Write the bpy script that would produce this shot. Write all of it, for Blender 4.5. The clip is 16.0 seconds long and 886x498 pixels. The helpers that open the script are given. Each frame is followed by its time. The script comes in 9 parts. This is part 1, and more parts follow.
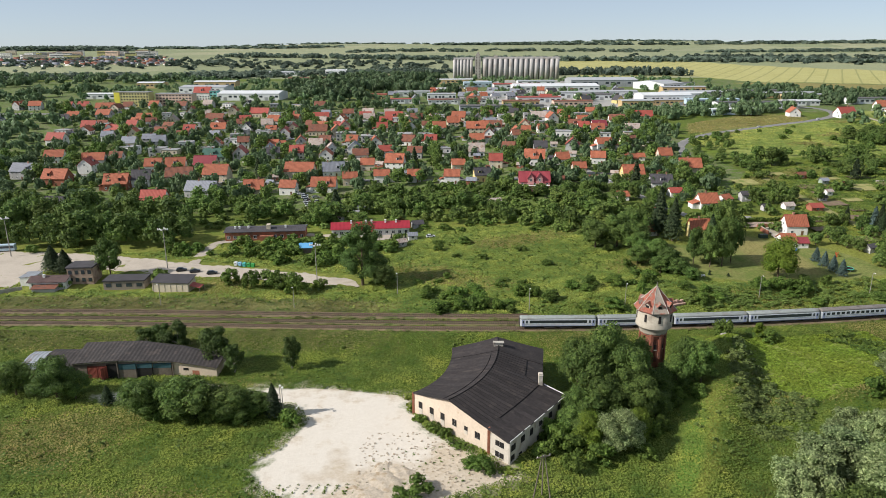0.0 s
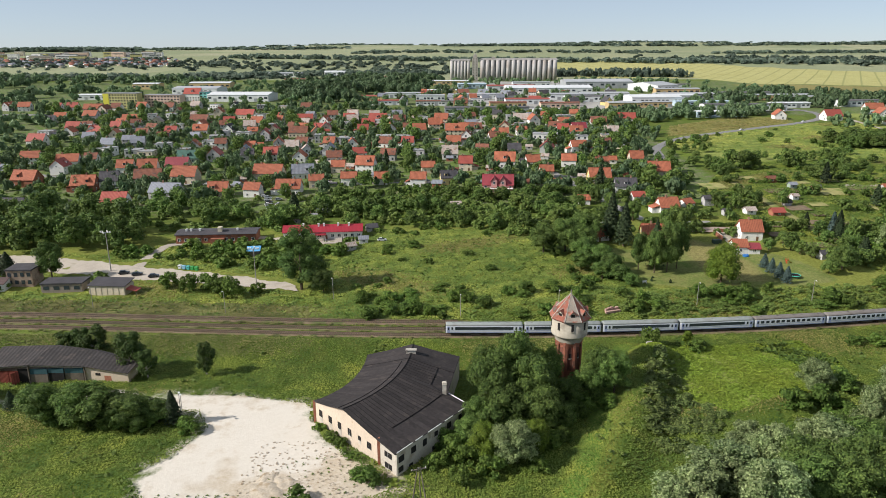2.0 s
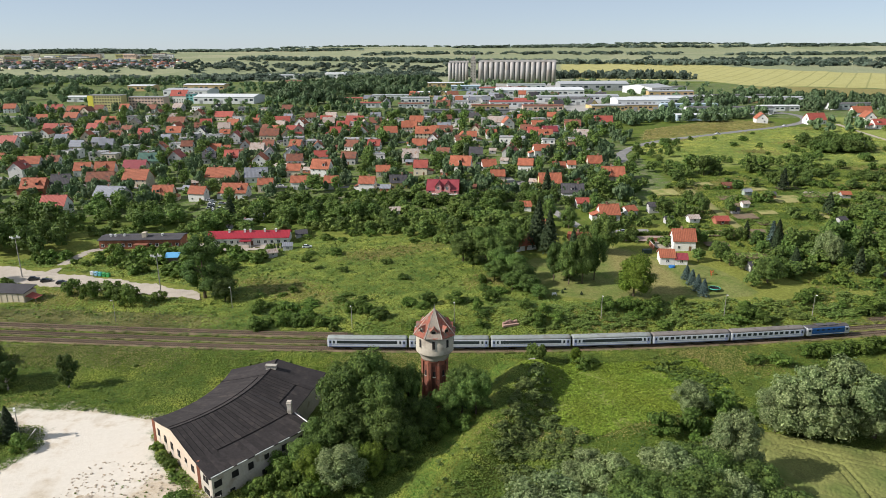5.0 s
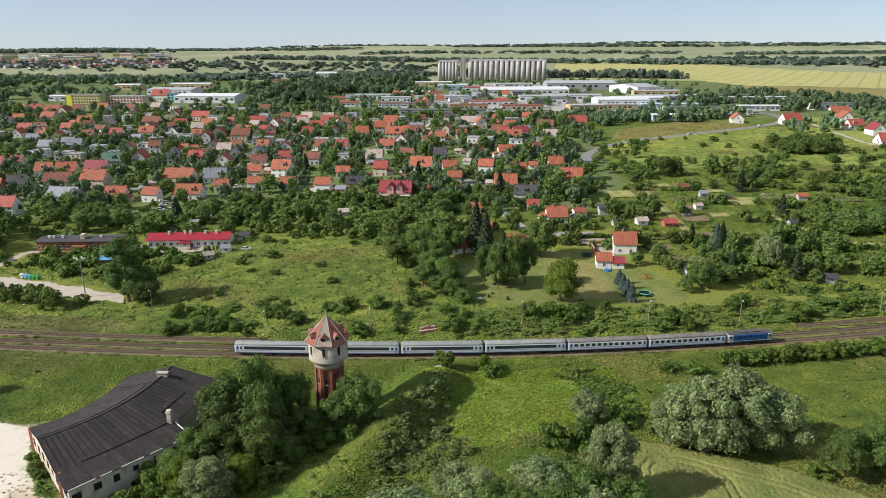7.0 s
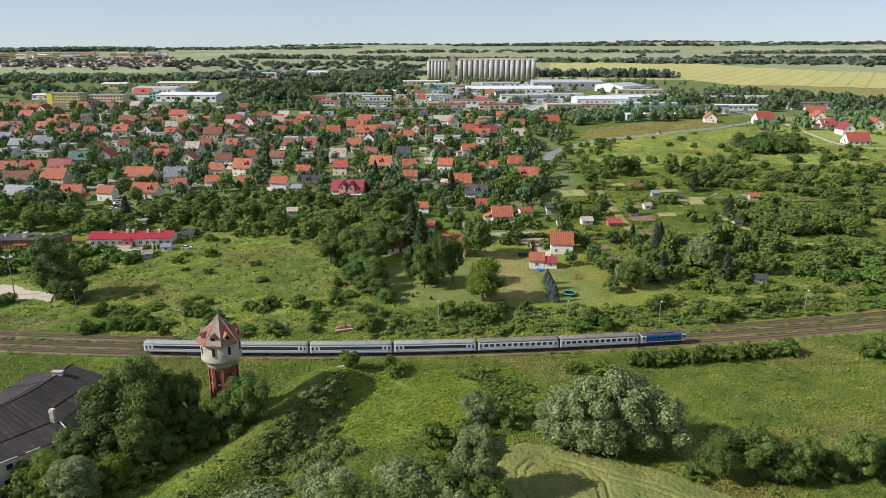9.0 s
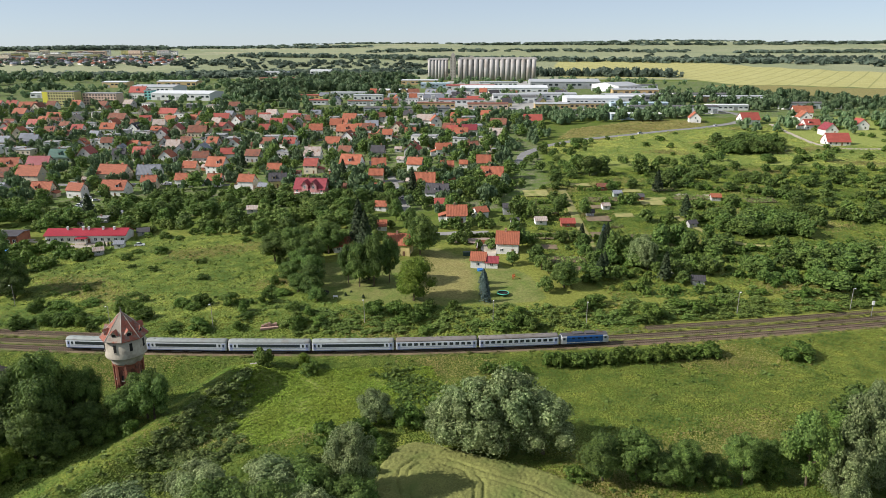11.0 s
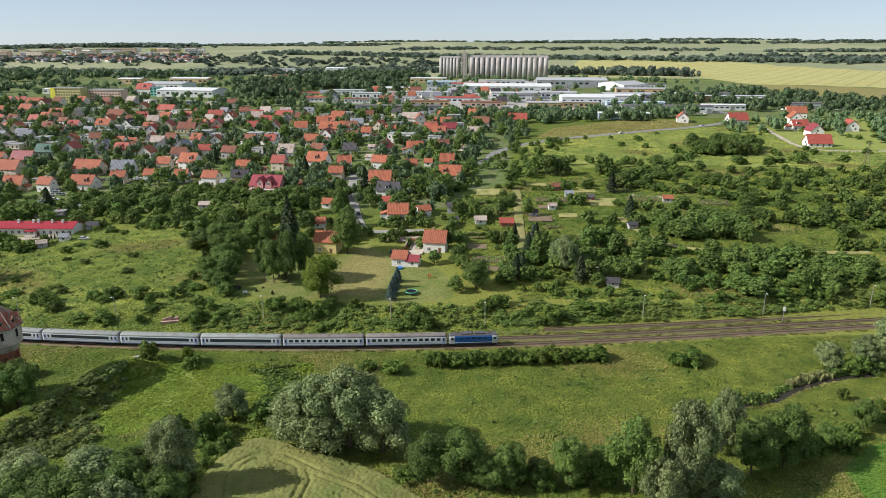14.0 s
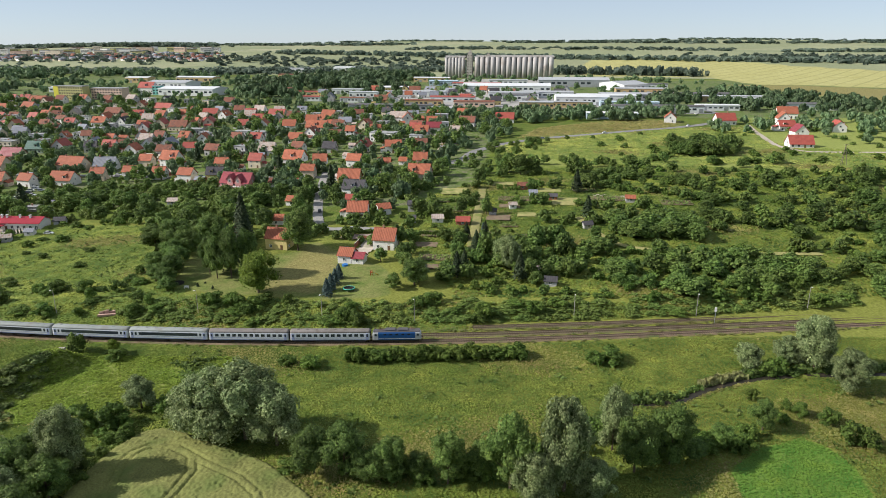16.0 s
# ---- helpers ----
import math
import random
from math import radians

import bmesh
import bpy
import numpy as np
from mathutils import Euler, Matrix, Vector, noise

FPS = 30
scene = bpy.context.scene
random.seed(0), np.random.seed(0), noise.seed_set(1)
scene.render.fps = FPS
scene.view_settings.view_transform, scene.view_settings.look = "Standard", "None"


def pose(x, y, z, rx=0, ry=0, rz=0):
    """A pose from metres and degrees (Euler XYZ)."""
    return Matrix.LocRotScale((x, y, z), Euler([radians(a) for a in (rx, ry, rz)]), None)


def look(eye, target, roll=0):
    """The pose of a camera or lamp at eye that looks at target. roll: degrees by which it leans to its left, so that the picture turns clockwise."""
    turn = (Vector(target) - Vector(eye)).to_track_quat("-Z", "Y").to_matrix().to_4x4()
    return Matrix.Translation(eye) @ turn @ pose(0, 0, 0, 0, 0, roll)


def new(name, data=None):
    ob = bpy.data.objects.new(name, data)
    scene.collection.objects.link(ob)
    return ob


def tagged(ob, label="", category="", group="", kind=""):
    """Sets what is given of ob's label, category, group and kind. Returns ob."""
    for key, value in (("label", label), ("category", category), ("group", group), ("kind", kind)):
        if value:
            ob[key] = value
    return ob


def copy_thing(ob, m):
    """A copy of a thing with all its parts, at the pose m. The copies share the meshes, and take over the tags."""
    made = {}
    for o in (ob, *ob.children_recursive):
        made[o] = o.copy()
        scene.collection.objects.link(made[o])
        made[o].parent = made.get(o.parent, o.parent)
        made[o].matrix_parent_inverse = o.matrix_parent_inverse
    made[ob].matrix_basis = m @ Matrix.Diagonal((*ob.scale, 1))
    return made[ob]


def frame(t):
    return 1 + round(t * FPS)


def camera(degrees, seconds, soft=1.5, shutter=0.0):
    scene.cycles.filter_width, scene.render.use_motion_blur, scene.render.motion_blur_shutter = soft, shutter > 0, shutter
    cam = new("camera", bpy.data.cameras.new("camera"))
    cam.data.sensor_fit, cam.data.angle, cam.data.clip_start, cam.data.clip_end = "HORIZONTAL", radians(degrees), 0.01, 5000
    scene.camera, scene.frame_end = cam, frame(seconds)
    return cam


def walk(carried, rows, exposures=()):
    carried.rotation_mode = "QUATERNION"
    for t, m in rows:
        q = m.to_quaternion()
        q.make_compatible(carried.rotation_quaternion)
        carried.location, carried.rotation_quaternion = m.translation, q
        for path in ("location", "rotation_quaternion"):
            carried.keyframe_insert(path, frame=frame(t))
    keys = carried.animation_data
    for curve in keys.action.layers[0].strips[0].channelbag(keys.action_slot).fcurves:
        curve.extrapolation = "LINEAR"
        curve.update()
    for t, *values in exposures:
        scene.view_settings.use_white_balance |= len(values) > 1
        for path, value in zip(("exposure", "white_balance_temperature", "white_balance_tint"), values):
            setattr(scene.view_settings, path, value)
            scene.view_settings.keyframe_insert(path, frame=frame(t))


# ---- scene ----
# camera and walk
cam = camera(65.8, 16.0, soft=0.7)
METRES, EYE, TILT, LEAN, TURN = 225.0, 88.0, -16.8, 0.2, 0.0
ROWS = [
    (0.0, 0.0, 0.0, 0.0, -0.0, 0.0, -0.0),
    (0.5, 0.0297, 0.0016, 0.0009, 0.26, 0.01, -0.1),
    (1.0, 0.0596, 0.0047, 0.0025, 0.5, 0.01, -0.17),
    (1.5, 0.0896, 0.0089, 0.0042, 0.69, 0.04, -0.22),
    (2.0, 0.1196, 0.0139, 0.0062, 0.89, 0.08, -0.29),
    (2.5, 0.1497, 0.0197, 0.0085, 1.09, 0.11, -0.33),
    (3.0, 0.1799, 0.0257, 0.0108, 1.37, 0.14, -0.41),
    (3.5, 0.2102, 0.0321, 0.0129, 1.7, 0.17, -0.51),
    (4.0, 0.2406, 0.0392, 0.0152, 1.99, 0.2, -0.59),
    (6.5, 0.3941, 0.077, 0.0274, 2.81, 0.13, -0.82),
    (7.0, 0.4246, 0.0815, 0.0287, 2.82, 0.11, -0.83),
    (7.5, 0.4551, 0.0847, 0.0297, 2.86, 0.1, -0.85),
    (8.0, 0.4858, 0.087, 0.0303, 2.93, 0.08, -0.89),
    (8.5, 0.5166, 0.089, 0.0309, 3.05, 0.06, -0.94),
    (9.0, 0.5477, 0.091, 0.0313, 3.15, 0.03, -0.97),
    (9.5, 0.5789, 0.0924, 0.0318, 3.26, -0.02, -1.03),
    (10.0, 0.6104, 0.0938, 0.0321, 3.44, -0.04, -1.09),
    (12.5, 0.7667, 0.1092, 0.0377, 6.03, -0.17, -1.94),
    (13.0, 0.7982, 0.1122, 0.0387, 6.35, -0.23, -2.07),
    (13.5, 0.8298, 0.1146, 0.0397, 6.64, -0.28, -2.15),
    (14.0, 0.8615, 0.1172, 0.0405, 7.02, -0.31, -2.26),
    (14.5, 0.8931, 0.1194, 0.0412, 7.42, -0.33, -2.41),
    (15.0, 0.9248, 0.1217, 0.0415, 7.81, -0.34, -2.53),
    (15.5, 0.9566, 0.1242, 0.0423, 8.29, -0.38, -2.68),
    (16.0, 0.9884, 0.1267, 0.0429, 8.62, -0.41, -2.78),
]
walk(cam, [(t, pose(0, 0, EYE, TILT, LEAN, TURN) @ pose(METRES * x, METRES * y, METRES * z, 90 + pitch, roll, yaw)) for t, x, y, z, yaw, pitch, roll in ROWS], exposures=((0.0, 0.29), (8.0, 0.36), (16.0, 0.40)))

# ---- world, sun, exposure ----
SUN_ELEVATION, SUN_ROTATION = radians(34), radians(255)
world = bpy.data.worlds.new("sky")
scene.world = world
world.use_nodes = True
wn = world.node_tree
sky = wn.nodes.new("ShaderNodeTexSky")
sky.sky_type, sky.sun_disc = "NISHITA", False
sky.sun_elevation, sky.sun_rotation = SUN_ELEVATION, SUN_ROTATION
sky.altitude, sky.air_density, sky.dust_density, sky.ozone_density = 100, 0.55, 0.15, 2.0
haze = wn.nodes.new("ShaderNodeMix")
haze.data_type = "RGBA"
haze.inputs[0].default_value = 0.68
haze.inputs[7].default_value = (3.55, 4.0, 4.55, 1)     # pale summer haze over the whole sky
wn.links.new(sky.outputs[0], haze.inputs[6])
wn.links.new(haze.outputs[2], wn.nodes["Background"].inputs[0])
wn.nodes["Background"].inputs[1].default_value = 0.110

sun_data = bpy.data.lights.new("sun", "SUN")
sun_data.energy, sun_data.angle, sun_data.color = 4.65, radians(0.53), (1.0, 0.952, 0.895)
sun = new("sun", sun_data)
toward = Vector((math.sin(SUN_ROTATION) * math.cos(SUN_ELEVATION), math.cos(SUN_ROTATION) * math.cos(SUN_ELEVATION), math.sin(SUN_ELEVATION)))
sun.matrix_world = look(toward * 500, (0, 0, 0))


# ---- materials ----
def material(name, color, rough=0.85, vary=0.25, fine=3.0, coarse=0.25, bump=0.15, metal=0.0, dirt=None, stripes=None, spec=0.3):
    """A surface with variation at a fine and a coarse scale (per metre), optional stain colour and optional ribs (axis, per metre)."""
    m = bpy.data.materials.new(name)
    m.use_nodes = True
    nt, L = m.node_tree, m.node_tree.links
    bs = nt.nodes["Principled BSDF"]
    bs.inputs["Roughness"].default_value = rough
    bs.inputs["Metallic"].default_value = metal
    bs.inputs["Specular IOR Level"].default_value = spec
    tc, oi = nt.nodes.new("ShaderNodeTexCoord"), nt.nodes.new("ShaderNodeObjectInfo")
    off = nt.nodes.new("ShaderNodeVectorMath")
    off.operation = "MULTIPLY_ADD"
    L.new(oi.outputs["Random"], off.inputs[0])
    off.inputs[1].default_value = (37.0, 53.0, 11.0)
    L.new(tc.outputs["Object"], off.inputs[2])
    n1, n2 = nt.nodes.new("ShaderNodeTexNoise"), nt.nodes.new("ShaderNodeTexNoise")
    for n, sc in ((n1, fine), (n2, coarse)):
        n.inputs["Scale"].default_value = sc
        n.inputs["Detail"].default_value = 5
        L.new(off.outputs[0], n.inputs["Vector"])
    mixf = nt.nodes.new("ShaderNodeMath")
    mixf.operation = "ADD"
    L.new(n1.outputs["Fac"], mixf.inputs[0])
    L.new(n2.outputs["Fac"], mixf.inputs[1])
    ramp = nt.nodes.new("ShaderNodeMapRange")
    ramp.inputs["From Min"].default_value, ramp.inputs["From Max"].default_value = 0.65, 1.35
    L.new(mixf.outputs[0], ramp.inputs["Value"])
    mx = nt.nodes.new("ShaderNodeMix")
    mx.data_type = "RGBA"
    lo = [c * (1 - vary) for c in color]
    hi = [min(0.95, c * (1 + vary)) for c in color]
    mx.inputs[6].default_value, mx.inputs[7].default_value = (*lo, 1), (*hi, 1)
    L.new(ramp.outputs[0], mx.inputs[0])
    out = mx.outputs[2]
    hsv = nt.nodes.new("ShaderNodeHueSaturation")
    mr = nt.nodes.new("ShaderNodeMapRange")
    mr.inputs["To Min"].default_value, mr.inputs["To Max"].default_value = 1 - vary * 0.5, 1 + vary * 0.5
    L.new(oi.outputs["Random"], mr.inputs["Value"])
    L.new(mr.outputs[0], hsv.inputs["Value"])
    L.new(out, hsv.inputs["Color"])
    out = hsv.outputs[0]
    if dirt:
        n3 = nt.nodes.new("ShaderNodeTexNoise")
        n3.inputs["Scale"].default_value, n3.inputs["Detail"].default_value = dirt[1], 6
        L.new(off.outputs[0], n3.inputs["Vector"])
        r3 = nt.nodes.new("ShaderNodeMapRange")
        r3.inputs["From Min"].default_value, r3.inputs["From Max"].default_value = dirt[2], dirt[2] + 0.14
        L.new(n3.outputs["Fac"], r3.inputs["Value"])
        m3 = nt.nodes.new("ShaderNodeMix")
        m3.data_type = "RGBA"
        m3.inputs[7].default_value = (*dirt[0], 1)
        L.new(r3.outputs[0], m3.inputs[0])
        L.new(out, m3.inputs[6])
        out = m3.outputs[2]
    height = n1.outputs["Fac"]
    if stripes:
        wv = nt.nodes.new("ShaderNodeTexWave")
        wv.bands_direction = stripes[0]
        wv.inputs["Scale"].default_value = stripes[1] / 20 * 2 * math.pi
        wv.inputs["Distortion"].default_value = 0.3
        L.new(tc.outputs["Object"], wv.inputs["Vector"])
        m4 = nt.nodes.new("ShaderNodeMix")
        m4.data_type, m4.blend_type = "RGBA", "MULTIPLY"
        m4.inputs[0].default_value = stripes[2]
        L.new(out, m4.inputs[6])
        L.new(wv.outputs["Color"], m4.inputs[7])
        out = m4.outputs[2]
        height = wv.outputs["Fac"]
    L.new(out, bs.inputs["Base Color"])
    if bump:
        bp = nt.nodes.new("ShaderNodeBump")
        bp.inputs["Strength"].default_value, bp.inputs["Distance"].default_value = bump, 0.1
        L.new(height, bp.inputs["Height"])
        L.new(bp.outputs[0], bs.inputs["Normal"])
    return m


def foliage(name, color, tip, glow=0.25, spread=0.35, rough=0.6, hues=(0.485, 0.512), patch=0.06, patchy=0.0, fine=0.42, lawnlike=0.0, mottle=0.12):
    """Leaves: colour differs from clump to clump and from plant to plant, and light comes through."""
    m = bpy.data.materials.new(name)
    m.use_nodes = True
    nt, L = m.node_tree, m.node_tree.links
    bs = nt.nodes["Principled BSDF"]
    bs.inputs["Roughness"].default_value = rough
    bs.inputs["Specular IOR Level"].default_value = 0.25
    geo, oi = nt.nodes.new("ShaderNodeNewGeometry"), nt.nodes.new("ShaderNodeObjectInfo")
    mx = nt.nodes.new("ShaderNodeMix")
    mx.data_type = "RGBA"
    mx.inputs[6].default_value, mx.inputs[7].default_value = (*color, 1), (*tip, 1)
    L.new(geo.outputs["Random Per Island"], mx.inputs[0])
    big = nt.nodes.new("ShaderNodeTexNoise")
    big.inputs["Scale"].default_value, big.inputs["Detail"].default_value = patch, 3
    L.new(geo.outputs["Position"], big.inputs["Vector"])
    ad = nt.nodes.new("ShaderNodeMath")
    L.new(big.outputs["Fac"], ad.inputs[0])
    L.new(oi.outputs["Random"], ad.inputs[1])
    mr = nt.nodes.new("ShaderNodeMapRange")
    mr.inputs["From Min"].default_value, mr.inputs["From Max"].default_value = 0.3, 1.7
    mr.inputs["To Min"].default_value, mr.inputs["To Max"].default_value = 1 - spread, 1 + spread
    L.new(ad.outputs[0], mr.inputs["Value"])
    if patchy:
        spots = nt.nodes.new("ShaderNodeMapRange")
        spots.inputs["From Min"].default_value, spots.inputs["From Max"].default_value = 0.36, 0.64
        spots.inputs["To Min"].default_value, spots.inputs["To Max"].default_value = 1 - patchy, 1 + patchy
        L.new(big.outputs["Fac"], spots.inputs["Value"])
        mr = spots
    hue = nt.nodes.new("ShaderNodeMapRange")
    hue.inputs["From Min"].default_value, hue.inputs["From Max"].default_value = 0.3, 0.7
    hue.inputs["To Min"].default_value, hue.inputs["To Max"].default_value = hues
    L.new(big.outputs["Fac"], hue.inputs["Value"])
    hsv = nt.nodes.new("ShaderNodeHueSaturation")
    L.new(mr.outputs[0], hsv.inputs["Value"])
    L.new(hue.outputs[0], hsv.inputs["Hue"])
    L.new(mx.outputs[2], hsv.inputs["Color"])
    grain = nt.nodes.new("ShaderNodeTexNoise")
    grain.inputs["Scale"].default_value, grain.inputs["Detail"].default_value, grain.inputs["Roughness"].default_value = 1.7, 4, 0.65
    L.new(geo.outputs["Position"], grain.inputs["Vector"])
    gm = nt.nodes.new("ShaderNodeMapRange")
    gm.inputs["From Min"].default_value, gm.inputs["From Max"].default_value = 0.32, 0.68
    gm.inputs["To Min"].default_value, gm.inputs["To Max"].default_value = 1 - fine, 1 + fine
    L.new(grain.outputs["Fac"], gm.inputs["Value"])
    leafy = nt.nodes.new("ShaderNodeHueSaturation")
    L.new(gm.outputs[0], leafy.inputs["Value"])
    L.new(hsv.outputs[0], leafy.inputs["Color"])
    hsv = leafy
    mid = nt.nodes.new("ShaderNodeTexNoise")
    mid.inputs["Scale"].default_value, mid.inputs["Detail"].default_value, mid.inputs["Roughness"].default_value = (0.19 if lawnlike else 0.27), 5, 0.6
    L.new(geo.outputs["Position"], mid.inputs["Vector"])
    mm = nt.nodes.new("ShaderNodeMapRange")
    mm.inputs["From Min"].default_value, mm.inputs["From Max"].default_value = 0.34, 0.66
    mm.inputs["To Min"].default_value, mm.inputs["To Max"].default_value = 1 - mottle, 1 + mottle
    L.new(mid.outputs["Fac"], mm.inputs["Value"])
    tufty = nt.nodes.new("ShaderNodeHueSaturation")
    L.new(mm.outputs[0], tufty.inputs["Value"])
    if lawnlike:
        # taller tufts are greener, thin ones yellowish
        tint = nt.nodes.new("ShaderNodeMapRange")
        tint.inputs["From Min"].default_value, tint.inputs["From Max"].default_value = 0.36, 0.66
        tint.inputs["To Min"].default_value, tint.inputs["To Max"].default_value = 0.512, 0.466
        L.new(mid.outputs["Fac"], tint.inputs["Value"])
        L.new(tint.outputs[0], tufty.inputs["Hue"])
    L.new(leafy.outputs[0], tufty.inputs["Color"])
    hsv = tufty
    bp = nt.nodes.new("ShaderNodeBump")
    bp.inputs["Strength"].default_value, bp.inputs["Distance"].default_value = 0.8, 0.5
    L.new(grain.outputs["Fac"], bp.inputs["Height"])
    if lawnlike:
        # blades hide one another: the sward is lit as a whole
        up = nt.nodes.new("ShaderNodeMix")
        up.data_type = "VECTOR"
        up.inputs[0].default_value = lawnlike
        up.inputs[5].default_value = (0, 0, 1)
        L.new(bp.outputs[0], up.inputs[4])
        L.new(up.outputs[1], bs.inputs["Normal"])
    else:
        L.new(bp.outputs[0], bs.inputs["Normal"])
    L.new(hsv.outputs[0], bs.inputs["Base Color"])
    tr = nt.nodes.new("ShaderNodeBsdfTranslucent")
    L.new(hsv.outputs[0], tr.inputs["Color"])
    ms = nt.nodes.new("ShaderNodeMixShader")
    ms.inputs[0].default_value = glow
    L.new(bs.outputs[0], ms.inputs[1])
    L.new(tr.outputs[0], ms.inputs[2])
    L.new(ms.outputs[0], nt.nodes["Material Output"].inputs[0])
    return m


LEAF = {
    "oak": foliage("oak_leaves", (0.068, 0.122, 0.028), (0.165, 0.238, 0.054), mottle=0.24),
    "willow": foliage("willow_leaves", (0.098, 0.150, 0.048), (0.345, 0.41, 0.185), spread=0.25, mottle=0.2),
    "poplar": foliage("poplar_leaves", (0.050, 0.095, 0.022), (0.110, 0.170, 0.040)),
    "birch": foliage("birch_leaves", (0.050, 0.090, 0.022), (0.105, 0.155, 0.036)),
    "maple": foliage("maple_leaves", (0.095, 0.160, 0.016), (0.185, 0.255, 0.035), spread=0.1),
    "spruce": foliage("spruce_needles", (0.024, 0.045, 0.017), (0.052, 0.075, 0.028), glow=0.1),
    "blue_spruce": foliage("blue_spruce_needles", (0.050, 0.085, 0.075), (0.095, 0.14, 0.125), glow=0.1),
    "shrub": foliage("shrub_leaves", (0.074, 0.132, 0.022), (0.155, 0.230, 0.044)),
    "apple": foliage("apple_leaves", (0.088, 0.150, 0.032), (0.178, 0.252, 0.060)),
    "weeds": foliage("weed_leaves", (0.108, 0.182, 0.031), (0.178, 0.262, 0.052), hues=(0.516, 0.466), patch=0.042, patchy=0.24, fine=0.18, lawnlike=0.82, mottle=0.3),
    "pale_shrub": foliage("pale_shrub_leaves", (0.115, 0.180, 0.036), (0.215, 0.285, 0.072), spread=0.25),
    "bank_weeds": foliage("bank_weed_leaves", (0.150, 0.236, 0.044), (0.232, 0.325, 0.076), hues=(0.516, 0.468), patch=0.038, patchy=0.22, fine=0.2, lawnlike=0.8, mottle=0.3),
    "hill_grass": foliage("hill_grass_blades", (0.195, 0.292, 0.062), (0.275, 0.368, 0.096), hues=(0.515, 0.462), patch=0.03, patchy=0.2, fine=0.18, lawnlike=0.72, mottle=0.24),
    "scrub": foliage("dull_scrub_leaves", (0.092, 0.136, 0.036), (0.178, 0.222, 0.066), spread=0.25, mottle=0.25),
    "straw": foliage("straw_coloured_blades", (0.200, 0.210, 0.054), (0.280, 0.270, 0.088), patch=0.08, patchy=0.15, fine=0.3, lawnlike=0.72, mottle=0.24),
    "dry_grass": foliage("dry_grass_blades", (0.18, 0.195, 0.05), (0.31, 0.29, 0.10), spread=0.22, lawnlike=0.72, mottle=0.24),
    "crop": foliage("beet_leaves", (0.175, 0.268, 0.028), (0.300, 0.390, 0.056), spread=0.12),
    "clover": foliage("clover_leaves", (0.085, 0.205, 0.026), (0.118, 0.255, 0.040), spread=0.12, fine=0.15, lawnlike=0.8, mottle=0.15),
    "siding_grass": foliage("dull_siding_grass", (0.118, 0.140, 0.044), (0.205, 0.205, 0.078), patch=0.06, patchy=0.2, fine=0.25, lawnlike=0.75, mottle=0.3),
    # town and works trees: paler and bluer, distance haze put into the leaf colour
    "wood": foliage("hazed_tree_leaves", (0.088, 0.148, 0.068), (0.172, 0.245, 0.112)),
    # far trees: pale blue-green base and extra glow stand for distance haze
    "hazed_wood": foliage("hazed_woodland_leaves", (0.105, 0.145, 0.108), (0.165, 0.210, 0.155), glow=0.45),
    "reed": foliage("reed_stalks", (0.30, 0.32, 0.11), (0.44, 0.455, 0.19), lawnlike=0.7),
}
BARK = material("bark", (0.10, 0.075, 0.05), 0.95, 0.35, 6, 1, 0.6)
BARK_PALE = material("pale_bark", (0.32, 0.3, 0.26), 0.9, 0.35, 4, 0.8, 0.4)
ROOF = {
    "o": material("orange_clay_tiles", (0.395, 0.128, 0.070), 0.75, 0.22, 1.2, 0.3, 0.5, dirt=((0.29, 0.1, 0.055), 0.7, 0.58), stripes=("X", 1.4, 0.24)),
    "r": material("red_painted_roof", (0.37, 0.085, 0.062), 0.6, 0.18, 1.2, 0.3, 0.4, dirt=((0.3, 0.06, 0.05), 0.5, 0.6), stripes=("X", 1.4, 0.2)),
    "c": material("crimson_roof_sheet", (0.28, 0.05, 0.06), 0.5, 0.15, 1.5, 0.3, 0.4, stripes=("X", 2.0, 0.2)),
    "b": material("brown_clay_tiles", (0.24, 0.095, 0.06), 0.8, 0.25, 1.2, 0.3, 0.5, dirt=((0.1, 0.07, 0.06), 0.5, 0.55), stripes=("X", 1.4, 0.25)),
    "k": material("dark_roof_felt", (0.075, 0.07, 0.075), 0.85, 0.3, 1.5, 0.3, 0.4, stripes=("X", 1.2, 0.2)),
    "g": material("grey_roof_sheet", (0.24, 0.25, 0.28), 0.7, 0.2, 1.5, 0.3, 0.4, stripes=("X", 1.2, 0.25)),
    "n": material("green_roof_sheet", (0.06, 0.13, 0.10), 0.6, 0.2, 1.5, 0.3, 0.4, stripes=("X", 1.2, 0.25)),
    "s": material("weathered_roof_sheet", (0.46, 0.38, 0.33), 0.7, 0.2, 1.5, 0.3, 0.4, dirt=((0.3, 0.16, 0.1), 0.8, 0.55), stripes=("X", 1.2, 0.25)),
    "f": material("flat_roof_felt", (0.30, 0.30, 0.30), 0.9, 0.25, 1.0, 0.25, 0.2, dirt=((0.16, 0.15, 0.14), 0.5, 0.55)),
}
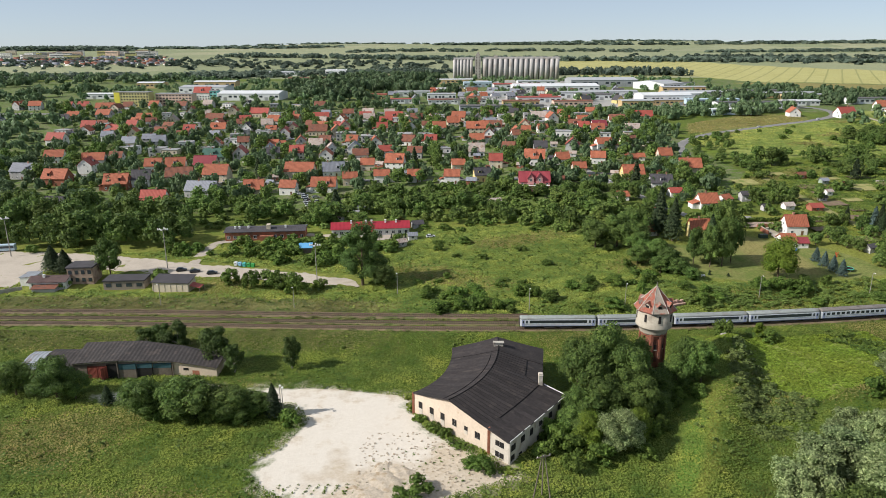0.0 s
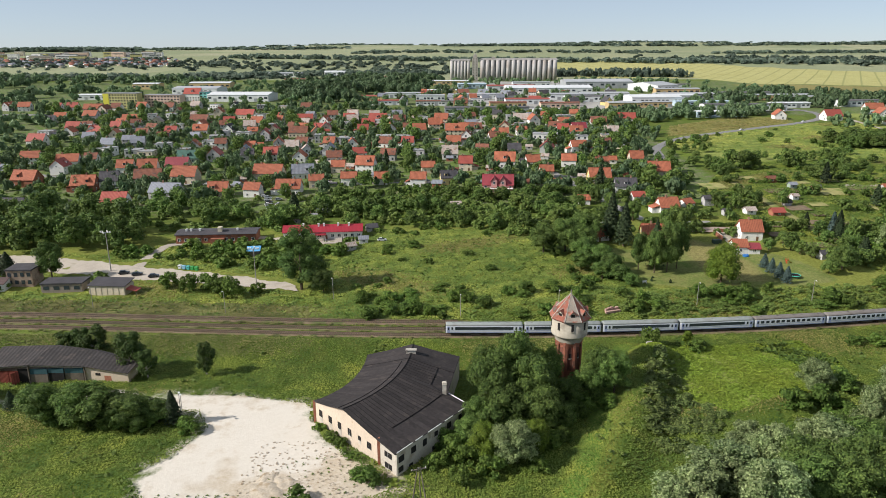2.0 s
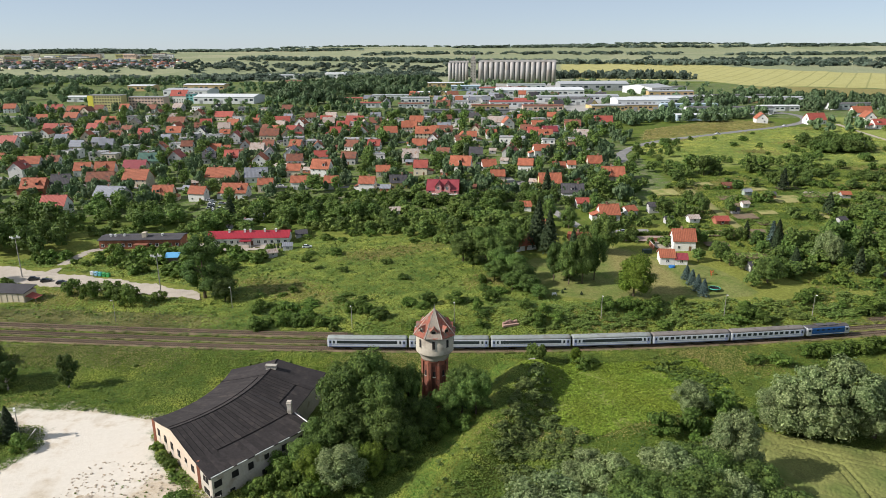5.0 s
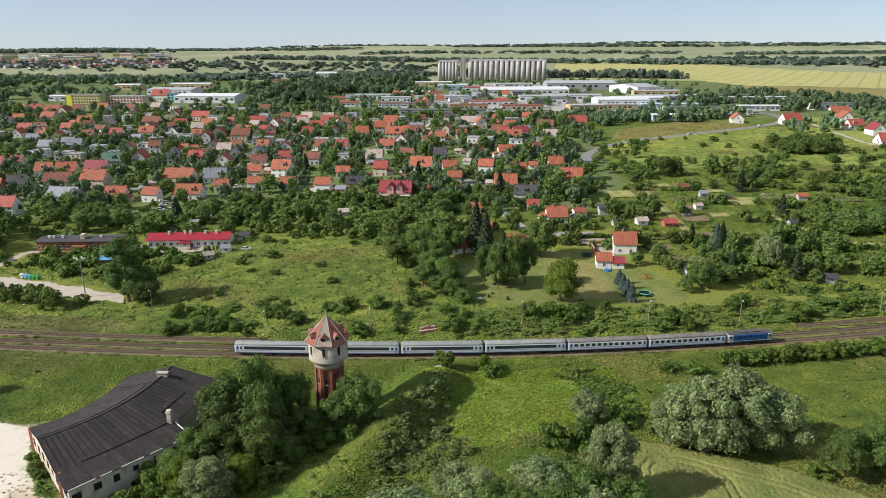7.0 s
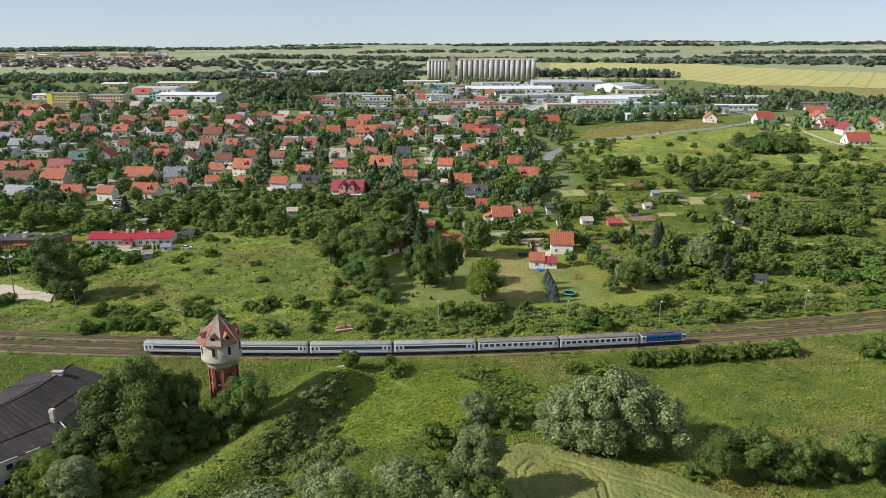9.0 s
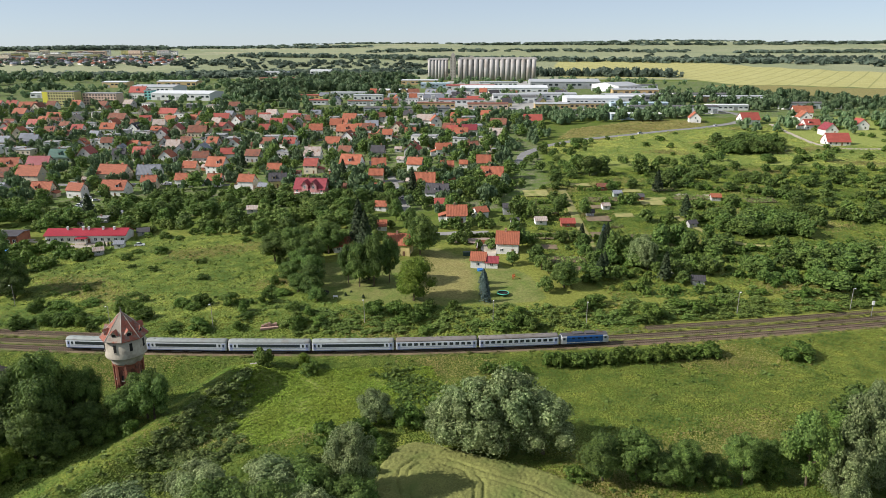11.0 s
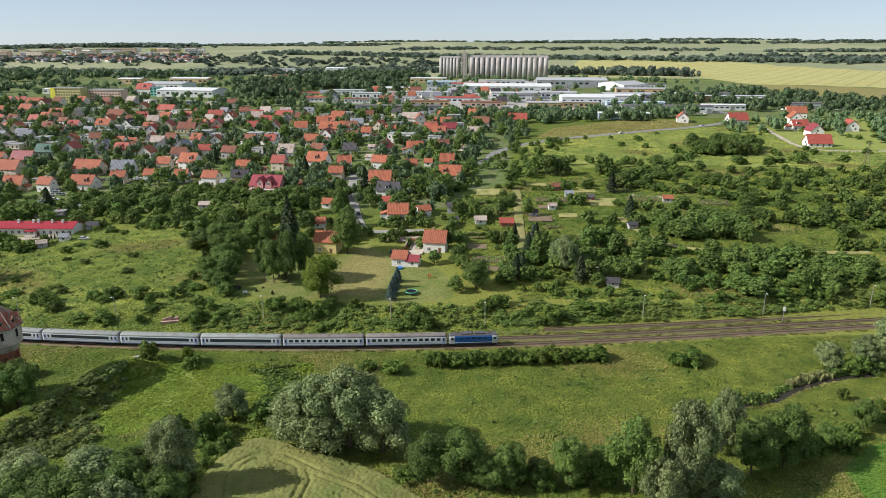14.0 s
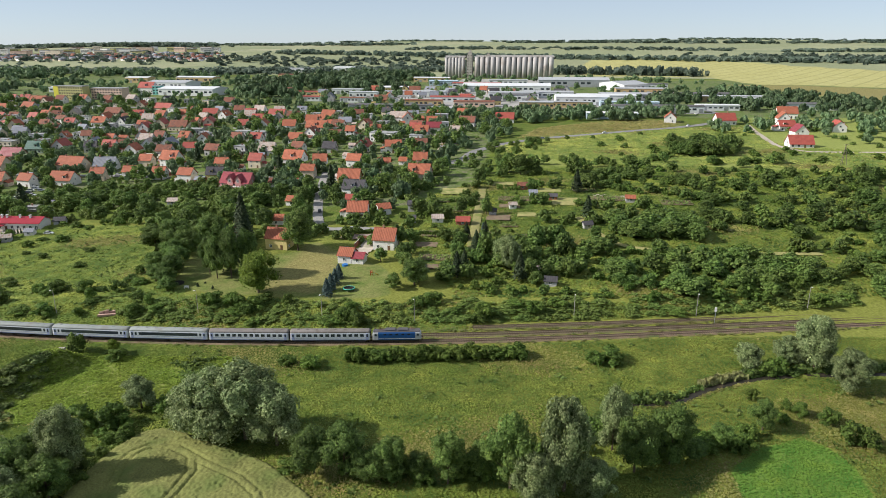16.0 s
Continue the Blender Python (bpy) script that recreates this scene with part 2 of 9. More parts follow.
WALL = {
    "w": material("white_render", (0.74, 0.72, 0.68), 0.9, 0.10, 2, 0.3, 0.1, dirt=((0.5, 0.47, 0.42), 0.4, 0.66)),
    "cr": material("cream_render", (0.58, 0.50, 0.38), 0.9, 0.14, 2, 0.3, 0.1, dirt=((0.4, 0.34, 0.26), 0.4, 0.62)),
    "gr": material("grey_render", (0.42, 0.41, 0.40), 0.9, 0.15, 2, 0.3, 0.1, dirt=((0.28, 0.26, 0.24), 0.4, 0.6)),
    "y": material("yellow_render", (0.62, 0.50, 0.22), 0.9, 0.12, 2, 0.3, 0.1),
    "p": material("pink_render", (0.60, 0.29, 0.27), 0.9, 0.12, 2, 0.3, 0.1),
    "gn": material("green_render", (0.30, 0.36, 0.29), 0.9, 0.12, 2, 0.3, 0.1),
    "br": material("red_brick", (0.33, 0.13, 0.08), 0.9, 0.3, 3, 0.4, 0.3, dirt=((0.2, 0.1, 0.07), 0.6, 0.55)),
}
GLASS = material("window_glass", (0.035, 0.045, 0.055), 0.12, 0.3, 0.8, 0.2, 0.0, spec=0.6)
FRAME = material("white_window_frame", (0.72, 0.71, 0.68), 0.5, 0.08)
DARK = material("dark_opening", (0.018, 0.016, 0.015), 0.9, 0.3)
CONCRETE = material("old_concrete", (0.40, 0.37, 0.32), 0.92, 0.2, 2.5, 0.35, 0.3, dirt=((0.23, 0.2, 0.17), 0.45, 0.55))
STEEL = material("galvanised_steel", (0.40, 0.41, 0.42), 0.45, 0.2, 3, 0.5, 0.1, metal=0.7)
RUST = material("rusty_steel", (0.17, 0.095, 0.065), 0.8, 0.35, 4, 0.6, 0.2)
TIMBER = material("grey_weathered_timber", (0.17, 0.14, 0.11), 0.9, 0.35, 5, 0.5, 0.3)
BALLAST = material("brown_ballast", (0.165, 0.122, 0.078), 0.97, 0.5, 6, 0.35, 0.8, dirt=((0.10, 0.12, 0.04), 0.3, 0.53))
WEEDY = material("weedy_ballast", (0.165, 0.136, 0.076), 0.97, 0.45, 5, 0.3, 0.7, dirt=((0.10, 0.13, 0.035), 0.3, 0.55))
STREET = material("pale_grey_street", (0.25, 0.24, 0.225), 0.95, 0.2, 2, 0.15, 0.2)
ASPHALT = material("worn_asphalt", (0.19, 0.185, 0.18), 0.95, 0.2, 2, 0.15, 0.2, dirt=((0.3, 0.28, 0.25), 0.2, 0.56))
GRAVEL = material("pale_gravel", (0.42, 0.365, 0.30), 0.97, 0.2, 2.5, 0.12, 0.3, dirt=((0.30, 0.27, 0.2), 0.12, 0.58))


# ---- the lie of the land ----
def smooth(v, a, b):
    u = np.clip((np.asarray(v, float) - a) / (b - a), 0, 1)
    return u * u * (3 - 2 * u)


def rail_y(x):
    """The centre line of the front track."""
    u = np.clip(x, -200, 330) / 100.0
    y = -0.351 * u**4 + 1.596 * u**3 + 4.043 * u**2 - 2.406 * u + 202.822
    slope = (-1.404 * u**3 + 4.788 * u**2 + 8.086 * u - 2.406) / 100.0
    return y + slope * (x - u * 100.0)


def land(x, y):
    """Height of the ground; the front track's bed lies at 0."""
    x, y = np.asarray(x, float), np.asarray(y, float)
    s = y - rail_y(x)
    z = -(1.0 + 1.5 * (1 - smooth(x, 50, 110))) * (1 - smooth(s, -16, -5))
    bank = 4.0 * smooth(x, -20, 90) - 1.0 * (1 - smooth(x, -60, 20))
    far = smooth(y, 650, 820)
    z = z + (bank * (1 - far) + 1.5 * far) * smooth(s, 9, 24)
    z = z + 0.035 * np.clip(np.minimum(y, 800) - 245, 0, None)
    z = z + 0.014 * np.clip(x, -450, 500) * smooth(y, 290, 420) * (1 - smooth(y, 640, 820))
    z = z + 26 * smooth(y, 1400, 2700) + 34 * smooth(y, 2600, 4800) * (0.3 + 0.7 * smooth(x, -2600, 200))
    # the grassy ramp beside the water tower
    across = x - np.interp(y, [110, 134, 150, 166, 177, 187, 198], [48, 61, 70, 77.5, 81.5, 85, 88])
    crest = np.interp(y, [112, 135, 158, 185], [0.6, 2.4, 4.2, 6.0]) * smooth(y, 108, 125) * (1 - smooth(y, 187, 196))
    z = z + crest * np.exp(-np.abs(across / np.where(across < 0, 8.5, 6.0)) ** 2.4)
    return z


def inside(poly, x, y):
    x, y = np.asarray(x, float), np.asarray(y, float)
    hit = np.zeros(x.shape, bool)
    for (x0, y0), (x1, y1) in zip(poly, poly[1:] + poly[:1]):
        c = (y0 > y) != (y1 > y)
        with np.errstate(divide="ignore", invalid="ignore"):
            hit ^= c & (x < (x1 - x0) * (y - y0) / ((y1 - y0) or 1e-9) + x0)
    return hit


YARD = [(-62, 170), (-47, 169), (-29, 168), (-10, 164), (-7, 153), (2, 140), (11, 133), (20, 135), (15, 127), (2, 121), (-8, 116), (-28, 117), (-38, 123), (-45, 131), (-38, 140), (-34, 152), (-39, 160), (-48, 161)]
RUBBLE_STRIP = [(-97, 166), (-80, 169), (-64, 172), (-60, 166), (-74, 163), (-92, 160)]
LOT = [(-230, 292), (-163, 285), (-128, 278), (-104, 271), (-85, 267), (-55, 259), (-36, 252), (-32, 244), (-49, 248), (-81, 254), (-102, 257), (-130, 263), (-161, 268), (-166, 246), (-240, 244)]
LAWN = [(90, 242), (80, 274), (95, 282), (109, 276), (121, 288), (124, 300), (146, 282), (163, 271), (170, 245), (154, 239), (141, 238), (111, 237)]
PARCHED = [(121, 241), (119, 262), (122, 300), (140, 287), (146, 270), (146, 240)]
WHEAT = [(128, 120), (127, 142), (127, 152), (129, 158), (133, 162), (140, 161), (148, 158), (156, 155.5), (164, 152.5), (170, 148), (177, 143), (187, 125), (180, 100), (128, 110)]
BEET = [(81, 189), (82, 196), (103, 196), (134, 200), (139, 188), (136, 172), (115, 168), (97, 158), (87, 165)]
GREEN = [(264, 156), (263.5, 166), (272.5, 176), (283, 182), (288.5, 178), (291, 171), (290, 150), (275, 140), (266, 142)]
DITCH = [(228, 158), (237, 179), (245.3, 191), (251.8, 193.1), (258.4, 195.6), (266, 202.5), (272.5, 207), (278.5, 209.9), (292.5, 214.8), (309.2, 218), (335, 222)]
HILL = [(180, 500), (200, 545), (250, 572), (320, 600), (375, 610), (372, 540), (430, 500), (520, 470), (480, 420), (400, 430), (330, 465), (285, 450), (236, 462)]
STUBBLE = [(196, 550), (212, 600), (281, 648), (330, 640), (316, 606), (250, 578)]
GRAIN = [(270, 1440), (295, 1913), (339, 2248), (551, 2168), (725, 1981), (785, 1825), (897, 1706), (1001, 1615), (1600, 1250), (1300, 960), (900, 1055), (711, 1130), (594, 1198), (535, 1195), (505, 1400)]
FALLOW = [(470, 1190), (540, 1010), (560, 880), (1000, 790), (1300, 950), (900, 1045), (711, 1120), (594, 1188)]
STRIP = [(-125, 722), (-112, 762), (-10, 768), (40, 778), (95, 748), (118, 712), (104, 690), (60, 722), (-10, 726)]


def soft(poly, x, y, reach):
    """1 inside the outline, 0 outside, with a ragged edge about reach wide."""
    v = np.zeros(np.shape(x))
    for dx, dy in ((0, 0), (1, 0), (-1, 0), (0, 1), (0, -1), (0.7, 0.7), (-0.7, 0.7), (0.7, -0.7), (-0.7, -0.7)):
        v = v + inside(poly, x + dx * reach, y + dy * reach)
    return v / 9.0


def steps(a, b, fine0, fine1, step, grow):
    """Grid lines from a to b, step apart between fine0 and fine1 and wider outside."""
    mid = list(np.arange(fine0, fine1 + 0.01, step))
    s, v = step, fine1
    while v < b:
        s *= grow
        v += s
        mid.append(min(v, b))
    s, v = step, fine0
    while v > a:
        s *= grow
        v -= s
        mid.insert(0, max(v, a))
    return np.array(mid)


def quad_mesh(name, verts, quads, smooth_shade=False):
    me = bpy.data.meshes.new(name)
    verts, quads = np.asarray(verts, np.float32), np.asarray(quads, np.int32)
    me.vertices.add(len(verts))
    me.vertices.foreach_set("co", verts.ravel())
    me.loops.add(quads.size)
    me.loops.foreach_set("vertex_index", quads.ravel())
    me.polygons.add(len(quads))
    me.polygons.foreach_set("loop_start", np.arange(0, quads.size, 4, dtype=np.int32))
    if smooth_shade:
        me.polygons.foreach_set("use_smooth", np.ones(len(quads), bool))
    me.update(calc_edges=True)
    return me


def grid_quads(nx, ny):
    i = np.arange(nx - 1)[None, :] + nx * np.arange(ny - 1)[:, None]
    i = i.ravel()
    return np.stack([i, i + 1, i + 1 + nx, i + nx], 1)


def ground_material():
    m = bpy.data.materials.new("meadow_ground")
    m.use_nodes = True
    nt, L = m.node_tree, m.node_tree.links
    bs = nt.nodes["Principled BSDF"]
    bs.inputs["Roughness"].default_value = 0.95
    bs.inputs["Specular IOR Level"].default_value = 0.1
    tc = nt.nodes.new("ShaderNodeTexCoord")

    def noise_at(scale, detail=6, rough=0.6):
        n = nt.nodes.new("ShaderNodeTexNoise")
        n.inputs["Scale"].default_value, n.inputs["Detail"].default_value, n.inputs["Roughness"].default_value = scale, detail, rough
        L.new(tc.outputs["Object"], n.inputs["Vector"])
        return n.outputs["Fac"]

    def span(value, a, b):
        r = nt.nodes.new("ShaderNodeMapRange")
        r.inputs["From Min"].default_value, r.inputs["From Max"].default_value = a, b
        L.new(value, r.inputs["Value"])
        return r.outputs[0]

    def blend(fac, a, b):
        x = nt.nodes.new("ShaderNodeMix")
        x.data_type = "RGBA"
        L.new(fac, x.inputs[0])
        for slot, v in ((6, a), (7, b)):
            if isinstance(v, tuple):
                x.inputs[slot].default_value = (*v, 1)
            else:
                L.new(v, x.inputs[slot])
        return x.outputs[2]

    def cover(name, edge):
        a = nt.nodes.new("ShaderNodeAttribute")
        a.attribute_name = name
        s = nt.nodes.new("ShaderNodeMath")
        s.operation = "ADD"
        L.new(a.outputs["Fac"], s.inputs[0])
        k = nt.nodes.new("ShaderNodeMath")
        k.operation = "MULTIPLY_ADD"
        k.inputs[1].default_value, k.inputs[2].default_value = edge, -edge / 2
        L.new(n_mid, k.inputs[0])
        L.new(k.outputs[0], s.inputs[1])
        return span(s.outputs[0], 0.35, 0.65)

    n_grain = noise_at(1.0, 10, 0.82)
    n_fine, n_mid, n_big, n_huge = noise_at(1.1, 8, 0.7), noise_at(0.16, 8, 0.7), noise_at(0.03, 5), noise_at(0.006, 4)
    grass = blend(span(n_fine, 0.3, 0.7), (0.060, 0.100, 0.015), (0.118, 0.162, 0.030))
    grass = blend(span(n_mid, 0.42, 0.62), grass, blend(span(n_fine, 0.3, 0.7), (0.085, 0.112, 0.024), (0.17, 0.185, 0.052)))
    grass = blend(span(n_big, 0.5, 0.66), grass, blend(span(n_fine, 0.3, 0.7), (0.10, 0.150, 0.02), (0.175, 0.225, 0.04)))
    col = blend(cover("light", 1.1), grass, blend(span(n_fine, 0.3, 0.7), (0.145, 0.168, 0.028), (0.245, 0.255, 0.065)))
    col = blend(cover("pasture", 0.9), col, blend(span(n_fine, 0.3, 0.7), (0.19, 0.235, 0.05), (0.30, 0.325, 0.10)))
    vor = nt.nodes.new("ShaderNodeTexVoronoi")
    vor.inputs["Scale"].default_value = 0.0022
    L.new(tc.outputs["Object"], vor.inputs["Vector"])
    sep = nt.nodes.new("ShaderNodeSeparateColor")
    L.new(vor.outputs["Color"], sep.inputs[0])
    # crop tints, with distance haze painted in as paler, greyer colour
    fields = blend(sep.outputs[0], blend(sep.outputs[1], (0.19, 0.225, 0.115), (0.33, 0.335, 0.20)), blend(sep.outputs[2], (0.24, 0.265, 0.14), (0.42, 0.385, 0.25)))
    col = blend(cover("fields", 0.4), col, blend(span(n_huge, 0.3, 0.7), fields, (0.25, 0.275, 0.16)))
    town = blend(span(n_mid, 0.44, 0.62), blend(span(n_fine, 0.3, 0.7), (0.070, 0.118, 0.026), (0.145, 0.205, 0.048)), blend(span(n_fine, 0.35, 0.65), (0.10, 0.12, 0.05), (0.24, 0.22, 0.15)))
    col = blend(cover("gardens", 0.5), col, town)
    col = blend(cover("dry", 0.9), col, blend(span(n_fine, 0.3, 0.7), (0.17, 0.155, 0.05), (0.31, 0.27, 0.11)))
    col = blend(cover("lawn", 0.5), col, blend(span(n_mid, 0.35, 0.65), (0.115, 0.165, 0.036), (0.215, 0.215, 0.075)))
    col = blend(cover("sward", 0.3), col, blend(span(n_mid, 0.35, 0.65), (0.098, 0.185, 0.030), (0.158, 0.250, 0.052)))
    wv = nt.nodes.new("ShaderNodeTexWave")
    wv.inputs["Scale"].default_value, wv.inputs["Distortion"].default_value = 0.0112, 0.25
    drill = nt.nodes.new("ShaderNodeMapping")     # tramlines run with the drilling, slantwise to the railway
    drill.inputs["Rotation"].default_value = (0, 0, radians(29))
    L.new(tc.outputs["Object"], drill.inputs["Vector"])
    L.new(drill.outputs[0], wv.inputs["Vector"])
    col = blend(cover("grain", 0.15), col, blend(span(wv.outputs["Fac"], 0.94, 0.995), blend(span(n_big, 0.3, 0.7), (0.375, 0.35, 0.13), (0.455, 0.425, 0.185)), (0.29, 0.29, 0.115)))
    speckle = nt.nodes.new("ShaderNodeHueSaturation")
    grain = nt.nodes.new("ShaderNodeMapRange")
    grain.inputs["From Min"].default_value, grain.inputs["From Max"].default_value = 0.3, 0.7
    grain.inputs["To Min"].default_value, grain.inputs["To Max"].default_value = 0.5, 1.4
    L.new(n_grain, grain.inputs["Value"])
    L.new(grain.outputs[0], speckle.inputs["Value"])
    L.new(col, speckle.inputs["Color"])
    col = speckle.outputs[0]
    sandy = blend(span(n_grain, 0.3, 0.7), (0.60, 0.54, 0.455), (0.69, 0.635, 0.55))
    sandy = blend(span(n_mid, 0.56, 0.76), sandy, (0.52, 0.43, 0.32))
    sandy = blend(span(n_big, 0.56, 0.66), sandy, blend(span(n_fine, 0.4, 0.6), (0.38, 0.29, 0.19), (0.52, 0.44, 0.33)))
    sandy = blend(cover("worn", 1.6), sandy, blend(span(n_grain, 0.35, 0.65), (0.43, 0.345, 0.245), (0.60, 0.525, 0.42)))
    col = blend(cover("sand", 1.5), col, sandy)
    L.new(col, bs.inputs["Base Color"])
    bp = nt.nodes.new("ShaderNodeBump")
    bp.inputs["Strength"].default_value, bp.inputs["Distance"].default_value = 0.4, 0.3
    L.new(n_grain, bp.inputs["Height"])
    L.new(bp.outputs[0], bs.inputs["Normal"])
    return m


def hummocks(x, y):
    """The gentle unevenness of rough grassland."""
    up = 0.25 * np.sin(x * 0.31 + 2 * np.sin(y * 0.17)) * np.sin(y * 0.27 + 1.3 * np.sin(x * 0.13))
    return up * (y < 400) * (np.abs(y - rail_y(x) - 4) > 14) * (1 - soft(YARD, x, y, 3))


def build_ground():
    xs = steps(-4500, 4500, -170, 340, 2.1, 1.06)
    ys = np.concatenate([steps(-2500, 96, 90, 96, 1.6, 1.25), np.arange(98, 330, 2.1), np.arange(332, 700, 5.0), steps(700, 4900, 700, 705, 5, 1.07)[1:]])
    ys = np.unique(ys)
    X, Y = np.meshgrid(xs, ys)
    Z = land(X, Y)
    Z = Z + hummocks(X, Y)
    # far relief: long swells of farmland
    Z = Z + 7 * smooth(Y, 1500, 2600) * np.sin(X * 0.0031 + 1.0) * np.sin(Y * 0.0022 + 0.5) + 9 * smooth(Y, 3000, 4700) * smooth(X, -400, 2600) - 4 * smooth(Y, 3000, 4700) * (1 - smooth(X, -2500, 0))
    me = quad_mesh("ground", np.stack([X.ravel(), Y.ravel(), Z.ravel()], 1), grid_quads(len(xs), len(ys)), True)
    x, y = X.ravel(), Y.ravel()
    wob = 6 * np.sin(x * 0.21) * np.cos(y * 0.17)
    covers = {
        "sand": 0.12 + 0.55 * soft(RUBBLE_STRIP, x, y, 2.5) + 0.88 * soft(YARD, x, y, 4.5) - 0.12 * (soft(YARD, x, y, 9) < 0.05),
        "worn": 0.56 * smooth(y, 114, 118) * (1 - smooth(y - 0.25 * x, 134, 142)) * smooth(x, -34, -20) + 0.35 * smooth(np.abs(soft(YARD, x, y, 7) - 0.5), 0.5, 0.2),
        "lawn": soft(LAWN, x, y, 2) * (1 - 0.62 * soft(PARCHED, x, y, 4)),
        # second term: the ramp's sunlit side, painted in as brighter grass
        "sward": np.maximum(soft(GREEN, x, y, 2), np.exp(-(((x - np.interp(y, [110, 134, 150, 171, 187, 198], [43, 56, 62, 67, 72.5, 79.5])) / 3.6) ** 4)) * smooth(y, 112, 125) * (1 - smooth(y, 195, 200)) * 0.75),
        "grain": soft(GRAIN, x, y, 12),
        "pasture": np.clip(0.8 * soft(BEET, x, y, 2) + 0.85 * soft(HILL, x, y, 15) + 0.8 * soft(STRIP, x, y, 6) + 0.42 * smooth(x, 165, 200) * smooth(y, 250, 280) * (1 - smooth(y, 470, 500)) + 0.7 * smooth(x, 355, 400) * smooth(y, 460, 500) * (1 - smooth(y, 1250, 1400)), 0, 1),
        # the ramp term paints its sunlit strip as paler grass
        "light": (0.24 + 0.26 * smooth(x, 125, 170) + 0.25 * smooth(x, 240, 270)) * (y < 330) + 0.32 * smooth(y, 212, 222) * (1 - smooth(y, 320, 335)) + 0.8 * np.exp(-(((x - np.interp(y, [110, 134, 150, 171, 187, 198], [44, 57.5, 64, 69, 74.5, 82])) / 4.5) ** 2)) * smooth(y, 112, 125) * (1 - smooth(y, 195, 200)) + 0.1 * smooth(-x, 20, 50) * (1 - smooth(np.abs(y - 130), 14, 26)),
        "fields": np.maximum(smooth(y, 1300, 1420), smooth(x, 520, 600) * smooth(y, 700, 800)),
        "gardens": smooth(y + wob, 335, 375) * (1 - smooth(y, 760, 800)) * (1 - smooth(x, 170, 190)) + smooth(y, 640, 680) * (1 - smooth(y, 1250, 1350)) * 0.9,
        "dry": 0.85 * soft(PARCHED, x, y, 4) + 0.75 * soft(FALLOW, x, y, 14) + 0.4 * soft(HILL, x, y, 15) + 0.95 * soft(STUBBLE, x, y, 8) + 0.28 * smooth(x, 150, 190) * (1 - smooth(np.abs(y - 172 - 0.15 * (x - 180)), 8, 16)) * (y > 140) + 0.5 * (1 - smooth(np.abs(y - 225), 3, 10)) * (1 - smooth(x, -20, 10)) + 0.2 * smooth(-x, 25, 60) * (1 - smooth(np.abs(y - 128), 10, 22)),
    }
    for name, values in covers.items():
        a = me.attributes.new(name, "FLOAT", "POINT")
        a.data.foreach_set("value", np.clip(values, 0, 1).astype(np.float32))
    me.materials.append(ground_material())
    tagged(new("ground", me), "rough green meadow land with fields to the horizon", "ground", kind="structure")


build_ground()


# ---- mesh helpers ----
class Shape:
    """Collects vertices and faces of one part."""

    def __init__(self):
        self.v, self.f = [], []

    def add(self, verts, faces):
        n = len(self.v)
        self.v += [tuple(p) for p in verts]
        self.f += [tuple(n + i for i in f) for f in faces]
        return self

    def box(self, x0, x1, y0, y1, z0, z1):
        return self.add([(x0, y0, z0), (x1, y0, z0), (x1, y1, z0), (x0, y1, z0), (x0, y0, z1), (x1, y0, z1), (x1, y1, z1), (x0, y1, z1)], [(0, 3, 2, 1), (4, 5, 6, 7), (0, 1, 5, 4), (1, 2, 6, 5), (2, 3, 7, 6), (3, 0, 4, 7)])

    def bar(self, a, b, r0, r1=None, n=8):
        """A round, tapering bar from a to b."""
        a, b, r1 = Vector(a), Vector(b), r0 if r1 is None else r1
        q = (b - a).to_track_quat("Z", "Y")
        ring = [q @ Vector((math.cos(6.28319 * i / n), math.sin(6.28319 * i / n), 0)) for i in range(n)]
        v = [a + p * r0 for p in ring] + [b + p * r1 for p in ring]
        return self.add(v, [(i, (i + 1) % n, n + (i + 1) % n, n + i) for i in range(n)] + [tuple(range(n))[::-1], tuple(range(n, 2 * n))])

    def loft(self, rings, close=True, caps=True):
        """A skin over rings of equal length."""
        n = len(rings[0])
        v = [p for r in rings for p in r]
        f = []
        for k in range(len(rings) - 1):
            for i in range(n if close else n - 1):
                j = (i + 1) % n
                f.append((k * n + i, k * n + j, (k + 1) * n + j, (k + 1) * n + i))
        if caps:
            f += [tuple(range(n))[::-1], tuple(range((len(rings) - 1) * n, len(rings) * n))]
        return self.add(v, f)

    def mesh(self, name, mat):
        me = bpy.data.meshes.new(name)
        me.from_pydata(self.v, [], self.f)
        me.materials.append(mat)
        me.update()
        return me

    def part(self, name, mat, parent, label="", smooth_shade=False):
        me = self.mesh(name, mat)
        if smooth_shade:
            me.shade_smooth()
        return piece(name, me, parent, label)


def piece(name, me, parent, label="", place=None):
    ob = new(name, me)
    ob.parent = parent
    if place is not None:
        ob.matrix_basis = place
    if label:
        tagged(ob, label)
    return ob


def thing(name, x, y, turn=0.0, label="", category="", group="", z=None, scale=1.0, kind=""):
    """An Empty at a thing's base."""
    ob = new(name)
    ob.empty_display_size = 0.5
    ob.matrix_basis = pose(x, y, float(land(x, y)) if z is None else z, 0, 0, turn) @ Matrix.Diagonal((scale, scale, scale, 1))
    return tagged(ob, label, category, group, kind)


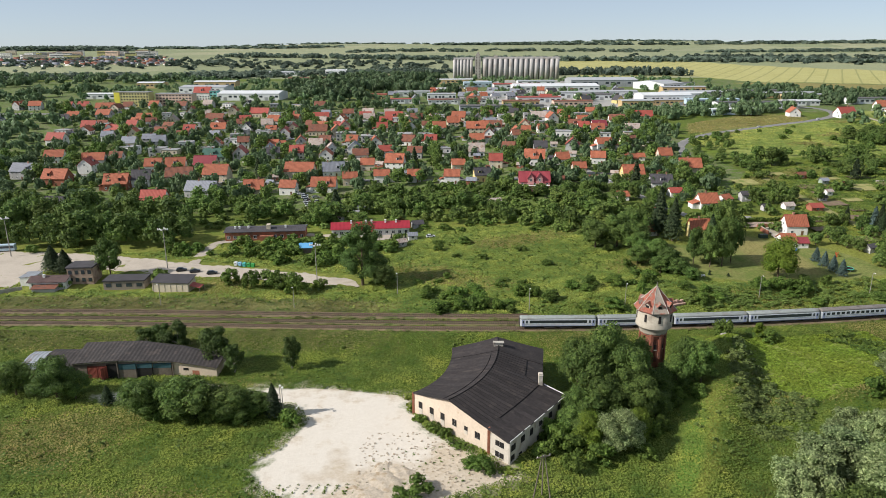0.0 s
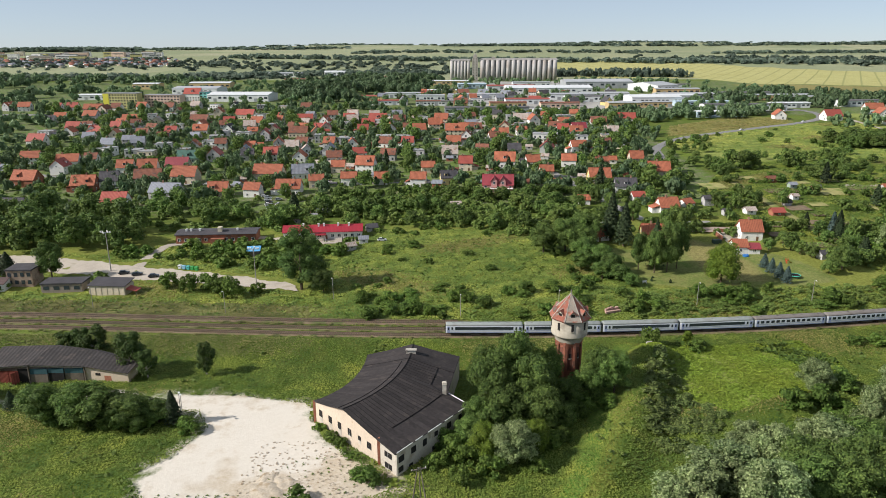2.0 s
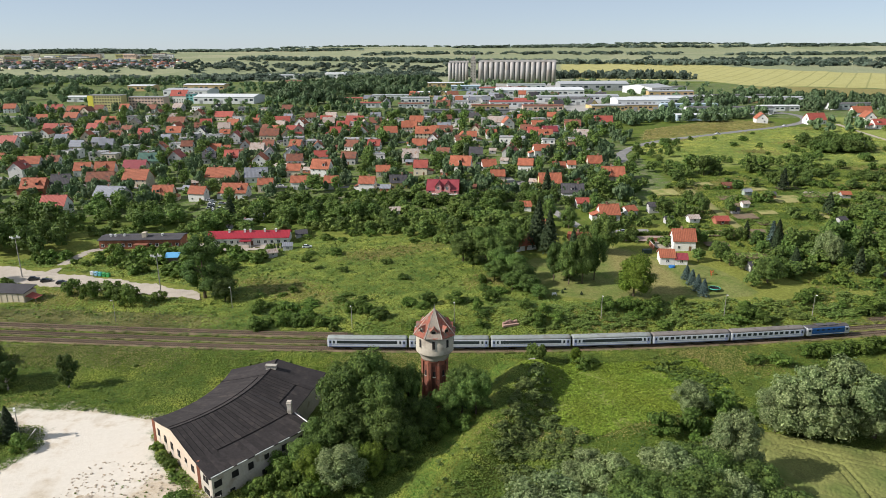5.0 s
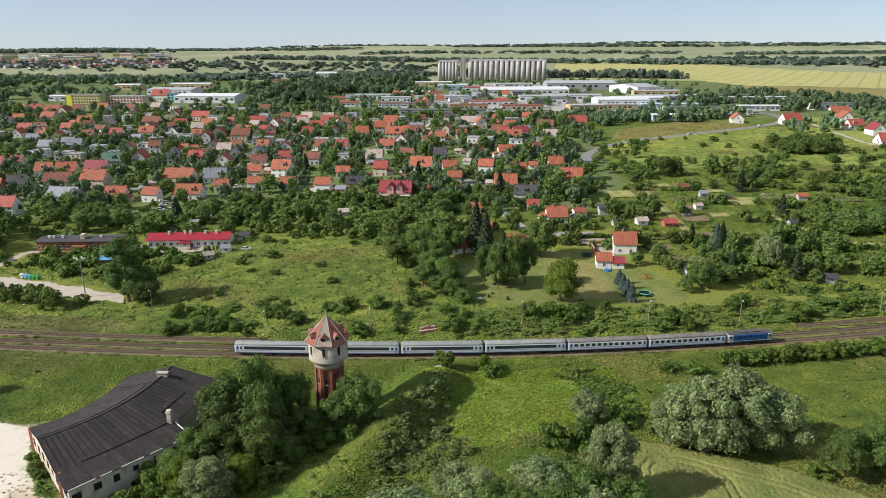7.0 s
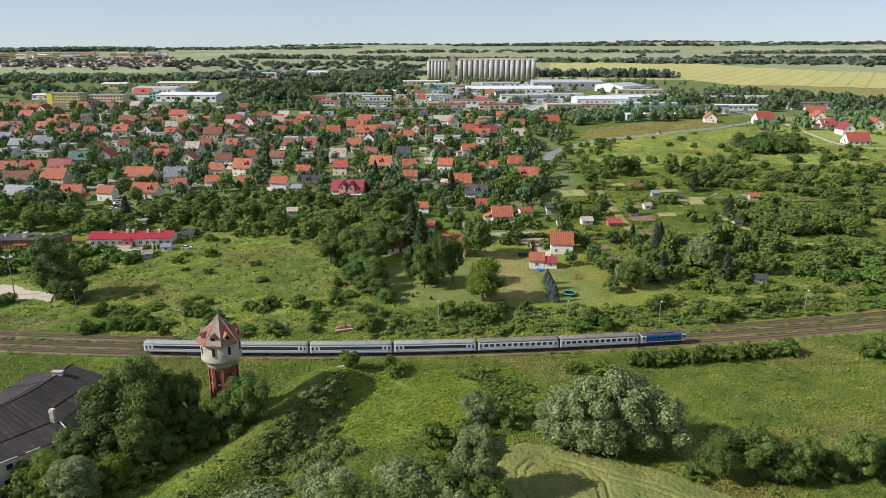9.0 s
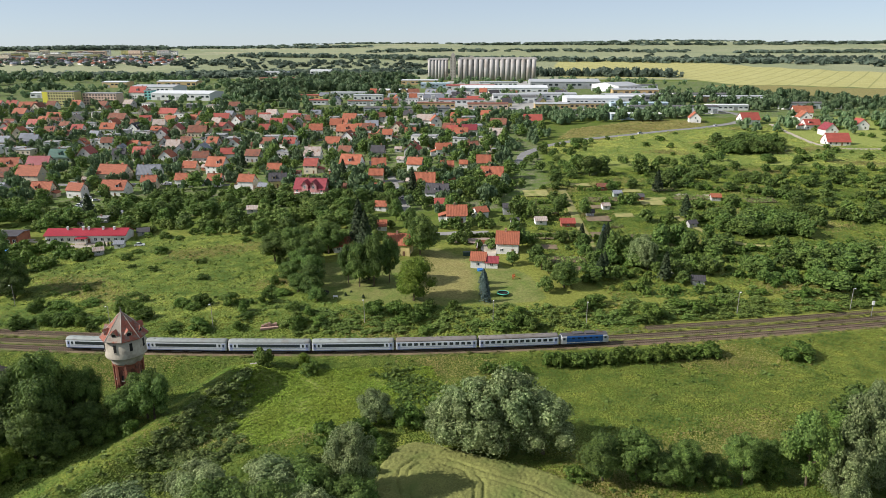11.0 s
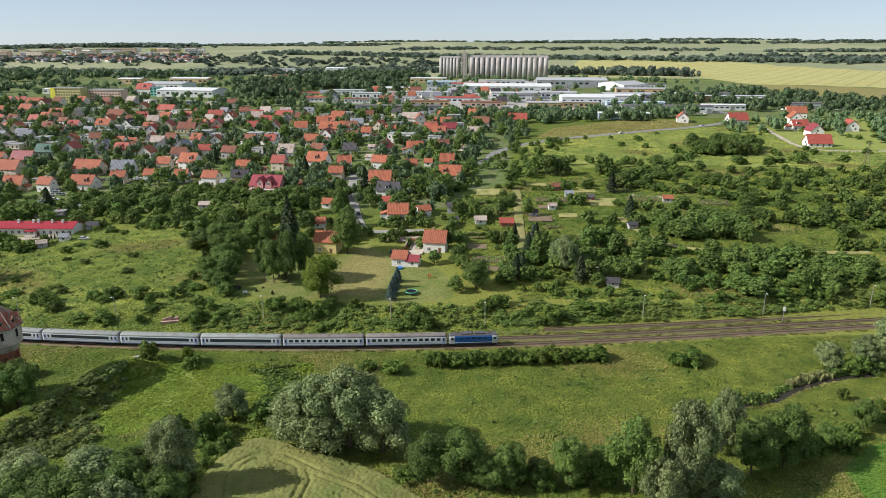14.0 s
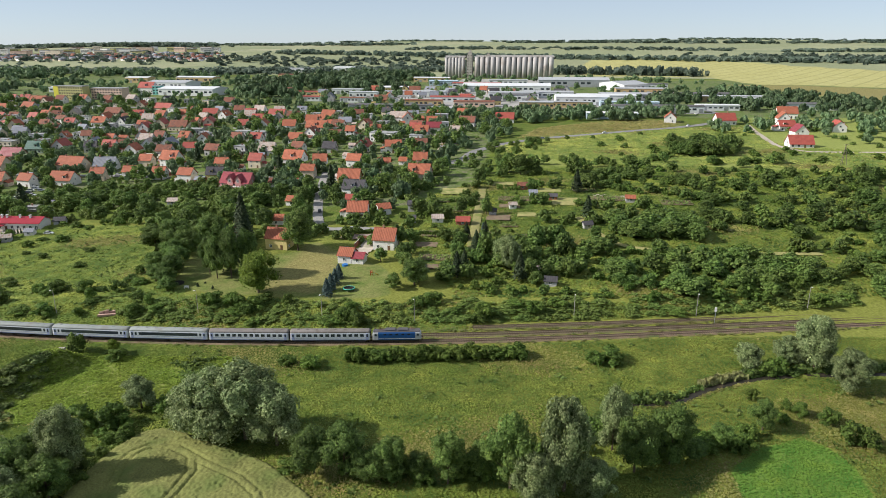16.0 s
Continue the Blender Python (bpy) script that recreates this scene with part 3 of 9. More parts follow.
# ---- plants ----
def ball(nsub=2):
    """A quad ball of radius 1."""
    v, q = [], []
    for axis in range(3):
        for side in (-1, 1):
            base = len(v)
            for i in range(nsub + 1):
                for j in range(nsub + 1):
                    p = [0, 0, 0]
                    p[axis], p[(axis + 1) % 3], p[(axis + 2) % 3] = side, 2 * i / nsub - 1, 2 * j / nsub - 1
                    v.append(Vector(p).normalized())
            for i in range(nsub):
                for j in range(nsub):
                    a = base + i * (nsub + 1) + j
                    f = (a, a + nsub + 1, a + nsub + 2, a + 1)
                    q.append(f if side > 0 else f[::-1])
    return np.array(v), np.array(q)


BALL2, BALL1 = ball(2), ball(1)


def leaf_quads(rng, centers, normals, size, tilt=0.8, long=1.0):
    """One bent leaf clump a point, facing roughly along its normal."""
    n = len(centers)
    nrm = normals + rng.normal(0, tilt, (n, 3)) * 0.6
    nrm /= np.linalg.norm(nrm, axis=1)[:, None] + 1e-9
    r = rng.normal(0, 1, (n, 3))
    u = np.cross(nrm, r)
    u /= np.linalg.norm(u, axis=1)[:, None] + 1e-9
    w = np.cross(nrm, u)
    s = (size * rng.uniform(0.6, 1.35, n))[:, None]
    lift = nrm * s * 0.25
    V = np.stack([centers - u * s * 0.5 - w * s * 0.42 * long, centers + u * s * 0.5 - w * s * 0.3 * long + lift, centers + u * s * 0.42 + w * s * 0.5 * long, centers - u * s * 0.38 + w * s * 0.42 * long + lift], 1).reshape(-1, 3)
    return V, np.arange(4 * n).reshape(-1, 4)


def join(parts):
    V, Q, n = [], [], 0
    for v, q in parts:
        V.append(v)
        Q.append(q + n)
        n += len(v)
    return np.concatenate(V), np.concatenate(Q)


def crown(seed, kind, h, r, leaves, size, core=None):
    """A crown's vertices and quads: lobes of leaf clumps round a dense heart."""
    rng = np.random.default_rng(seed)
    out = []
    if kind in ("spruce", "blue_spruce"):
        low = 0.05 if kind == "blue_spruce" else 0.12
        t = rng.uniform(0, 1, leaves) ** 0.75
        whorl = np.round(t * 14) / 14 + rng.normal(0, 0.012, leaves)
        t = np.clip(0.6 * whorl + 0.4 * t, 0, 1)
        a = rng.uniform(0, 6.2832, leaves)
        arm = 1 + 0.22 * np.sin(a * 7 + whorl * 40) + rng.normal(0, 0.08, leaves)
        rad = r * (1 - t) ** 0.85 * arm * rng.uniform(0.55, 1, leaves) ** 0.5 + 0.05
        z = h * (low + (1 - low) * t) - 0.12 * rad
        c = np.stack([rad * np.cos(a), rad * np.sin(a), z], 1)
        nr = np.stack([np.cos(a) * 0.7, np.sin(a) * 0.7, np.full(leaves, 0.75)], 1)
        out.append(leaf_quads(rng, c, nr, size, 0.6, 1.3))
        v, q = BALL2
        ring = v * np.array([r * 0.55, r * 0.55, h * 0.42]) + np.array([0, 0, h * 0.45])
        ring[:, :2] *= np.clip(1.25 - ring[:, 2:3] / h, 0.1, 1.2)
        out.append((ring, q))
        return join(out)
    tall = kind == "poplar"
    lobes = {"oak": 20, "willow": 32, "poplar": 24, "birch": 13, "maple": 18, "shrub": 9, "apple": 11}[kind]
    base = {"oak": 0.16, "willow": 0.06, "poplar": 0.05, "birch": 0.12, "maple": 0.14, "shrub": 0.0, "apple": 0.15}[kind]
    centers, radii = [], []
    for i in range(lobes):
        t = (i + 0.5) / lobes
        a = i * 2.39996 + rng.uniform(-0.5, 0.5)
        zz = base + (1 - base) * (0.1 + 0.76 * t)
        wide = math.sin(math.pi * min(1, 0.16 + 0.80 * t)) ** 0.55
        d = r * wide * rng.uniform(0.32, 0.80)
        lr = r * rng.uniform(0.22, 0.43) * (0.72 if kind == "willow" else 1) * (0.8 if tall else 1) * (0.78 + 0.3 * wide)
        centers.append((d * math.cos(a), d * math.sin(a), min(zz * h, h - lr * 0.8)))
        radii.append(lr)
    centers, radii = np.array(centers), np.array(radii)
    flat = np.array([1, 1, 1.15 if kind in ("willow", "poplar", "birch") else 0.9])
    share = radii**2 / np.sum(radii**2)
    for c, lr, sh in zip(centers, radii, share):
        n = max(4, int(leaves * sh))
        nr = rng.normal(0, 1, (n, 3))
        nr[:, 2] = np.where(nr[:, 2] < -0.5, -nr[:, 2], nr[:, 2])
        nr /= np.linalg.norm(nr, axis=1)[:, None]
        bumpy = 1 + 0.16 * np.sin(nr[:, 0:1] * 7 + nr[:, 1:2] * 5 + lr) + rng.normal(0, 0.09, (n, 1))
        p = c + nr * lr * bumpy * flat
        keep = np.ones(n, bool)
        for c2, l2 in zip(centers, radii):
            if l2 != lr:
                keep &= np.sum(((p - c2) / flat) ** 2, 1) > (0.72 * l2) ** 2
        keep &= p[:, 2] > 0.0
        out.append(leaf_quads(rng, p[keep], nr[keep] + np.array([0, 0, 0.15]), size, 0.75, 1.5 if kind == "willow" else 1.0))
        v, q = core or BALL2
        heart = c + v * lr * (0.70 if core is None else 0.82) * flat
        heart[:, 2] = np.maximum(heart[:, 2], 0.02)
        out.append((heart, q))
    return join(out)


def trunk_shape(kind, h, r, seed):
    rng = random.Random(seed)
    s = Shape()
    lean = Vector((rng.uniform(-0.3, 0.3), rng.uniform(-0.3, 0.3), h * (0.9 if kind in ("spruce", "blue_spruce") else 0.62)))
    w = 0.014 * h + 0.10
    s.bar((0, 0, -0.3), lean * 0.5, w * 1.25, w * 0.8)
    s.bar(lean * 0.5, lean, w * 0.8, w * 0.25)
    if kind not in ("spruce", "blue_spruce"):
        for i in range(5):
            a = i * 1.3 + rng.uniform(0, 1)
            o = lean * rng.uniform(0.35, 0.75)
            s.bar(o, o + Vector((math.cos(a) * r * 0.6, math.sin(a) * r * 0.6, h * 0.2)), w * 0.45, w * 0.12, 6)
    return s


SIZES = {"oak": (15, 6.5), "willow": (16, 7), "poplar": (24, 7.5), "birch": (10, 3.4), "maple": (15, 7.5), "spruce": (18, 4.2), "blue_spruce": (7, 1.9), "shrub": (4, 2.8), "apple": (5.5, 3.2)}
PLANTS = {}


def plant_meshes(kind, near):
    key = (kind, near)
    if key not in PLANTS:
        h, r = SIZES[kind]
        made = []
        for i in range(3):
            if near:
                n, size = {"shrub": (800, 0.36), "apple": (1100, 0.38), "blue_spruce": (1400, 0.30), "birch": (2600, 0.3), "spruce": (3800, 0.44), "willow": (13000, 0.25)}.get(kind, (7600, 0.34))
            else:
                n, size = {"shrub": (200, 0.85), "apple": (220, 0.9), "blue_spruce": (400, 0.5), "birch": (420, 0.75), "spruce": (650, 1.0)}.get(kind, (850, 1.15))
            v, q = crown(11 * i + len(kind) * 7 + near, kind, h, r, n, size, None if near and kind != "shrub" else BALL1)
            me = quad_mesh(kind + "_crown", v, q)
            me.materials.append(LEAF[kind])
            made.append((me, trunk_shape(kind, h, r, i).mesh(kind + "_trunk", BARK_PALE if kind == "birch" else BARK)))
        PLANTS[key] = made
    return PLANTS[key]


PLANT_WORDS = {
    "oak": ("broadleaf_tree", "tree"), "willow": ("willow_tree", "tree"), "poplar": ("poplar_tree", "tree"), "birch": ("young_tree", "tree"),
    "maple": ("maple_tree", "tree"), "spruce": ("spruce_tree", "tree"), "blue_spruce": ("blue_spruce", "tree"), "shrub": ("shrub", "shrub"), "apple": ("fruit_tree", "tree"),
}
chance = random.Random(5)


def plant(kind, x, y, h, r, label, group="", near=True):
    """A tree with trunk and crown, or a shrub, standing on the ground."""
    h0, r0 = SIZES[kind]
    crown_me, trunk_me = plant_meshes(kind, near)[chance.randrange(3)]
    name, cat = PLANT_WORDS[kind]
    m = pose(x, y, float(land(x, y)) - 0.1, 0, 0, chance.uniform(0, 360)) @ Matrix.Diagonal((r / r0, r / r0, h / h0, 1))
    if kind == "shrub":
        ob = new(name, crown_me)
        ob.matrix_basis = m
        return tagged(ob, label, cat, group)
    ob = new(name)
    ob.matrix_basis = m
    tagged(ob, label, cat, group)
    piece("trunk", trunk_me, ob)
    piece("crown", crown_me, ob)
    return ob


def strew(name, protos, places, mat, label, category, kind="stuff"):
    """One object of many small plants. places: rows of x, y, z, turn, width, height."""
    rng = np.random.default_rng(len(places))
    V, Q, n = [], [], 0
    pick = rng.integers(0, len(protos), len(places))
    for k, (pv, pq) in enumerate(protos):
        rows = places[pick == k]
        if not len(rows):
            continue
        c, s = np.cos(rows[:, 3])[:, None], np.sin(rows[:, 3])[:, None]
        vx = (pv[None, :, 0] * c - pv[None, :, 1] * s) * rows[:, 4:5] + rows[:, 0:1]
        vy = (pv[None, :, 0] * s + pv[None, :, 1] * c) * rows[:, 4:5] + rows[:, 1:2]
        vz = pv[None, :, 2] * rows[:, 5:6] + rows[:, 2:3]
        V.append(np.stack([vx, vy, vz], 2).reshape(-1, 3))
        Q.append((pq[None] + (np.arange(len(rows)) * len(pv))[:, None, None]).reshape(-1, 4) + n)
        n += V[-1].shape[0]
    me = quad_mesh(name, np.concatenate(V), np.concatenate(Q))
    me.materials.append(mat)
    return tagged(new(name, me), label, category, kind=kind)


BLOCKED = []      # houses, roads and the like: x, y, reach


def clear_of(x, y, extra=0.0):
    ok = np.ones(len(x), bool)
    for bx, by, br in BLOCKED:
        ok &= (x - bx) ** 2 + (y - by) ** 2 > (br + extra) ** 2
    return ok


def scatter(poly, count, seed, extra=0.0):
    """Random places inside an outline, clear of what stands there."""
    rng = np.random.default_rng(seed)
    p = np.array(poly, float)
    (x0, y0), (x1, y1) = p.min(0), p.max(0)
    x, y = rng.uniform(x0, x1, count * 4), rng.uniform(y0, y1, count * 4)
    ok = inside(poly, x, y)
    x, y = x[ok], y[ok]
    ok = clear_of(x, y, extra) if extra >= 0 else np.ones(len(x), bool)
    return x[ok][:count], y[ok][:count]


def rows_for(x, y, seed, width, height, sink=0.1):
    rng = np.random.default_rng(seed)
    n = len(x)
    s = rng.uniform(0.7, 1.3, n)
    return np.stack([x, y, land(x, y) - sink, rng.uniform(0, 6.283, n), width * s * rng.uniform(0.8, 1.2, n), height * s], 1)


def small_crowns(kind, leaves, size, seed, count=4):
    """Light crowns for plants that stand far off, 1 wide and 1 high."""
    h, r = SIZES[kind]
    out = []
    for i in range(count):
        v, q = crown(seed + i, kind, h, r, leaves, size, BALL1)
        out.append((v / np.array([r, r, h]), q))
    return out


def lump_crowns(leaves, size, seed, count=5, lobes=4):
    """Very light crowns: a few lumps with clumps of leaves on them."""
    out = []
    for i in range(count):
        rng = np.random.default_rng(seed + i)
        parts = []
        for k in range(lobes):
            a = k * 2.4 + rng.uniform(0, 1)
            c = np.array([0.45 * math.cos(a), 0.45 * math.sin(a), 0.32 + 0.42 * k / max(1, lobes - 1)])
            lr = rng.uniform(0.38, 0.52)
            nr = rng.normal(0, 1, (leaves, 3))
            nr[:, 2] = np.abs(nr[:, 2]) - 0.25
            nr /= np.linalg.norm(nr, axis=1)[:, None]
            p = c + nr * np.array([lr, lr, lr * 0.62]) * rng.uniform(0.9, 1.15, (leaves, 1))
            p[:, 2] = np.maximum(p[:, 2], 0.02)
            parts.append(leaf_quads(rng, p, nr, size, 0.6))
            v, q = BALL1
            heart = c + v * np.array([lr, lr, lr * 0.62]) * 1.02
            heart[:, 2] = np.maximum(heart[:, 2], 0)
            parts.append((heart, q))
        out.append(join(parts))
    return out


def tufts(seed, blades, lean, count=6, size=0.62):
    """Small tufts of upright leaves, 1 high."""
    out = []
    for i in range(count):
        rng = np.random.default_rng(seed + i)
        c = np.concatenate([rng.normal(0, 0.35, (blades, 2)), rng.uniform(0.15, 0.6, (blades, 1))], 1)
        nr = np.concatenate([rng.normal(0, 0.7, (blades, 2)), np.full((blades, 1), lean)], 1)
        nr /= np.linalg.norm(nr, axis=1)[:, None]
        out.append(leaf_quads(rng, c, nr, size, 0.5))
    return out


# ---- roads and railway ----
def ribbon(points, width, lift=0.12, step=3.0, z=None):
    """A strip of road that follows the ground along a line."""
    p = [Vector((*q, 0)) for q in points]
    fine = []
    for i in range(len(p) - 1):
        a, b, c, d = p[max(0, i - 1)], p[i], p[i + 1], p[min(len(p) - 1, i + 2)]
        n = max(2, int((c - b).length / step))
        for k in range(n):
            t = k / n
            fine.append(0.5 * ((2 * b) + (c - a) * t + (2 * a - 5 * b + 4 * c - d) * t * t + (3 * b - a - 3 * c + d) * t**3))
    fine.append(p[-1])
    s, rows = Shape(), []
    for i, q in enumerate(fine):
        d = fine[min(i + 1, len(fine) - 1)] - fine[max(0, i - 1)]
        side = Vector((-d.y, d.x, 0)).normalized()
        row = []
        for k in (-1, -0.5, 0, 0.5, 1):
            v = q + side * width / 2 * k * (1 + 0.06 * math.sin(i * 1.7 + k))
            row.append((v.x, v.y, (float(land(v.x, v.y)) + lift - (0.08 if abs(k) == 1 else 0)) if z is None else z))
        rows.append(row)
        BLOCKED.append((q.x, q.y, width / 2 + 0.5))
    s.loft(rows, close=False, caps=False)
    s.f = [f[::-1] for f in s.f]
    return s


def road(name, points, width, mat, label, lift=0.12):
    me = ribbon(points, width, lift).mesh(name, mat)
    tagged(new(name, me), label, "road", kind="structure")


road("road_hill", [(40, 409), (90, 411), (113, 417), (150, 446), (165, 466), (171, 496), (190, 526), (216, 549), (250, 567), (288, 588), (323, 606), (360, 640), (372, 700), (360, 800)], 7, ASPHALT, "grey asphalt road curving up over a grassy hill", 0.3)
road("road_street", [(88, 424), (99, 381), (108, 350), (117, 325), (124, 316), (137, 318), (148, 319)], 4.8, STREET, "pale worn village street between houses", 0.25)
road("road_terrace", [(-280, 470), (-200, 440), (-120, 424), (-60, 426), (-10, 420), (40, 409)], 5, ASPHALT, "narrow asphalt street between rows of houses", 0.3)
road("road_upper", [(-300, 590), (-200, 575), (-100, 590), (0, 575), (100, 545), (165, 520)], 5, ASPHALT, "narrow asphalt street behind the gardens", 0.4)
road("road_red_house", [(377, 618), (374, 568), (378, 515), (420, 505), (600, 520)], 4, GRAVEL, "pale gravel lane past red-roofed houses", 0.3)
road("road_main", [(-700, 760), (-400, 742), (-100, 735), (60, 700), (160, 690), (260, 690), (372, 700)], 8, ASPHALT, "main road through the town", 0.5)
road("lane_yard", [(-104, 268), (-105, 280), (-104, 293), (-102, 300), (-90, 304), (-70, 311), (-50, 309), (-20, 307)], 4.5, GRAVEL, "pale gravel lane up to low buildings", 0.15)


def sheet(name, poly, mat, lift, label, category, step=2.0):
    """A paved surface on the ground with a slightly uneven outline."""
    p = np.array(poly, float)
    (x0, y0), (x1, y1) = p.min(0), p.max(0)
    xs, ys = np.arange(x0, x1 + step, step), np.arange(y0, y1 + step, step)
    X, Y = np.meshgrid(xs, ys)
    Z = land(X, Y) + lift
    q = grid_quads(len(xs), len(ys))
    cx, cy = X.ravel()[q].mean(1), Y.ravel()[q].mean(1)
    q = q[inside(poly, cx + 0.7 * np.sin(cy * 0.4) + 0.3 * np.sin(cy * 1.3), cy + 0.7 * np.sin(cx * 0.37) + 0.3 * np.sin(cx * 1.5))]
    used, inv = np.unique(q, return_inverse=True)
    me = quad_mesh(name, np.stack([X.ravel(), Y.ravel(), Z.ravel()], 1)[used], inv.reshape(-1, 4))
    me.materials.append(mat)
    tagged(new(name, me), label, category, kind="structure")


sheet("lorry_yard", LOT, GRAVEL, 0.22, "pale worn concrete and gravel yard beside the railway", "pavement", 0.4)


def track(offset, x0, x1, label, half=2.0, bed_mat=None):
    """A railway track: ballast, sleepers and two rails."""
    rail_bed = tagged(new("railway_track"), label, "railway track", "railway tracks", "structure")
    xs = np.arange(x0, x1, 3.0)
    mid = [Vector((x, float(rail_y(x)) + offset, 0.0)) for x in xs]
    side = []
    for i in range(len(mid)):
        d = mid[min(i + 1, len(mid) - 1)] - mid[max(0, i - 1)]
        side.append(Vector((-d.y, d.x, 0)).normalized())
    bed = Shape().loft([[tuple(m + s * k + Vector((0, 0, h))) for k, h in ((-half, -0.1), (-0.72 * half, 0.3), (0.72 * half, 0.3), (half, -0.1))] for m, s in zip(mid, side)], close=False, caps=False)
    bed.f = [f[::-1] for f in bed.f]
    bed.part("ballast", bed_mat or BALLAST, rail_bed)
    for k in (-0.72, 0.72):
        r = Shape().loft([[tuple(m + s * (k + a) + Vector((0, 0, b))) for a, b in ((-0.07, 0.38), (0.07, 0.38), (0.05, 0.56), (-0.05, 0.56))] for m, s in zip(mid, side)])
        r.part("rail", RAIL, rail_bed)
    ties = Shape()
    x = x0
    while x < x1:
        m, e = Vector((x, float(rail_y(x)) + offset, 0)), Vector((x + 0.26, float(rail_y(x + 0.26)) + offset, 0))
        d = (e - m).normalized()
        s = Vector((-d.y, d.x, 0))
        v = [m + s * k + d * w + Vector((0, 0, h)) for h in (0.2, 0.4) for k, w in ((-1.3, 0), (1.3, 0), (1.3, 0.26), (-1.3, 0.26))]
        ties.add(v, [(4, 7, 6, 5), (0, 1, 5, 4), (1, 2, 6, 5), (2, 3, 7, 6), (3, 0, 4, 7)])
        x += 0.75
    tagged(ties.part("sleepers", SLEEPER, rail_bed), kind="stuff")


RAIL = material("worn_rail_steel", (0.22, 0.155, 0.11), 0.5, 0.25, 3, 0.3, 0.0, metal=0.4)
SLEEPER = material("oiled_sleeper_wood", (0.085, 0.06, 0.047), 0.9, 0.4, 3, 0.5, 0.3)
track(0, -320, 420, "rusty railway track on brown ballast")
track(4.6, -320, 420, "second rusty railway track on weedy ballast", 1.9, WEEDY)
track(10.4, -320, 30, "weedy siding track on brown ballast", 2.6, BALLAST)
track(10.2, 200, 420, "weedy side track on brown ballast", 1.7, WEEDY)


# ---- the train ----
TRAIN_WHITE = material("silver_white_coach_paint", (0.60, 0.62, 0.67), 0.4, 0.08, 1.5, 0.3, 0.0, dirt=((0.42, 0.42, 0.42), 0.5, 0.64), spec=0.5)
TRAIN_BLUE = material("blue_coach_line", (0.20, 0.24, 0.40), 0.4, 0.1)
TRAIN_DOOR = material("lavender_blue_door_paint", (0.36, 0.40, 0.60), 0.4, 0.1)
COACH_ROOF = material("pale_green_grey_roof", (0.25, 0.27, 0.255), 0.7, 0.18, 1.5, 0.2, 0.1, dirt=((0.22, 0.21, 0.19), 0.3, 0.56))
OLD_ROOF = material("brown_grey_roof", (0.19, 0.17, 0.155), 0.75, 0.2, 1.5, 0.2, 0.1, dirt=((0.15, 0.13, 0.11), 0.3, 0.56))
UNDERFRAME = material("dirty_underframe", (0.05, 0.045, 0.04), 0.8, 0.3)
LOCO_BLUE = material("blue_locomotive_paint", (0.012, 0.075, 0.235), 0.35, 0.12, 1.5, 0.3, 0.0, spec=0.5)
LOCO_GREY = material("light_grey_cab_paint", (0.42, 0.43, 0.44), 0.45, 0.12)
LOCO_ROOF = material("dark_locomotive_roof", (0.095, 0.09, 0.095), 0.7, 0.25)


def running_gear(car, at, name="bogie"):
    b = piece(name, Shape().box(-1.9, 1.9, -1.15, 1.15, 0.45, 0.75).box(-1.9, 1.9, -1.2, -1.05, 0.3, 0.85).box(-1.9, 1.9, 1.05, 1.2, 0.3, 0.85).mesh("bogie", UNDERFRAME), car, place=pose(at, 0, 0))
    for wx in (-1.25, 1.25):
        for wy in (-0.75, 0.75):
            Shape().bar((wx, wy - 0.07, 0.46), (wx, wy + 0.07, 0.46), 0.46, 0.46, 14).part("wheel", RUST, b)
    return b


def on_rails(ob, x_tail, length):
    """Sets a vehicle down on the front track, its tail at x_tail, and returns where its front is."""
    a = Vector((x_tail, float(rail_y(x_tail)), 0.56))
    x = x_tail + length
    for _ in range(6):
        d = Vector((x, float(rail_y(x)), 0.56)) - a
        x += (length - d.length)
    b = Vector((x, float(rail_y(x)), 0.56))
    c, d = (a + b) / 2, b - a
    ob.matrix_basis = pose(c.x, c.y, 0.56, 0, 0, math.degrees(math.atan2(d.y, d.x)))
    return x


def half_hoop(width, z0, z1, n=9):
    """The outline of a coach's roof across, from side to side."""
    return [(width / 2 * math.cos(math.pi * i / (n - 1)), z0 + (z1 - z0) * math.sin(math.pi * i / (n - 1)) ** 0.8) for i in range(n)]


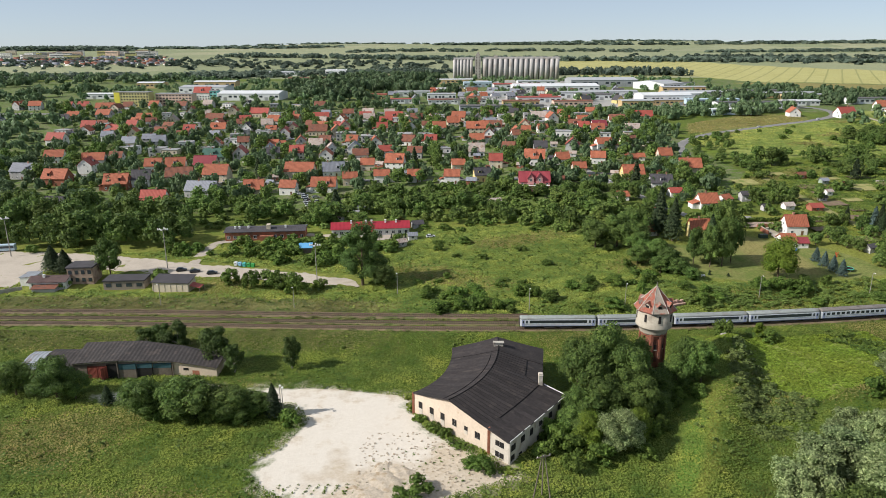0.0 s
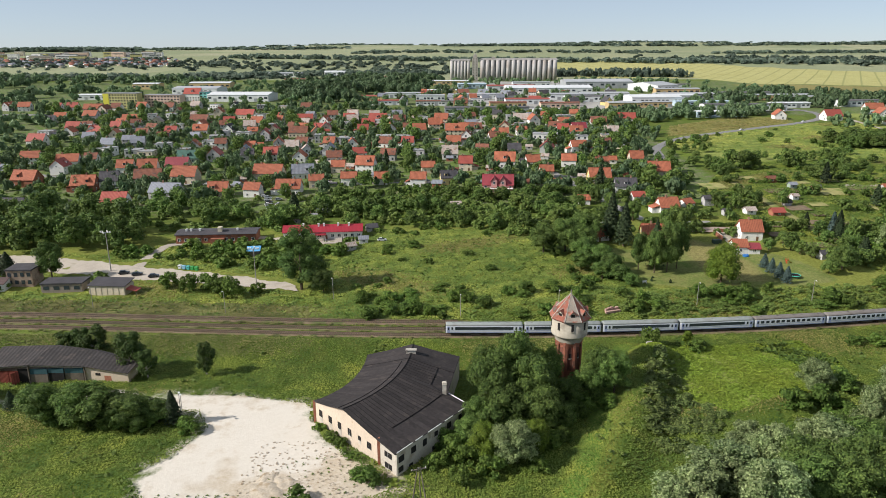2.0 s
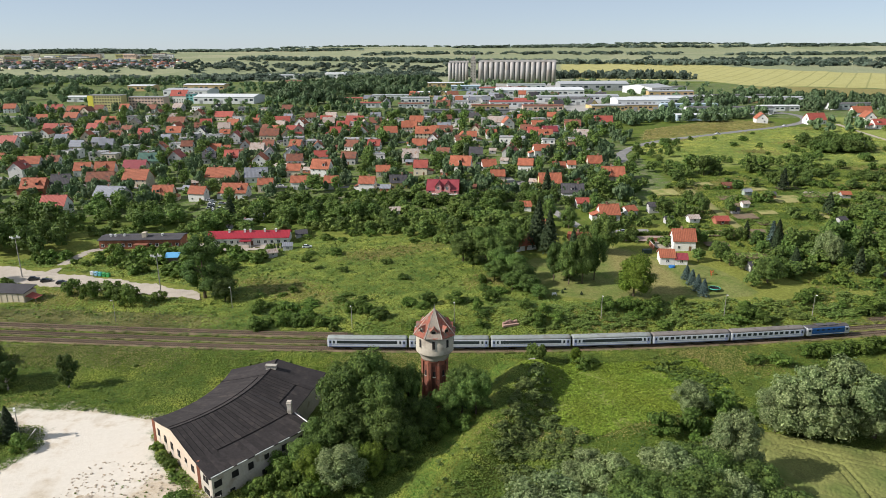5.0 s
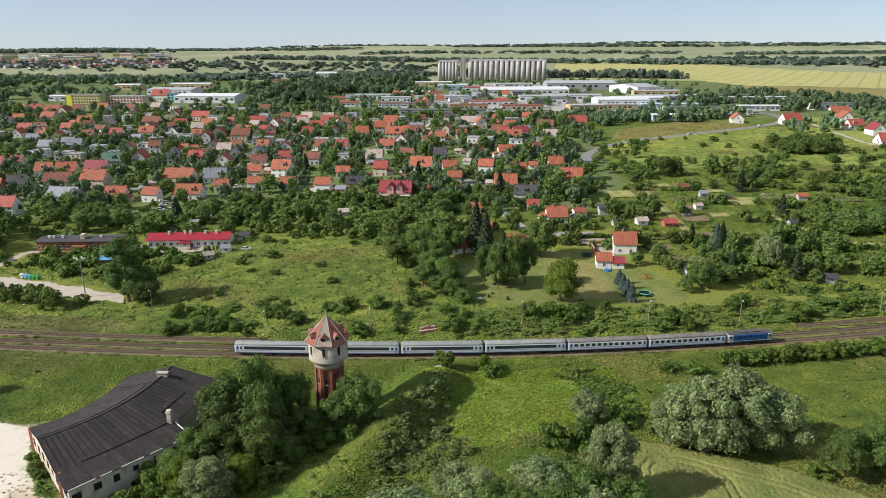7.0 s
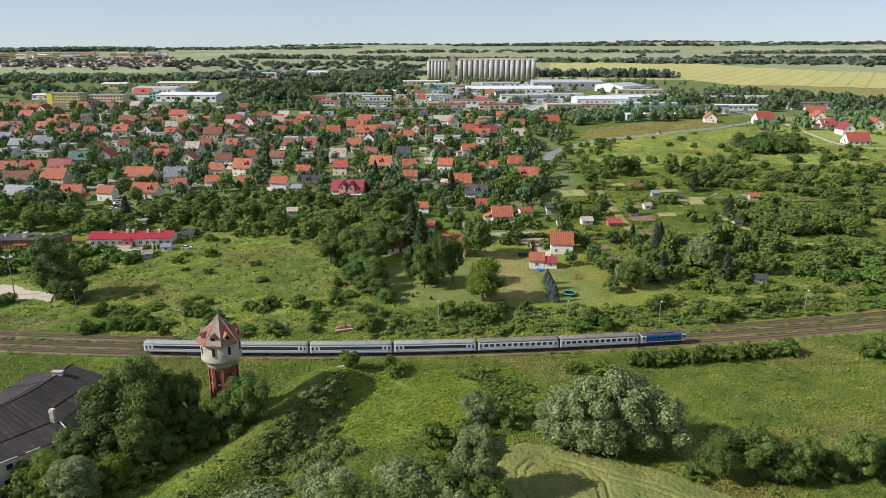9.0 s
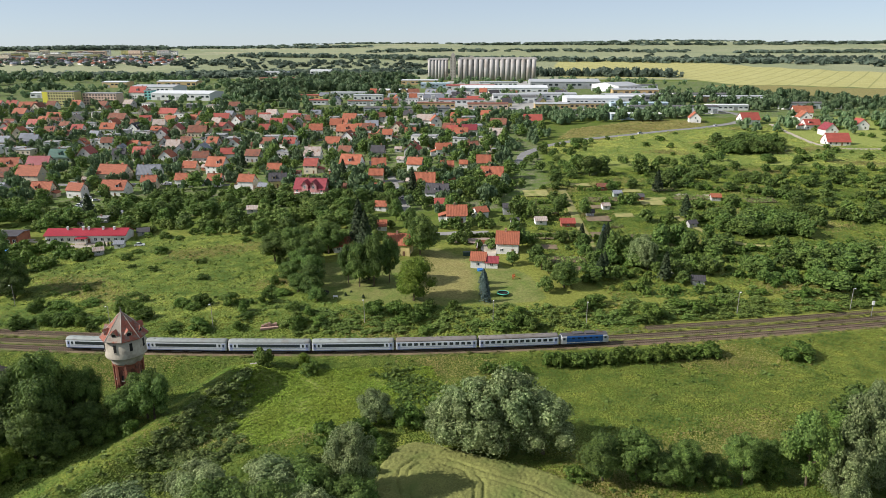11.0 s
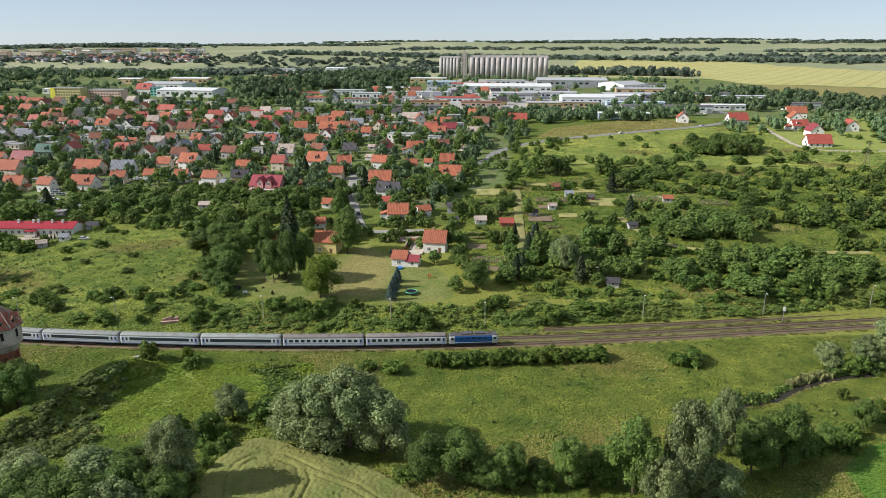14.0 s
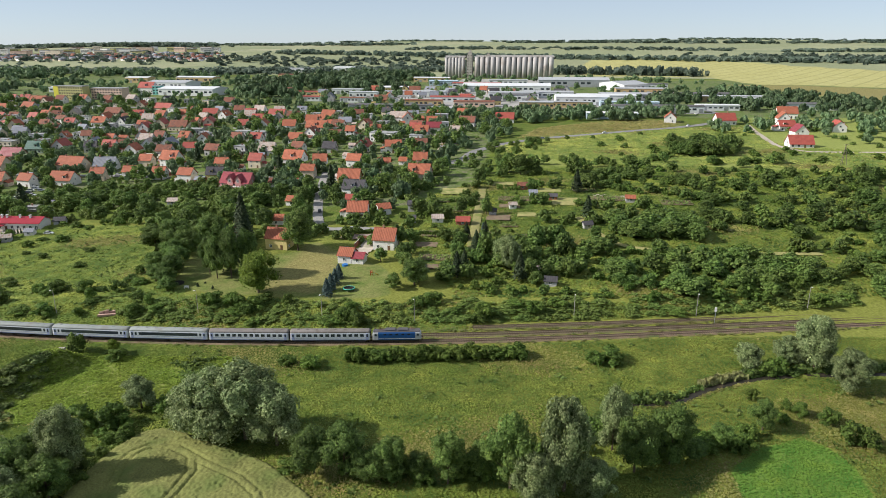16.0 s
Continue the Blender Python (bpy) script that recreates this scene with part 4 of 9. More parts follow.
def coach(modern, label):
    car = tagged(new("passenger_coach"), label, "railway coach", "coaches of the train")
    L, W = 12.0, 1.42
    ends = 0.35
    side = [(-W + 0.06, 0.95), (-W, 1.3), (-W, 3.05), (-W + 0.05, 3.25), (W - 0.05, 3.25), (W, 3.05), (W, 1.3), (W - 0.06, 0.95)]
    Shape().loft([[(x, y * k, z) for y, z in side] for x, k in ((-L, 0.93), (-L + ends, 1), (L - ends, 1), (L, 0.93))]).part("body", TRAIN_WHITE, car)
    Shape().loft([[(x, y * k, 3.25 + (z - 3.25) * h) for y, z in half_hoop(2 * W - 0.1, 3.25, 3.98)] for x, k, h in ((-L, 0.92, 0.86), (-L + 0.5, 1, 1), (L - 0.5, 1, 1), (L, 0.92, 0.86))]).part("roof", COACH_ROOF if modern else OLD_ROOF, car, "", True)
    for i in range(8):
        Shape().box(-10 + i * 2.8, -9.4 + i * 2.8, -0.3, 0.3, 3.95, 4.06).part("roof_vent", COACH_ROOF if modern else OLD_ROOF, car)
    for sy in (-1, 1):
        y0, y1 = sorted((sy * W, sy * (W + 0.02)))
        if modern:
            Shape().box(-9.1, 9.1, y0, y1, 2.0, 2.95).part("window_band", GLASS, car, "long dark window band")
            for x in (-10.0, 10.0):
                Shape().box(x - 0.28, x + 0.28, y0, y1, 2.0, 2.9).part("window", GLASS, car)
        else:
            for i in range(12):
                x = -9.6 + i * 1.745
                Shape().box(x - 0.55, x + 0.55, y0, y1, 2.05, 2.9).part("window", GLASS, car)
        Shape().box(-11.5, 11.5, y0, y1, 1.66, 1.74).part("stripe", TRAIN_BLUE, car, "thin dark blue stripe")
        Shape().box(-11.5, 11.5, y0, y1, 0.98, 1.12).part("stripe", TRAIN_BLUE, car, "thin dark blue stripe")
        for x in (-11.15, 11.15):
            d = Shape().box(x - 0.42, x + 0.42, *sorted((sy * (W - 0.01), sy * (W + 0.012))), 1.0, 3.1).part("door", TRAIN_DOOR, car)
            Shape().box(x - 0.22, x + 0.22, *sorted((sy * (W + 0.012), sy * (W + 0.03))), 2.0, 2.85).part("door_window", GLASS, d)
    Shape().box(-11.6, 11.6, -1.2, 1.2, 0.7, 0.95).box(-4.5, -1.0, -1.3, 1.3, 0.3, 0.7).box(0.5, 4.5, -1.3, 1.3, 0.32, 0.7).part("underframe", UNDERFRAME, car)
    for sx in (-1, 1):
        Shape().box(*sorted((sx * L, sx * (L + 0.22))), -0.6, 0.6, 1.0, 3.2).part("gangway", UNDERFRAME, car)
        for sy in (-0.87, 0.87):
            Shape().bar((sx * L, sy, 0.75), (sx * (L + 0.24), sy, 0.75), 0.14, 0.2, 10).part("buffer", UNDERFRAME, car)
        running_gear(car, sx * 8.6)
    return car


def locomotive():
    car = tagged(new("locomotive"), "blue electric locomotive with grey cabs, leading the train", "locomotive")
    L, W = 7.4, 1.45
    side = [(-W, 1.0), (-W, 3.0), (-W + 0.2, 3.35), (W - 0.2, 3.35), (W, 3.0), (W, 1.0)]
    Shape().loft([[(x, y, z) for y, z in side] for x in (-5.6, 5.6)]).part("body", LOCO_BLUE, car)
    for sx in (-1, 1):
        c = Shape().loft([[(sx * x, y * k, 1.0 + (z - 1.0) * h) for y, z in side] for x, k, h in ((5.6, 1, 1), (6.9, 0.97, 1), (L, 0.88, 0.72))]).part("cab", LOCO_GREY, car, "light grey driver's cab")
        for y0, y1 in ((-1.15, -0.1), (0.1, 1.15)):
            Shape().add([(sx * 7.03, y0, 2.95), (sx * 7.03, y1, 2.95), (sx * 7.36, y1, 2.35), (sx * 7.36, y0, 2.35), (sx * 6.95, y0, 2.95), (sx * 6.95, y1, 2.95), (sx * 7.2, y1, 2.35), (sx * 7.2, y0, 2.35)], [(0, 1, 2, 3), (4, 5, 6, 7), (0, 4, 7, 3), (1, 5, 6, 2), (0, 1, 5, 4), (3, 2, 6, 7)]).part("windscreen", GLASS, c)
        for y in (-0.95, 0.95):
            Shape().bar((sx * 7.36, y, 1.5), (sx * 7.5, y, 1.5), 0.16, 0.14, 10).part("headlight", FRAME, c)
            Shape().box(*sorted((sx * 6.0, sx * 6.7)), *sorted((y / 0.95 * 1.43, y / 0.95 * 1.47)), 2.2, 2.85).part("side_window", GLASS, c)
            Shape().bar((sx * L, y, 0.8), (sx * (L + 0.55), y, 0.8), 0.15, 0.22, 10).part("buffer", UNDERFRAME, car)
        running_gear(car, sx * 4.1)
    roof = Shape().loft([[(x, y, z) for y, z in half_hoop(2.5, 3.35, 3.75)] for x in (-7.0, 7.0)]).box(-3.5, -0.4, -0.9, 0.9, 3.72, 3.98).box(0.4, 3.4, -0.9, 0.9, 3.72, 3.98)
    roof.part("roof", LOCO_ROOF, car)
    for sx in (-1, 1):
        p = Shape()
        for y in (-0.6, 0.6):
            p.bar((sx * 3.9, y, 3.95), (sx * 5.7, y, 4.12), 0.04).bar((sx * 5.7, y, 4.12), (sx * 4.2, y * 1.2, 4.25), 0.04)
        p.bar((sx * 4.2, -0.9, 4.25), (sx * 4.2, 0.9, 4.25), 0.05)
        p.part("pantograph", RUST, car, "folded pantograph")
    for sy in (-1, 1):
        for i in range(5):
            x = -3.6 + i * 1.8
            Shape().box(x - 0.4, x + 0.4, *sorted((sy * W, sy * (W + 0.02))), 2.45, 2.9).part("window", GLASS, car)
        Shape().box(-5.6, 5.6, *sorted((sy * W, sy * (W + 0.015))), 1.25, 1.4).part("stripe", FRAME, car, "pale lining stripe")
        Shape().box(-5.0, 5.0, *sorted((sy * W, sy * (W + 0.03))), 1.55, 2.25).part("side_grille", LOCO_BLUE, car)
    Shape().box(-6.8, 6.8, -1.3, 1.3, 0.55, 1.0).part("underframe", UNDERFRAME, car)
    return car


def build_train():
    modern = coach(True, "silver-white coach with a long dark window band and grey-green roof")
    old = coach(False, "silver-white coach with single dark windows and a brown-grey roof")
    x = 24.0
    for i in range(6):
        proto = modern if i < 4 else old
        ob = proto if i in (0, 4) else copy_thing(proto, Matrix())
        x = on_rails(ob, x, 24.6)
    on_rails(locomotive(), x - 0.2, 15.9)


build_train()


# ---- the water tower ----
TOWER_BRICK = material("old_red_brick", (0.27, 0.10, 0.062), 0.92, 0.3, 4, 0.5, 0.4, dirt=((0.14, 0.075, 0.055), 0.5, 0.52))
TOWER_PLASTER = material("stained_tank_plaster", (0.42, 0.375, 0.30), 0.92, 0.15, 2, 0.3, 0.2, dirt=((0.25, 0.215, 0.17), 0.35, 0.53))
TILE_RED = material("red_tile_remains", (0.29, 0.095, 0.062), 0.8, 0.35, 2.5, 0.5, 0.5, dirt=((0.21, 0.165, 0.135), 0.8, 0.49))
TILE_GREY = material("bare_grey_roof_boards", (0.33, 0.28, 0.23), 0.9, 0.2, 3, 0.5, 0.4, dirt=((0.3, 0.11, 0.07), 0.7, 0.56))


def circle(r, z, n=28):
    return [(r * math.cos(6.28319 * i / n), r * math.sin(6.28319 * i / n), z) for i in range(n)]


def octagon(r, z, turn=0.0):
    return [(r * math.cos(math.pi / 4 * i + turn), r * math.sin(math.pi / 4 * i + turn), z) for i in range(8)]


def water_tower():
    t = thing("water_tower", 58.2, 176, 0, "old octagonal brick water tower with patchy red roof", "water tower")
    h = 2.4
    k = math.pi / 8
    Shape().loft([octagon(3.9, -0.5, k), octagon(3.8, 0.8, k), octagon(3.35, 1.0, k), octagon(3.3, h + 10.9, k)]).part("shaft", TOWER_BRICK, t)
    Shape().loft([octagon(3.72, h + 10.5, k), octagon(3.78, h + 10.6, k), octagon(3.78, h + 11.3, k)]).part("brick_band", TOWER_BRICK, t)
    arch = [(-0.56, h + 3.0), (0.56, h + 3.0), (0.56, h + 8.9), (0.40, h + 9.4), (0, h + 9.65), (-0.40, h + 9.4), (-0.56, h + 8.9)]
    for i in range(8):
        a = math.pi / 4 * i
        rot = pose(0, 0, 0, 0, 0, math.degrees(a))
        for off in (-1.08, 1.08):
            piece("pilaster", Shape().box(2.95, 3.46, off - 0.3, off + 0.3, 0.9, h + 10.5).mesh("pilaster", TOWER_BRICK), t, place=rot)
        piece("niche", Shape().add([(3.20, y, z) for y, z in arch] + [(3.02, y, z) for y, z in arch], [tuple(range(7))] + [(n, 7 + n, 7 + (n + 1) % 7, (n + 1) % 7) for n in range(7)]).mesh("niche", NICHE), t, place=rot)
        w = piece("window", Shape().box(3.02, 3.25, -0.3, 0.3, h + 6.6, h + 8.0).mesh("window", DARK), t, place=rot)
        Shape().box(3.02, 3.36, -0.42, 0.42, h + 6.42, h + 6.6).part("sill", CONCRETE, w)
        tw = piece("tank_window", Shape().box(4.45, 4.90, -0.34, 0.34, h + 15.0, h + 17.1).mesh("tank_window", DARK), t, place=rot)
        Shape().box(4.45, 4.96, -0.46, 0.46, h + 14.82, h + 15.0).part("sill", TOWER_PLASTER, tw)
    Shape().loft([circle(3.55, h + 10.9), circle(3.75, h + 11.3), circle(3.75, h + 11.6), circle(4.2, h + 12.4), circle(4.55, h + 12.9), circle(4.75, h + 13.1)]).part("flare", TOWER_PLASTER, t, "", True)
    Shape().loft([circle(4.78, h + 12.9), circle(4.92, h + 13.1), circle(4.92, h + 13.3), circle(4.85, h + 13.5), circle(4.85, h + 18.2)]).part("tank_wall", TOWER_PLASTER, t, "", True)
    apex = (0, 0, h + 24.3)
    ring, drop = octagon(5.75, h + 18.0, k), octagon(5.7, h + 17.8, k)
    for i in range(8):
        j = (i + 1) % 8
        Shape().add([ring[i], ring[j], apex, drop[i], drop[j]], [(0, 1, 2), (0, 3, 4, 1), (3, 4, 2)]).part("roof_face", TILE_GREY if i in (5, 1) else TILE_RED, t)
        rot = pose(0, 0, 0, 0, 0, 45 * i + 45)
        front = [(-0.75, h + 19.0), (0.75, h + 19.0), (0.75, h + 19.75), (0, h + 20.5), (-0.75, h + 19.75)]
        d = piece("dormer", Shape().add([(4.45, y, z) for y, z in front] + [(2.6, y, z) for y, z in front], [(0, 1, 2, 3, 4), (1, 6, 7, 2), (4, 9, 5, 0)]).mesh("dormer", TOWER_PLASTER), t, place=rot)
        Shape().box(4.40, 4.50, -0.5, 0.5, h + 19.05, h + 19.75).part("dormer_opening", DARK, d)
        for sy in (-1, 1):
            v = [(4.7, 0, h + 20.68), (4.7, sy * 1.0, h + 19.6), (3.3, sy * 1.0, h + 19.6), (2.4, 0, h + 20.68)]
            Shape().add(v + [(x, y, z - 0.14) for x, y, z in v], [(0, 1, 2, 3), (7, 6, 5, 4), (0, 4, 5, 1), (1, 5, 6, 2)]).part("dormer_roof", TILE_RED, d)
        Shape().bar(ring[i], apex, 0.12, 0.06, 6).part("hip_ridge", CONCRETE, t)
    Shape().bar((0, 0, h + 24.1), (0, 0, h + 25.3), 0.2, 0.05).part("finial", CONCRETE, t)


NICHE = material("dark_brick_niche", (0.16, 0.065, 0.045), 0.95, 0.3, 4, 0.5, 0.4)
water_tower()
BLOCKED.append((58, 176, 6))


# ---- the old engine shed ----
SHED_FELT = material("black_roof_felt", (0.036, 0.030, 0.029), 0.85, 0.36, 1.4, 0.2, 0.35, dirt=((0.062, 0.050, 0.045), 0.3, 0.56))
SHED_SEAM = material("tarred_seam", (0.014, 0.012, 0.012), 0.9, 0.3)
SHED_WALL = material("cream_shed_plaster", (0.56, 0.46, 0.36), 0.92, 0.12, 2, 0.25, 0.15, dirt=((0.42, 0.30, 0.2), 0.35, 0.6))
SHED_GREY = material("grey_shed_plaster", (0.50, 0.45, 0.38), 0.92, 0.14, 2, 0.25, 0.15, dirt=((0.33, 0.28, 0.22), 0.35, 0.55))


def bend(a, b, c, u):
    return tuple((1 - u) ** 2 * p + 2 * u * (1 - u) * q + u * u * r for p, q, r in zip(a, b, c))


def shed_line(side, u):
    """Points on the shed's eaves and ridge, u from its front gable to its back."""
    if side < 0:
        return Vector(bend((-8.0, 154.6, 3.6), (2.6, 162.5, 3.6), (2.3, 180.5, 3.8), u))
    if side > 0:
        if u <= 0.56:
            return Vector((14.2, 132.0, 3.4)).lerp(Vector((30.7, 154.0, 3.1)), u / 0.56)
        return Vector((25.2, 158.0, 3.8)).lerp(Vector((28.5, 179.6, 3.8)), (u - 0.56) / 0.44)
    return Vector(bend((1.0, 144.8, 7.0), (15.5, 157.5, 7.2), (15.3, 180.0, 7.4), u))


def engine_shed():
    t = thing("engine_shed", 12, 158, 0, "derelict engine shed with a curved black felt roof and cream walls", "shed", z=0.0)
    o = Vector((12, 158, 0))
    g = -3.2
    n = 34
    us = [i / n for i in range(n + 1)]
    for side in (-1, 1):
        for i in range(n):
            a, b = us[i], us[i + 1]
            e0, e1, r0, r1 = shed_line(side, a) - o, shed_line(side, b) - o, shed_line(0, a) - o, shed_line(0, b) - o
            m0, m1 = e0.lerp(r0, 0.5) - Vector((0, 0, 0.15)), e1.lerp(r1, 0.5) - Vector((0, 0, 0.15))
            dn = Vector((0, 0, -0.25))
            top = [e0, e1, m1, m0, r1, r0]
            v = top + [p + dn for p in top]
            f = [(0, 1, 2, 3), (3, 2, 4, 5), (6, 9, 8, 7), (9, 11, 10, 8), (0, 6, 7, 1), (0, 3, 9, 6), (3, 5, 11, 9), (1, 7, 8, 2), (2, 8, 10, 4)]
            if side > 0:
                f = [k[::-1] for k in f]
            Shape().add(v, f).part("roof_sheet", SHED_FELT, t)
            s = Shape()
            lift = Vector((0, 0, 0.05))
            if side > 0 and i < 27:
                sag = e0.lerp(r0, 0.36 + 0.04 * math.sin(i * 1.3)) - Vector((0, 0, 0.12))
                s.bar(sag + lift, m0 + lift, 0.05, 0.05, 5).bar(m0 + lift, r0 + lift, 0.05, 0.05, 5)
                s.part("roof_seam", SHED_SEAM, t)
            elif i == 27:
                s.bar(e0 + lift, m0 + lift, 0.06, 0.06, 5).bar(m0 + lift, r0 + lift, 0.06, 0.06, 5)
                s.part("roof_seam", SHED_SEAM, t)
        for k, i0, i1 in ((0.36, 4, 27),) if side > 0 else ((0.86, 0, 26),):
            s = Shape()
            for i in range(i0, i1):
                p = [(shed_line(side, u) - o).lerp(shed_line(0, u) - o, k) + Vector((0, 0, 0.0 - 0.3 * k * (1 - k))) for u in (us[i], us[i + 1])]
                s.bar(p[0] + Vector((0, 0, 0.06)), p[1] + Vector((0, 0, 0.06)), 0.08, 0.08, 5)
            s.part("roof_seam", SHED_SEAM, t)
    cap = Shape()
    for i in range(n):
        cap.bar(shed_line(0, us[i]) - o, shed_line(0, us[i + 1]) - o, 0.13, 0.13, 6)
    cap.part("ridge_cap", SHED_SEAM, t)

    def wall_strip(name, tops, mat, label="", thick=0.4, inward=(0, 0)):
        i = Vector((*inward, 0)) * thick
        low = [Vector((p.x, p.y, g)) for p in tops]
        s = Shape().loft([[tuple(a), tuple(p), tuple(p + i), tuple(a + i)] for a, p in zip(low, tops)])
        return s.part(name, mat, t, label)

    down = Vector((0, 0, -0.2))
    L0, R0, C0 = shed_line(-1, 0.012) - o + down, shed_line(1, 0.012) - o + down, shed_line(0, 0.012) - o + down
    L1, R1, C1 = shed_line(-1, 0.985) - o + down, shed_line(1, 0.985) - o + down, shed_line(0, 0.985) - o + down
    flat_dir = Vector((R0.x - L0.x, R0.y - L0.y, 0)).normalized()
    C0 = Vector((L0.x, L0.y, C0.z)) + flat_dir * (Vector((C0.x - L0.x, C0.y - L0.y, 0)).dot(flat_dir))
    brk = C0.lerp(R0, 0.66)
    wall_strip("gable_wall", [L0, C0, brk], SHED_WALL, "cream plastered gable wall", inward=(0.7, 0.7))
    wall_strip("corner_wall", [brk, R0], SHED_GREY, "grey plastered corner bay", inward=(0.7, 0.7))
    wall_strip("back_wall", [L1, C1, R1], SHED_WALL, inward=(0, -1))
    wall_strip("side_wall", [shed_line(-1, u) - o + down for u in [0.012 + 0.0973 * k for k in range(11)]], SHED_WALL, inward=(0.8, -0.4))
    wall_strip("side_wall", [shed_line(1, u) - o + down for u in [0.012 + 0.0973 * k for k in range(11)]], SHED_GREY, "grey stained side wall", inward=(-0.8, 0.4))
    for p in (L0, brk):
        Shape().box(p.x - 0.35, p.x + 0.25, p.y - 0.35, p.y + 0.25, g, p.z + 0.1).part("brick_pier", WALL["br"], t, "bare brick pier")
    along = (R0 - L0)
    along.z = 0
    length = along.length
    d = along.normalized()
    ang = math.degrees(math.atan2(d.y, d.x))

    def opening(dist, z, w, hgt, blocked=0.0, mat=DARK):
        p = Vector((L0.x, L0.y, 0)) + d * dist
        ob = piece("window", Shape().box(-w / 2, w / 2, -0.1, 0.12, z, z + hgt).mesh("window", mat), t, place=pose(p.x, p.y, 0, 0, 0, ang))
        Shape().box(-w / 2 - 0.1, w / 2 + 0.1, -0.12, 0.0, z - 0.12, z).part("sill", CONCRETE, ob)
        if blocked:
            Shape().box(-w / 2, w / 2, -0.05, 0.05, z - blocked, z - 0.1).part("blocked_part", SHED_GREY, ob, "bricked-up lower half")
        else:
            Shape().box(-0.05, 0.05, -0.1, 0.0, z, z + hgt).part("glazing_bar", FRAME, ob)

    for k, dist in enumerate((2.6, 6.6, 10.4, 14.4)):
        opening(dist, 0.2, 1.3, 1.7, 1.6 if k != 3 else 0.0)
    opening(18.2, 0.6, 1.0, 1.0, 1.0)
    opening(21.8, 0.0, 1.5, 1.6)
    for z in (-1.9, 0.9):
        opening(length - 3.0, z, 2.4, 1.3)
    for u, z, w, h in ((0.035, -1.8, 1.6, 1.3), (0.04, 0.6, 1.8, 1.5), (0.105, -2.6, 1.2, 1.1), (0.125, 0.8, 1.6, 1.5), (0.205, 0.6, 1.3, 1.6), (0.275, -2.4, 1.5, 1.2), (0.29, 1.0, 1.2, 1.2), (0.39, 0.7, 1.6, 1.5), (0.48, 0.9, 1.3, 1.4)):
        a, b = shed_line(1, u) - o, shed_line(1, u + 0.03) - o
        dd = (b - a)
        ob = piece("window", Shape().box(-w / 2, w / 2, -0.10, 0.1, z, z + h).mesh("window", DARK), t, place=pose(a.x, a.y, 0, 0, 0, math.degrees(math.atan2(dd.y, dd.x))))
        Shape().box(-w / 2 - 0.1, w / 2 + 0.1, -0.14, 0.0, z - 0.1, z).part("sill", CONCRETE, ob)
    e = Vector((25.5, 157.2, 3.6)) - o
    ch = Shape().box(e.x - 1.5, e.x - 0.5, e.y - 0.5, e.y + 0.5, 2.5, 7.6)
    ch.box(e.x - 1.62, e.x - 0.38, e.y - 0.62, e.y + 0.62, 7.0, 7.2).part("chimney", SHED_GREY, t, "pale plastered chimney stack")
    r = shed_line(0, 0.88) - o
    Shape().box(r.x - 1.3, r.x + 1.3, r.y - 0.5, r.y + 0.5, r.z - 0.3, r.z + 0.55).box(r.x - 1.5, r.x + 1.5, r.y - 0.7, r.y + 0.7, r.z + 0.75, r.z + 0.87).part("roof_vent", CONCRETE, t, "small pale ridge ventilator")
    for a, b in ((0.01, 0.12), (0.14, 0.19), (0.23, 0.33), (0.36, 0.42), (0.47, 0.555)):
        Shape().bar(shed_line(1, a) - o, shed_line(1, b) - o, 0.12, 0.12, 6).part("gutter_edge", FRAME, t, "pale broken eaves edge")
    Shape().bar(shed_line(1, 0.558) - o, Vector((25.6, 157.6, 4.2)) - o, 0.14, 0.14, 6).part("gutter_edge", FRAME, t, "pale broken eaves edge")


engine_shed()
for bx, by in ((0, 153), (6, 145), (12, 139), (10, 155), (18, 148), (12, 165), (22, 160), (10, 175), (20, 172)):
    BLOCKED.append((bx, by, 7))


# ---- the long barn beside the track ----
BARN_ROOF = material("old_corrugated_sheets", (0.056, 0.049, 0.047), 0.9, 0.3, 2, 0.3, 0.4, dirt=((0.095, 0.077, 0.069), 0.4, 0.54), stripes=("X", 0.9, 0.35))
BARN_TIN = material("grey_tin_roof", (0.27, 0.29, 0.31), 0.6, 0.2, 2, 0.3, 0.3, dirt=((0.22, 0.12, 0.08), 0.4, 0.57), stripes=("X", 0.9, 0.3))
BARN_RED = material("faded_red_boards", (0.27, 0.07, 0.05), 0.85, 0.3, 3, 0.5, 0.3, stripes=("X", 3, 0.3))
# teal darkened in the base colour to stand for shade on the front
BARN_TEAL = material("shaded_teal_boards", (0.045, 0.105, 0.12), 0.8, 0.25, 3, 0.5, 0.3)


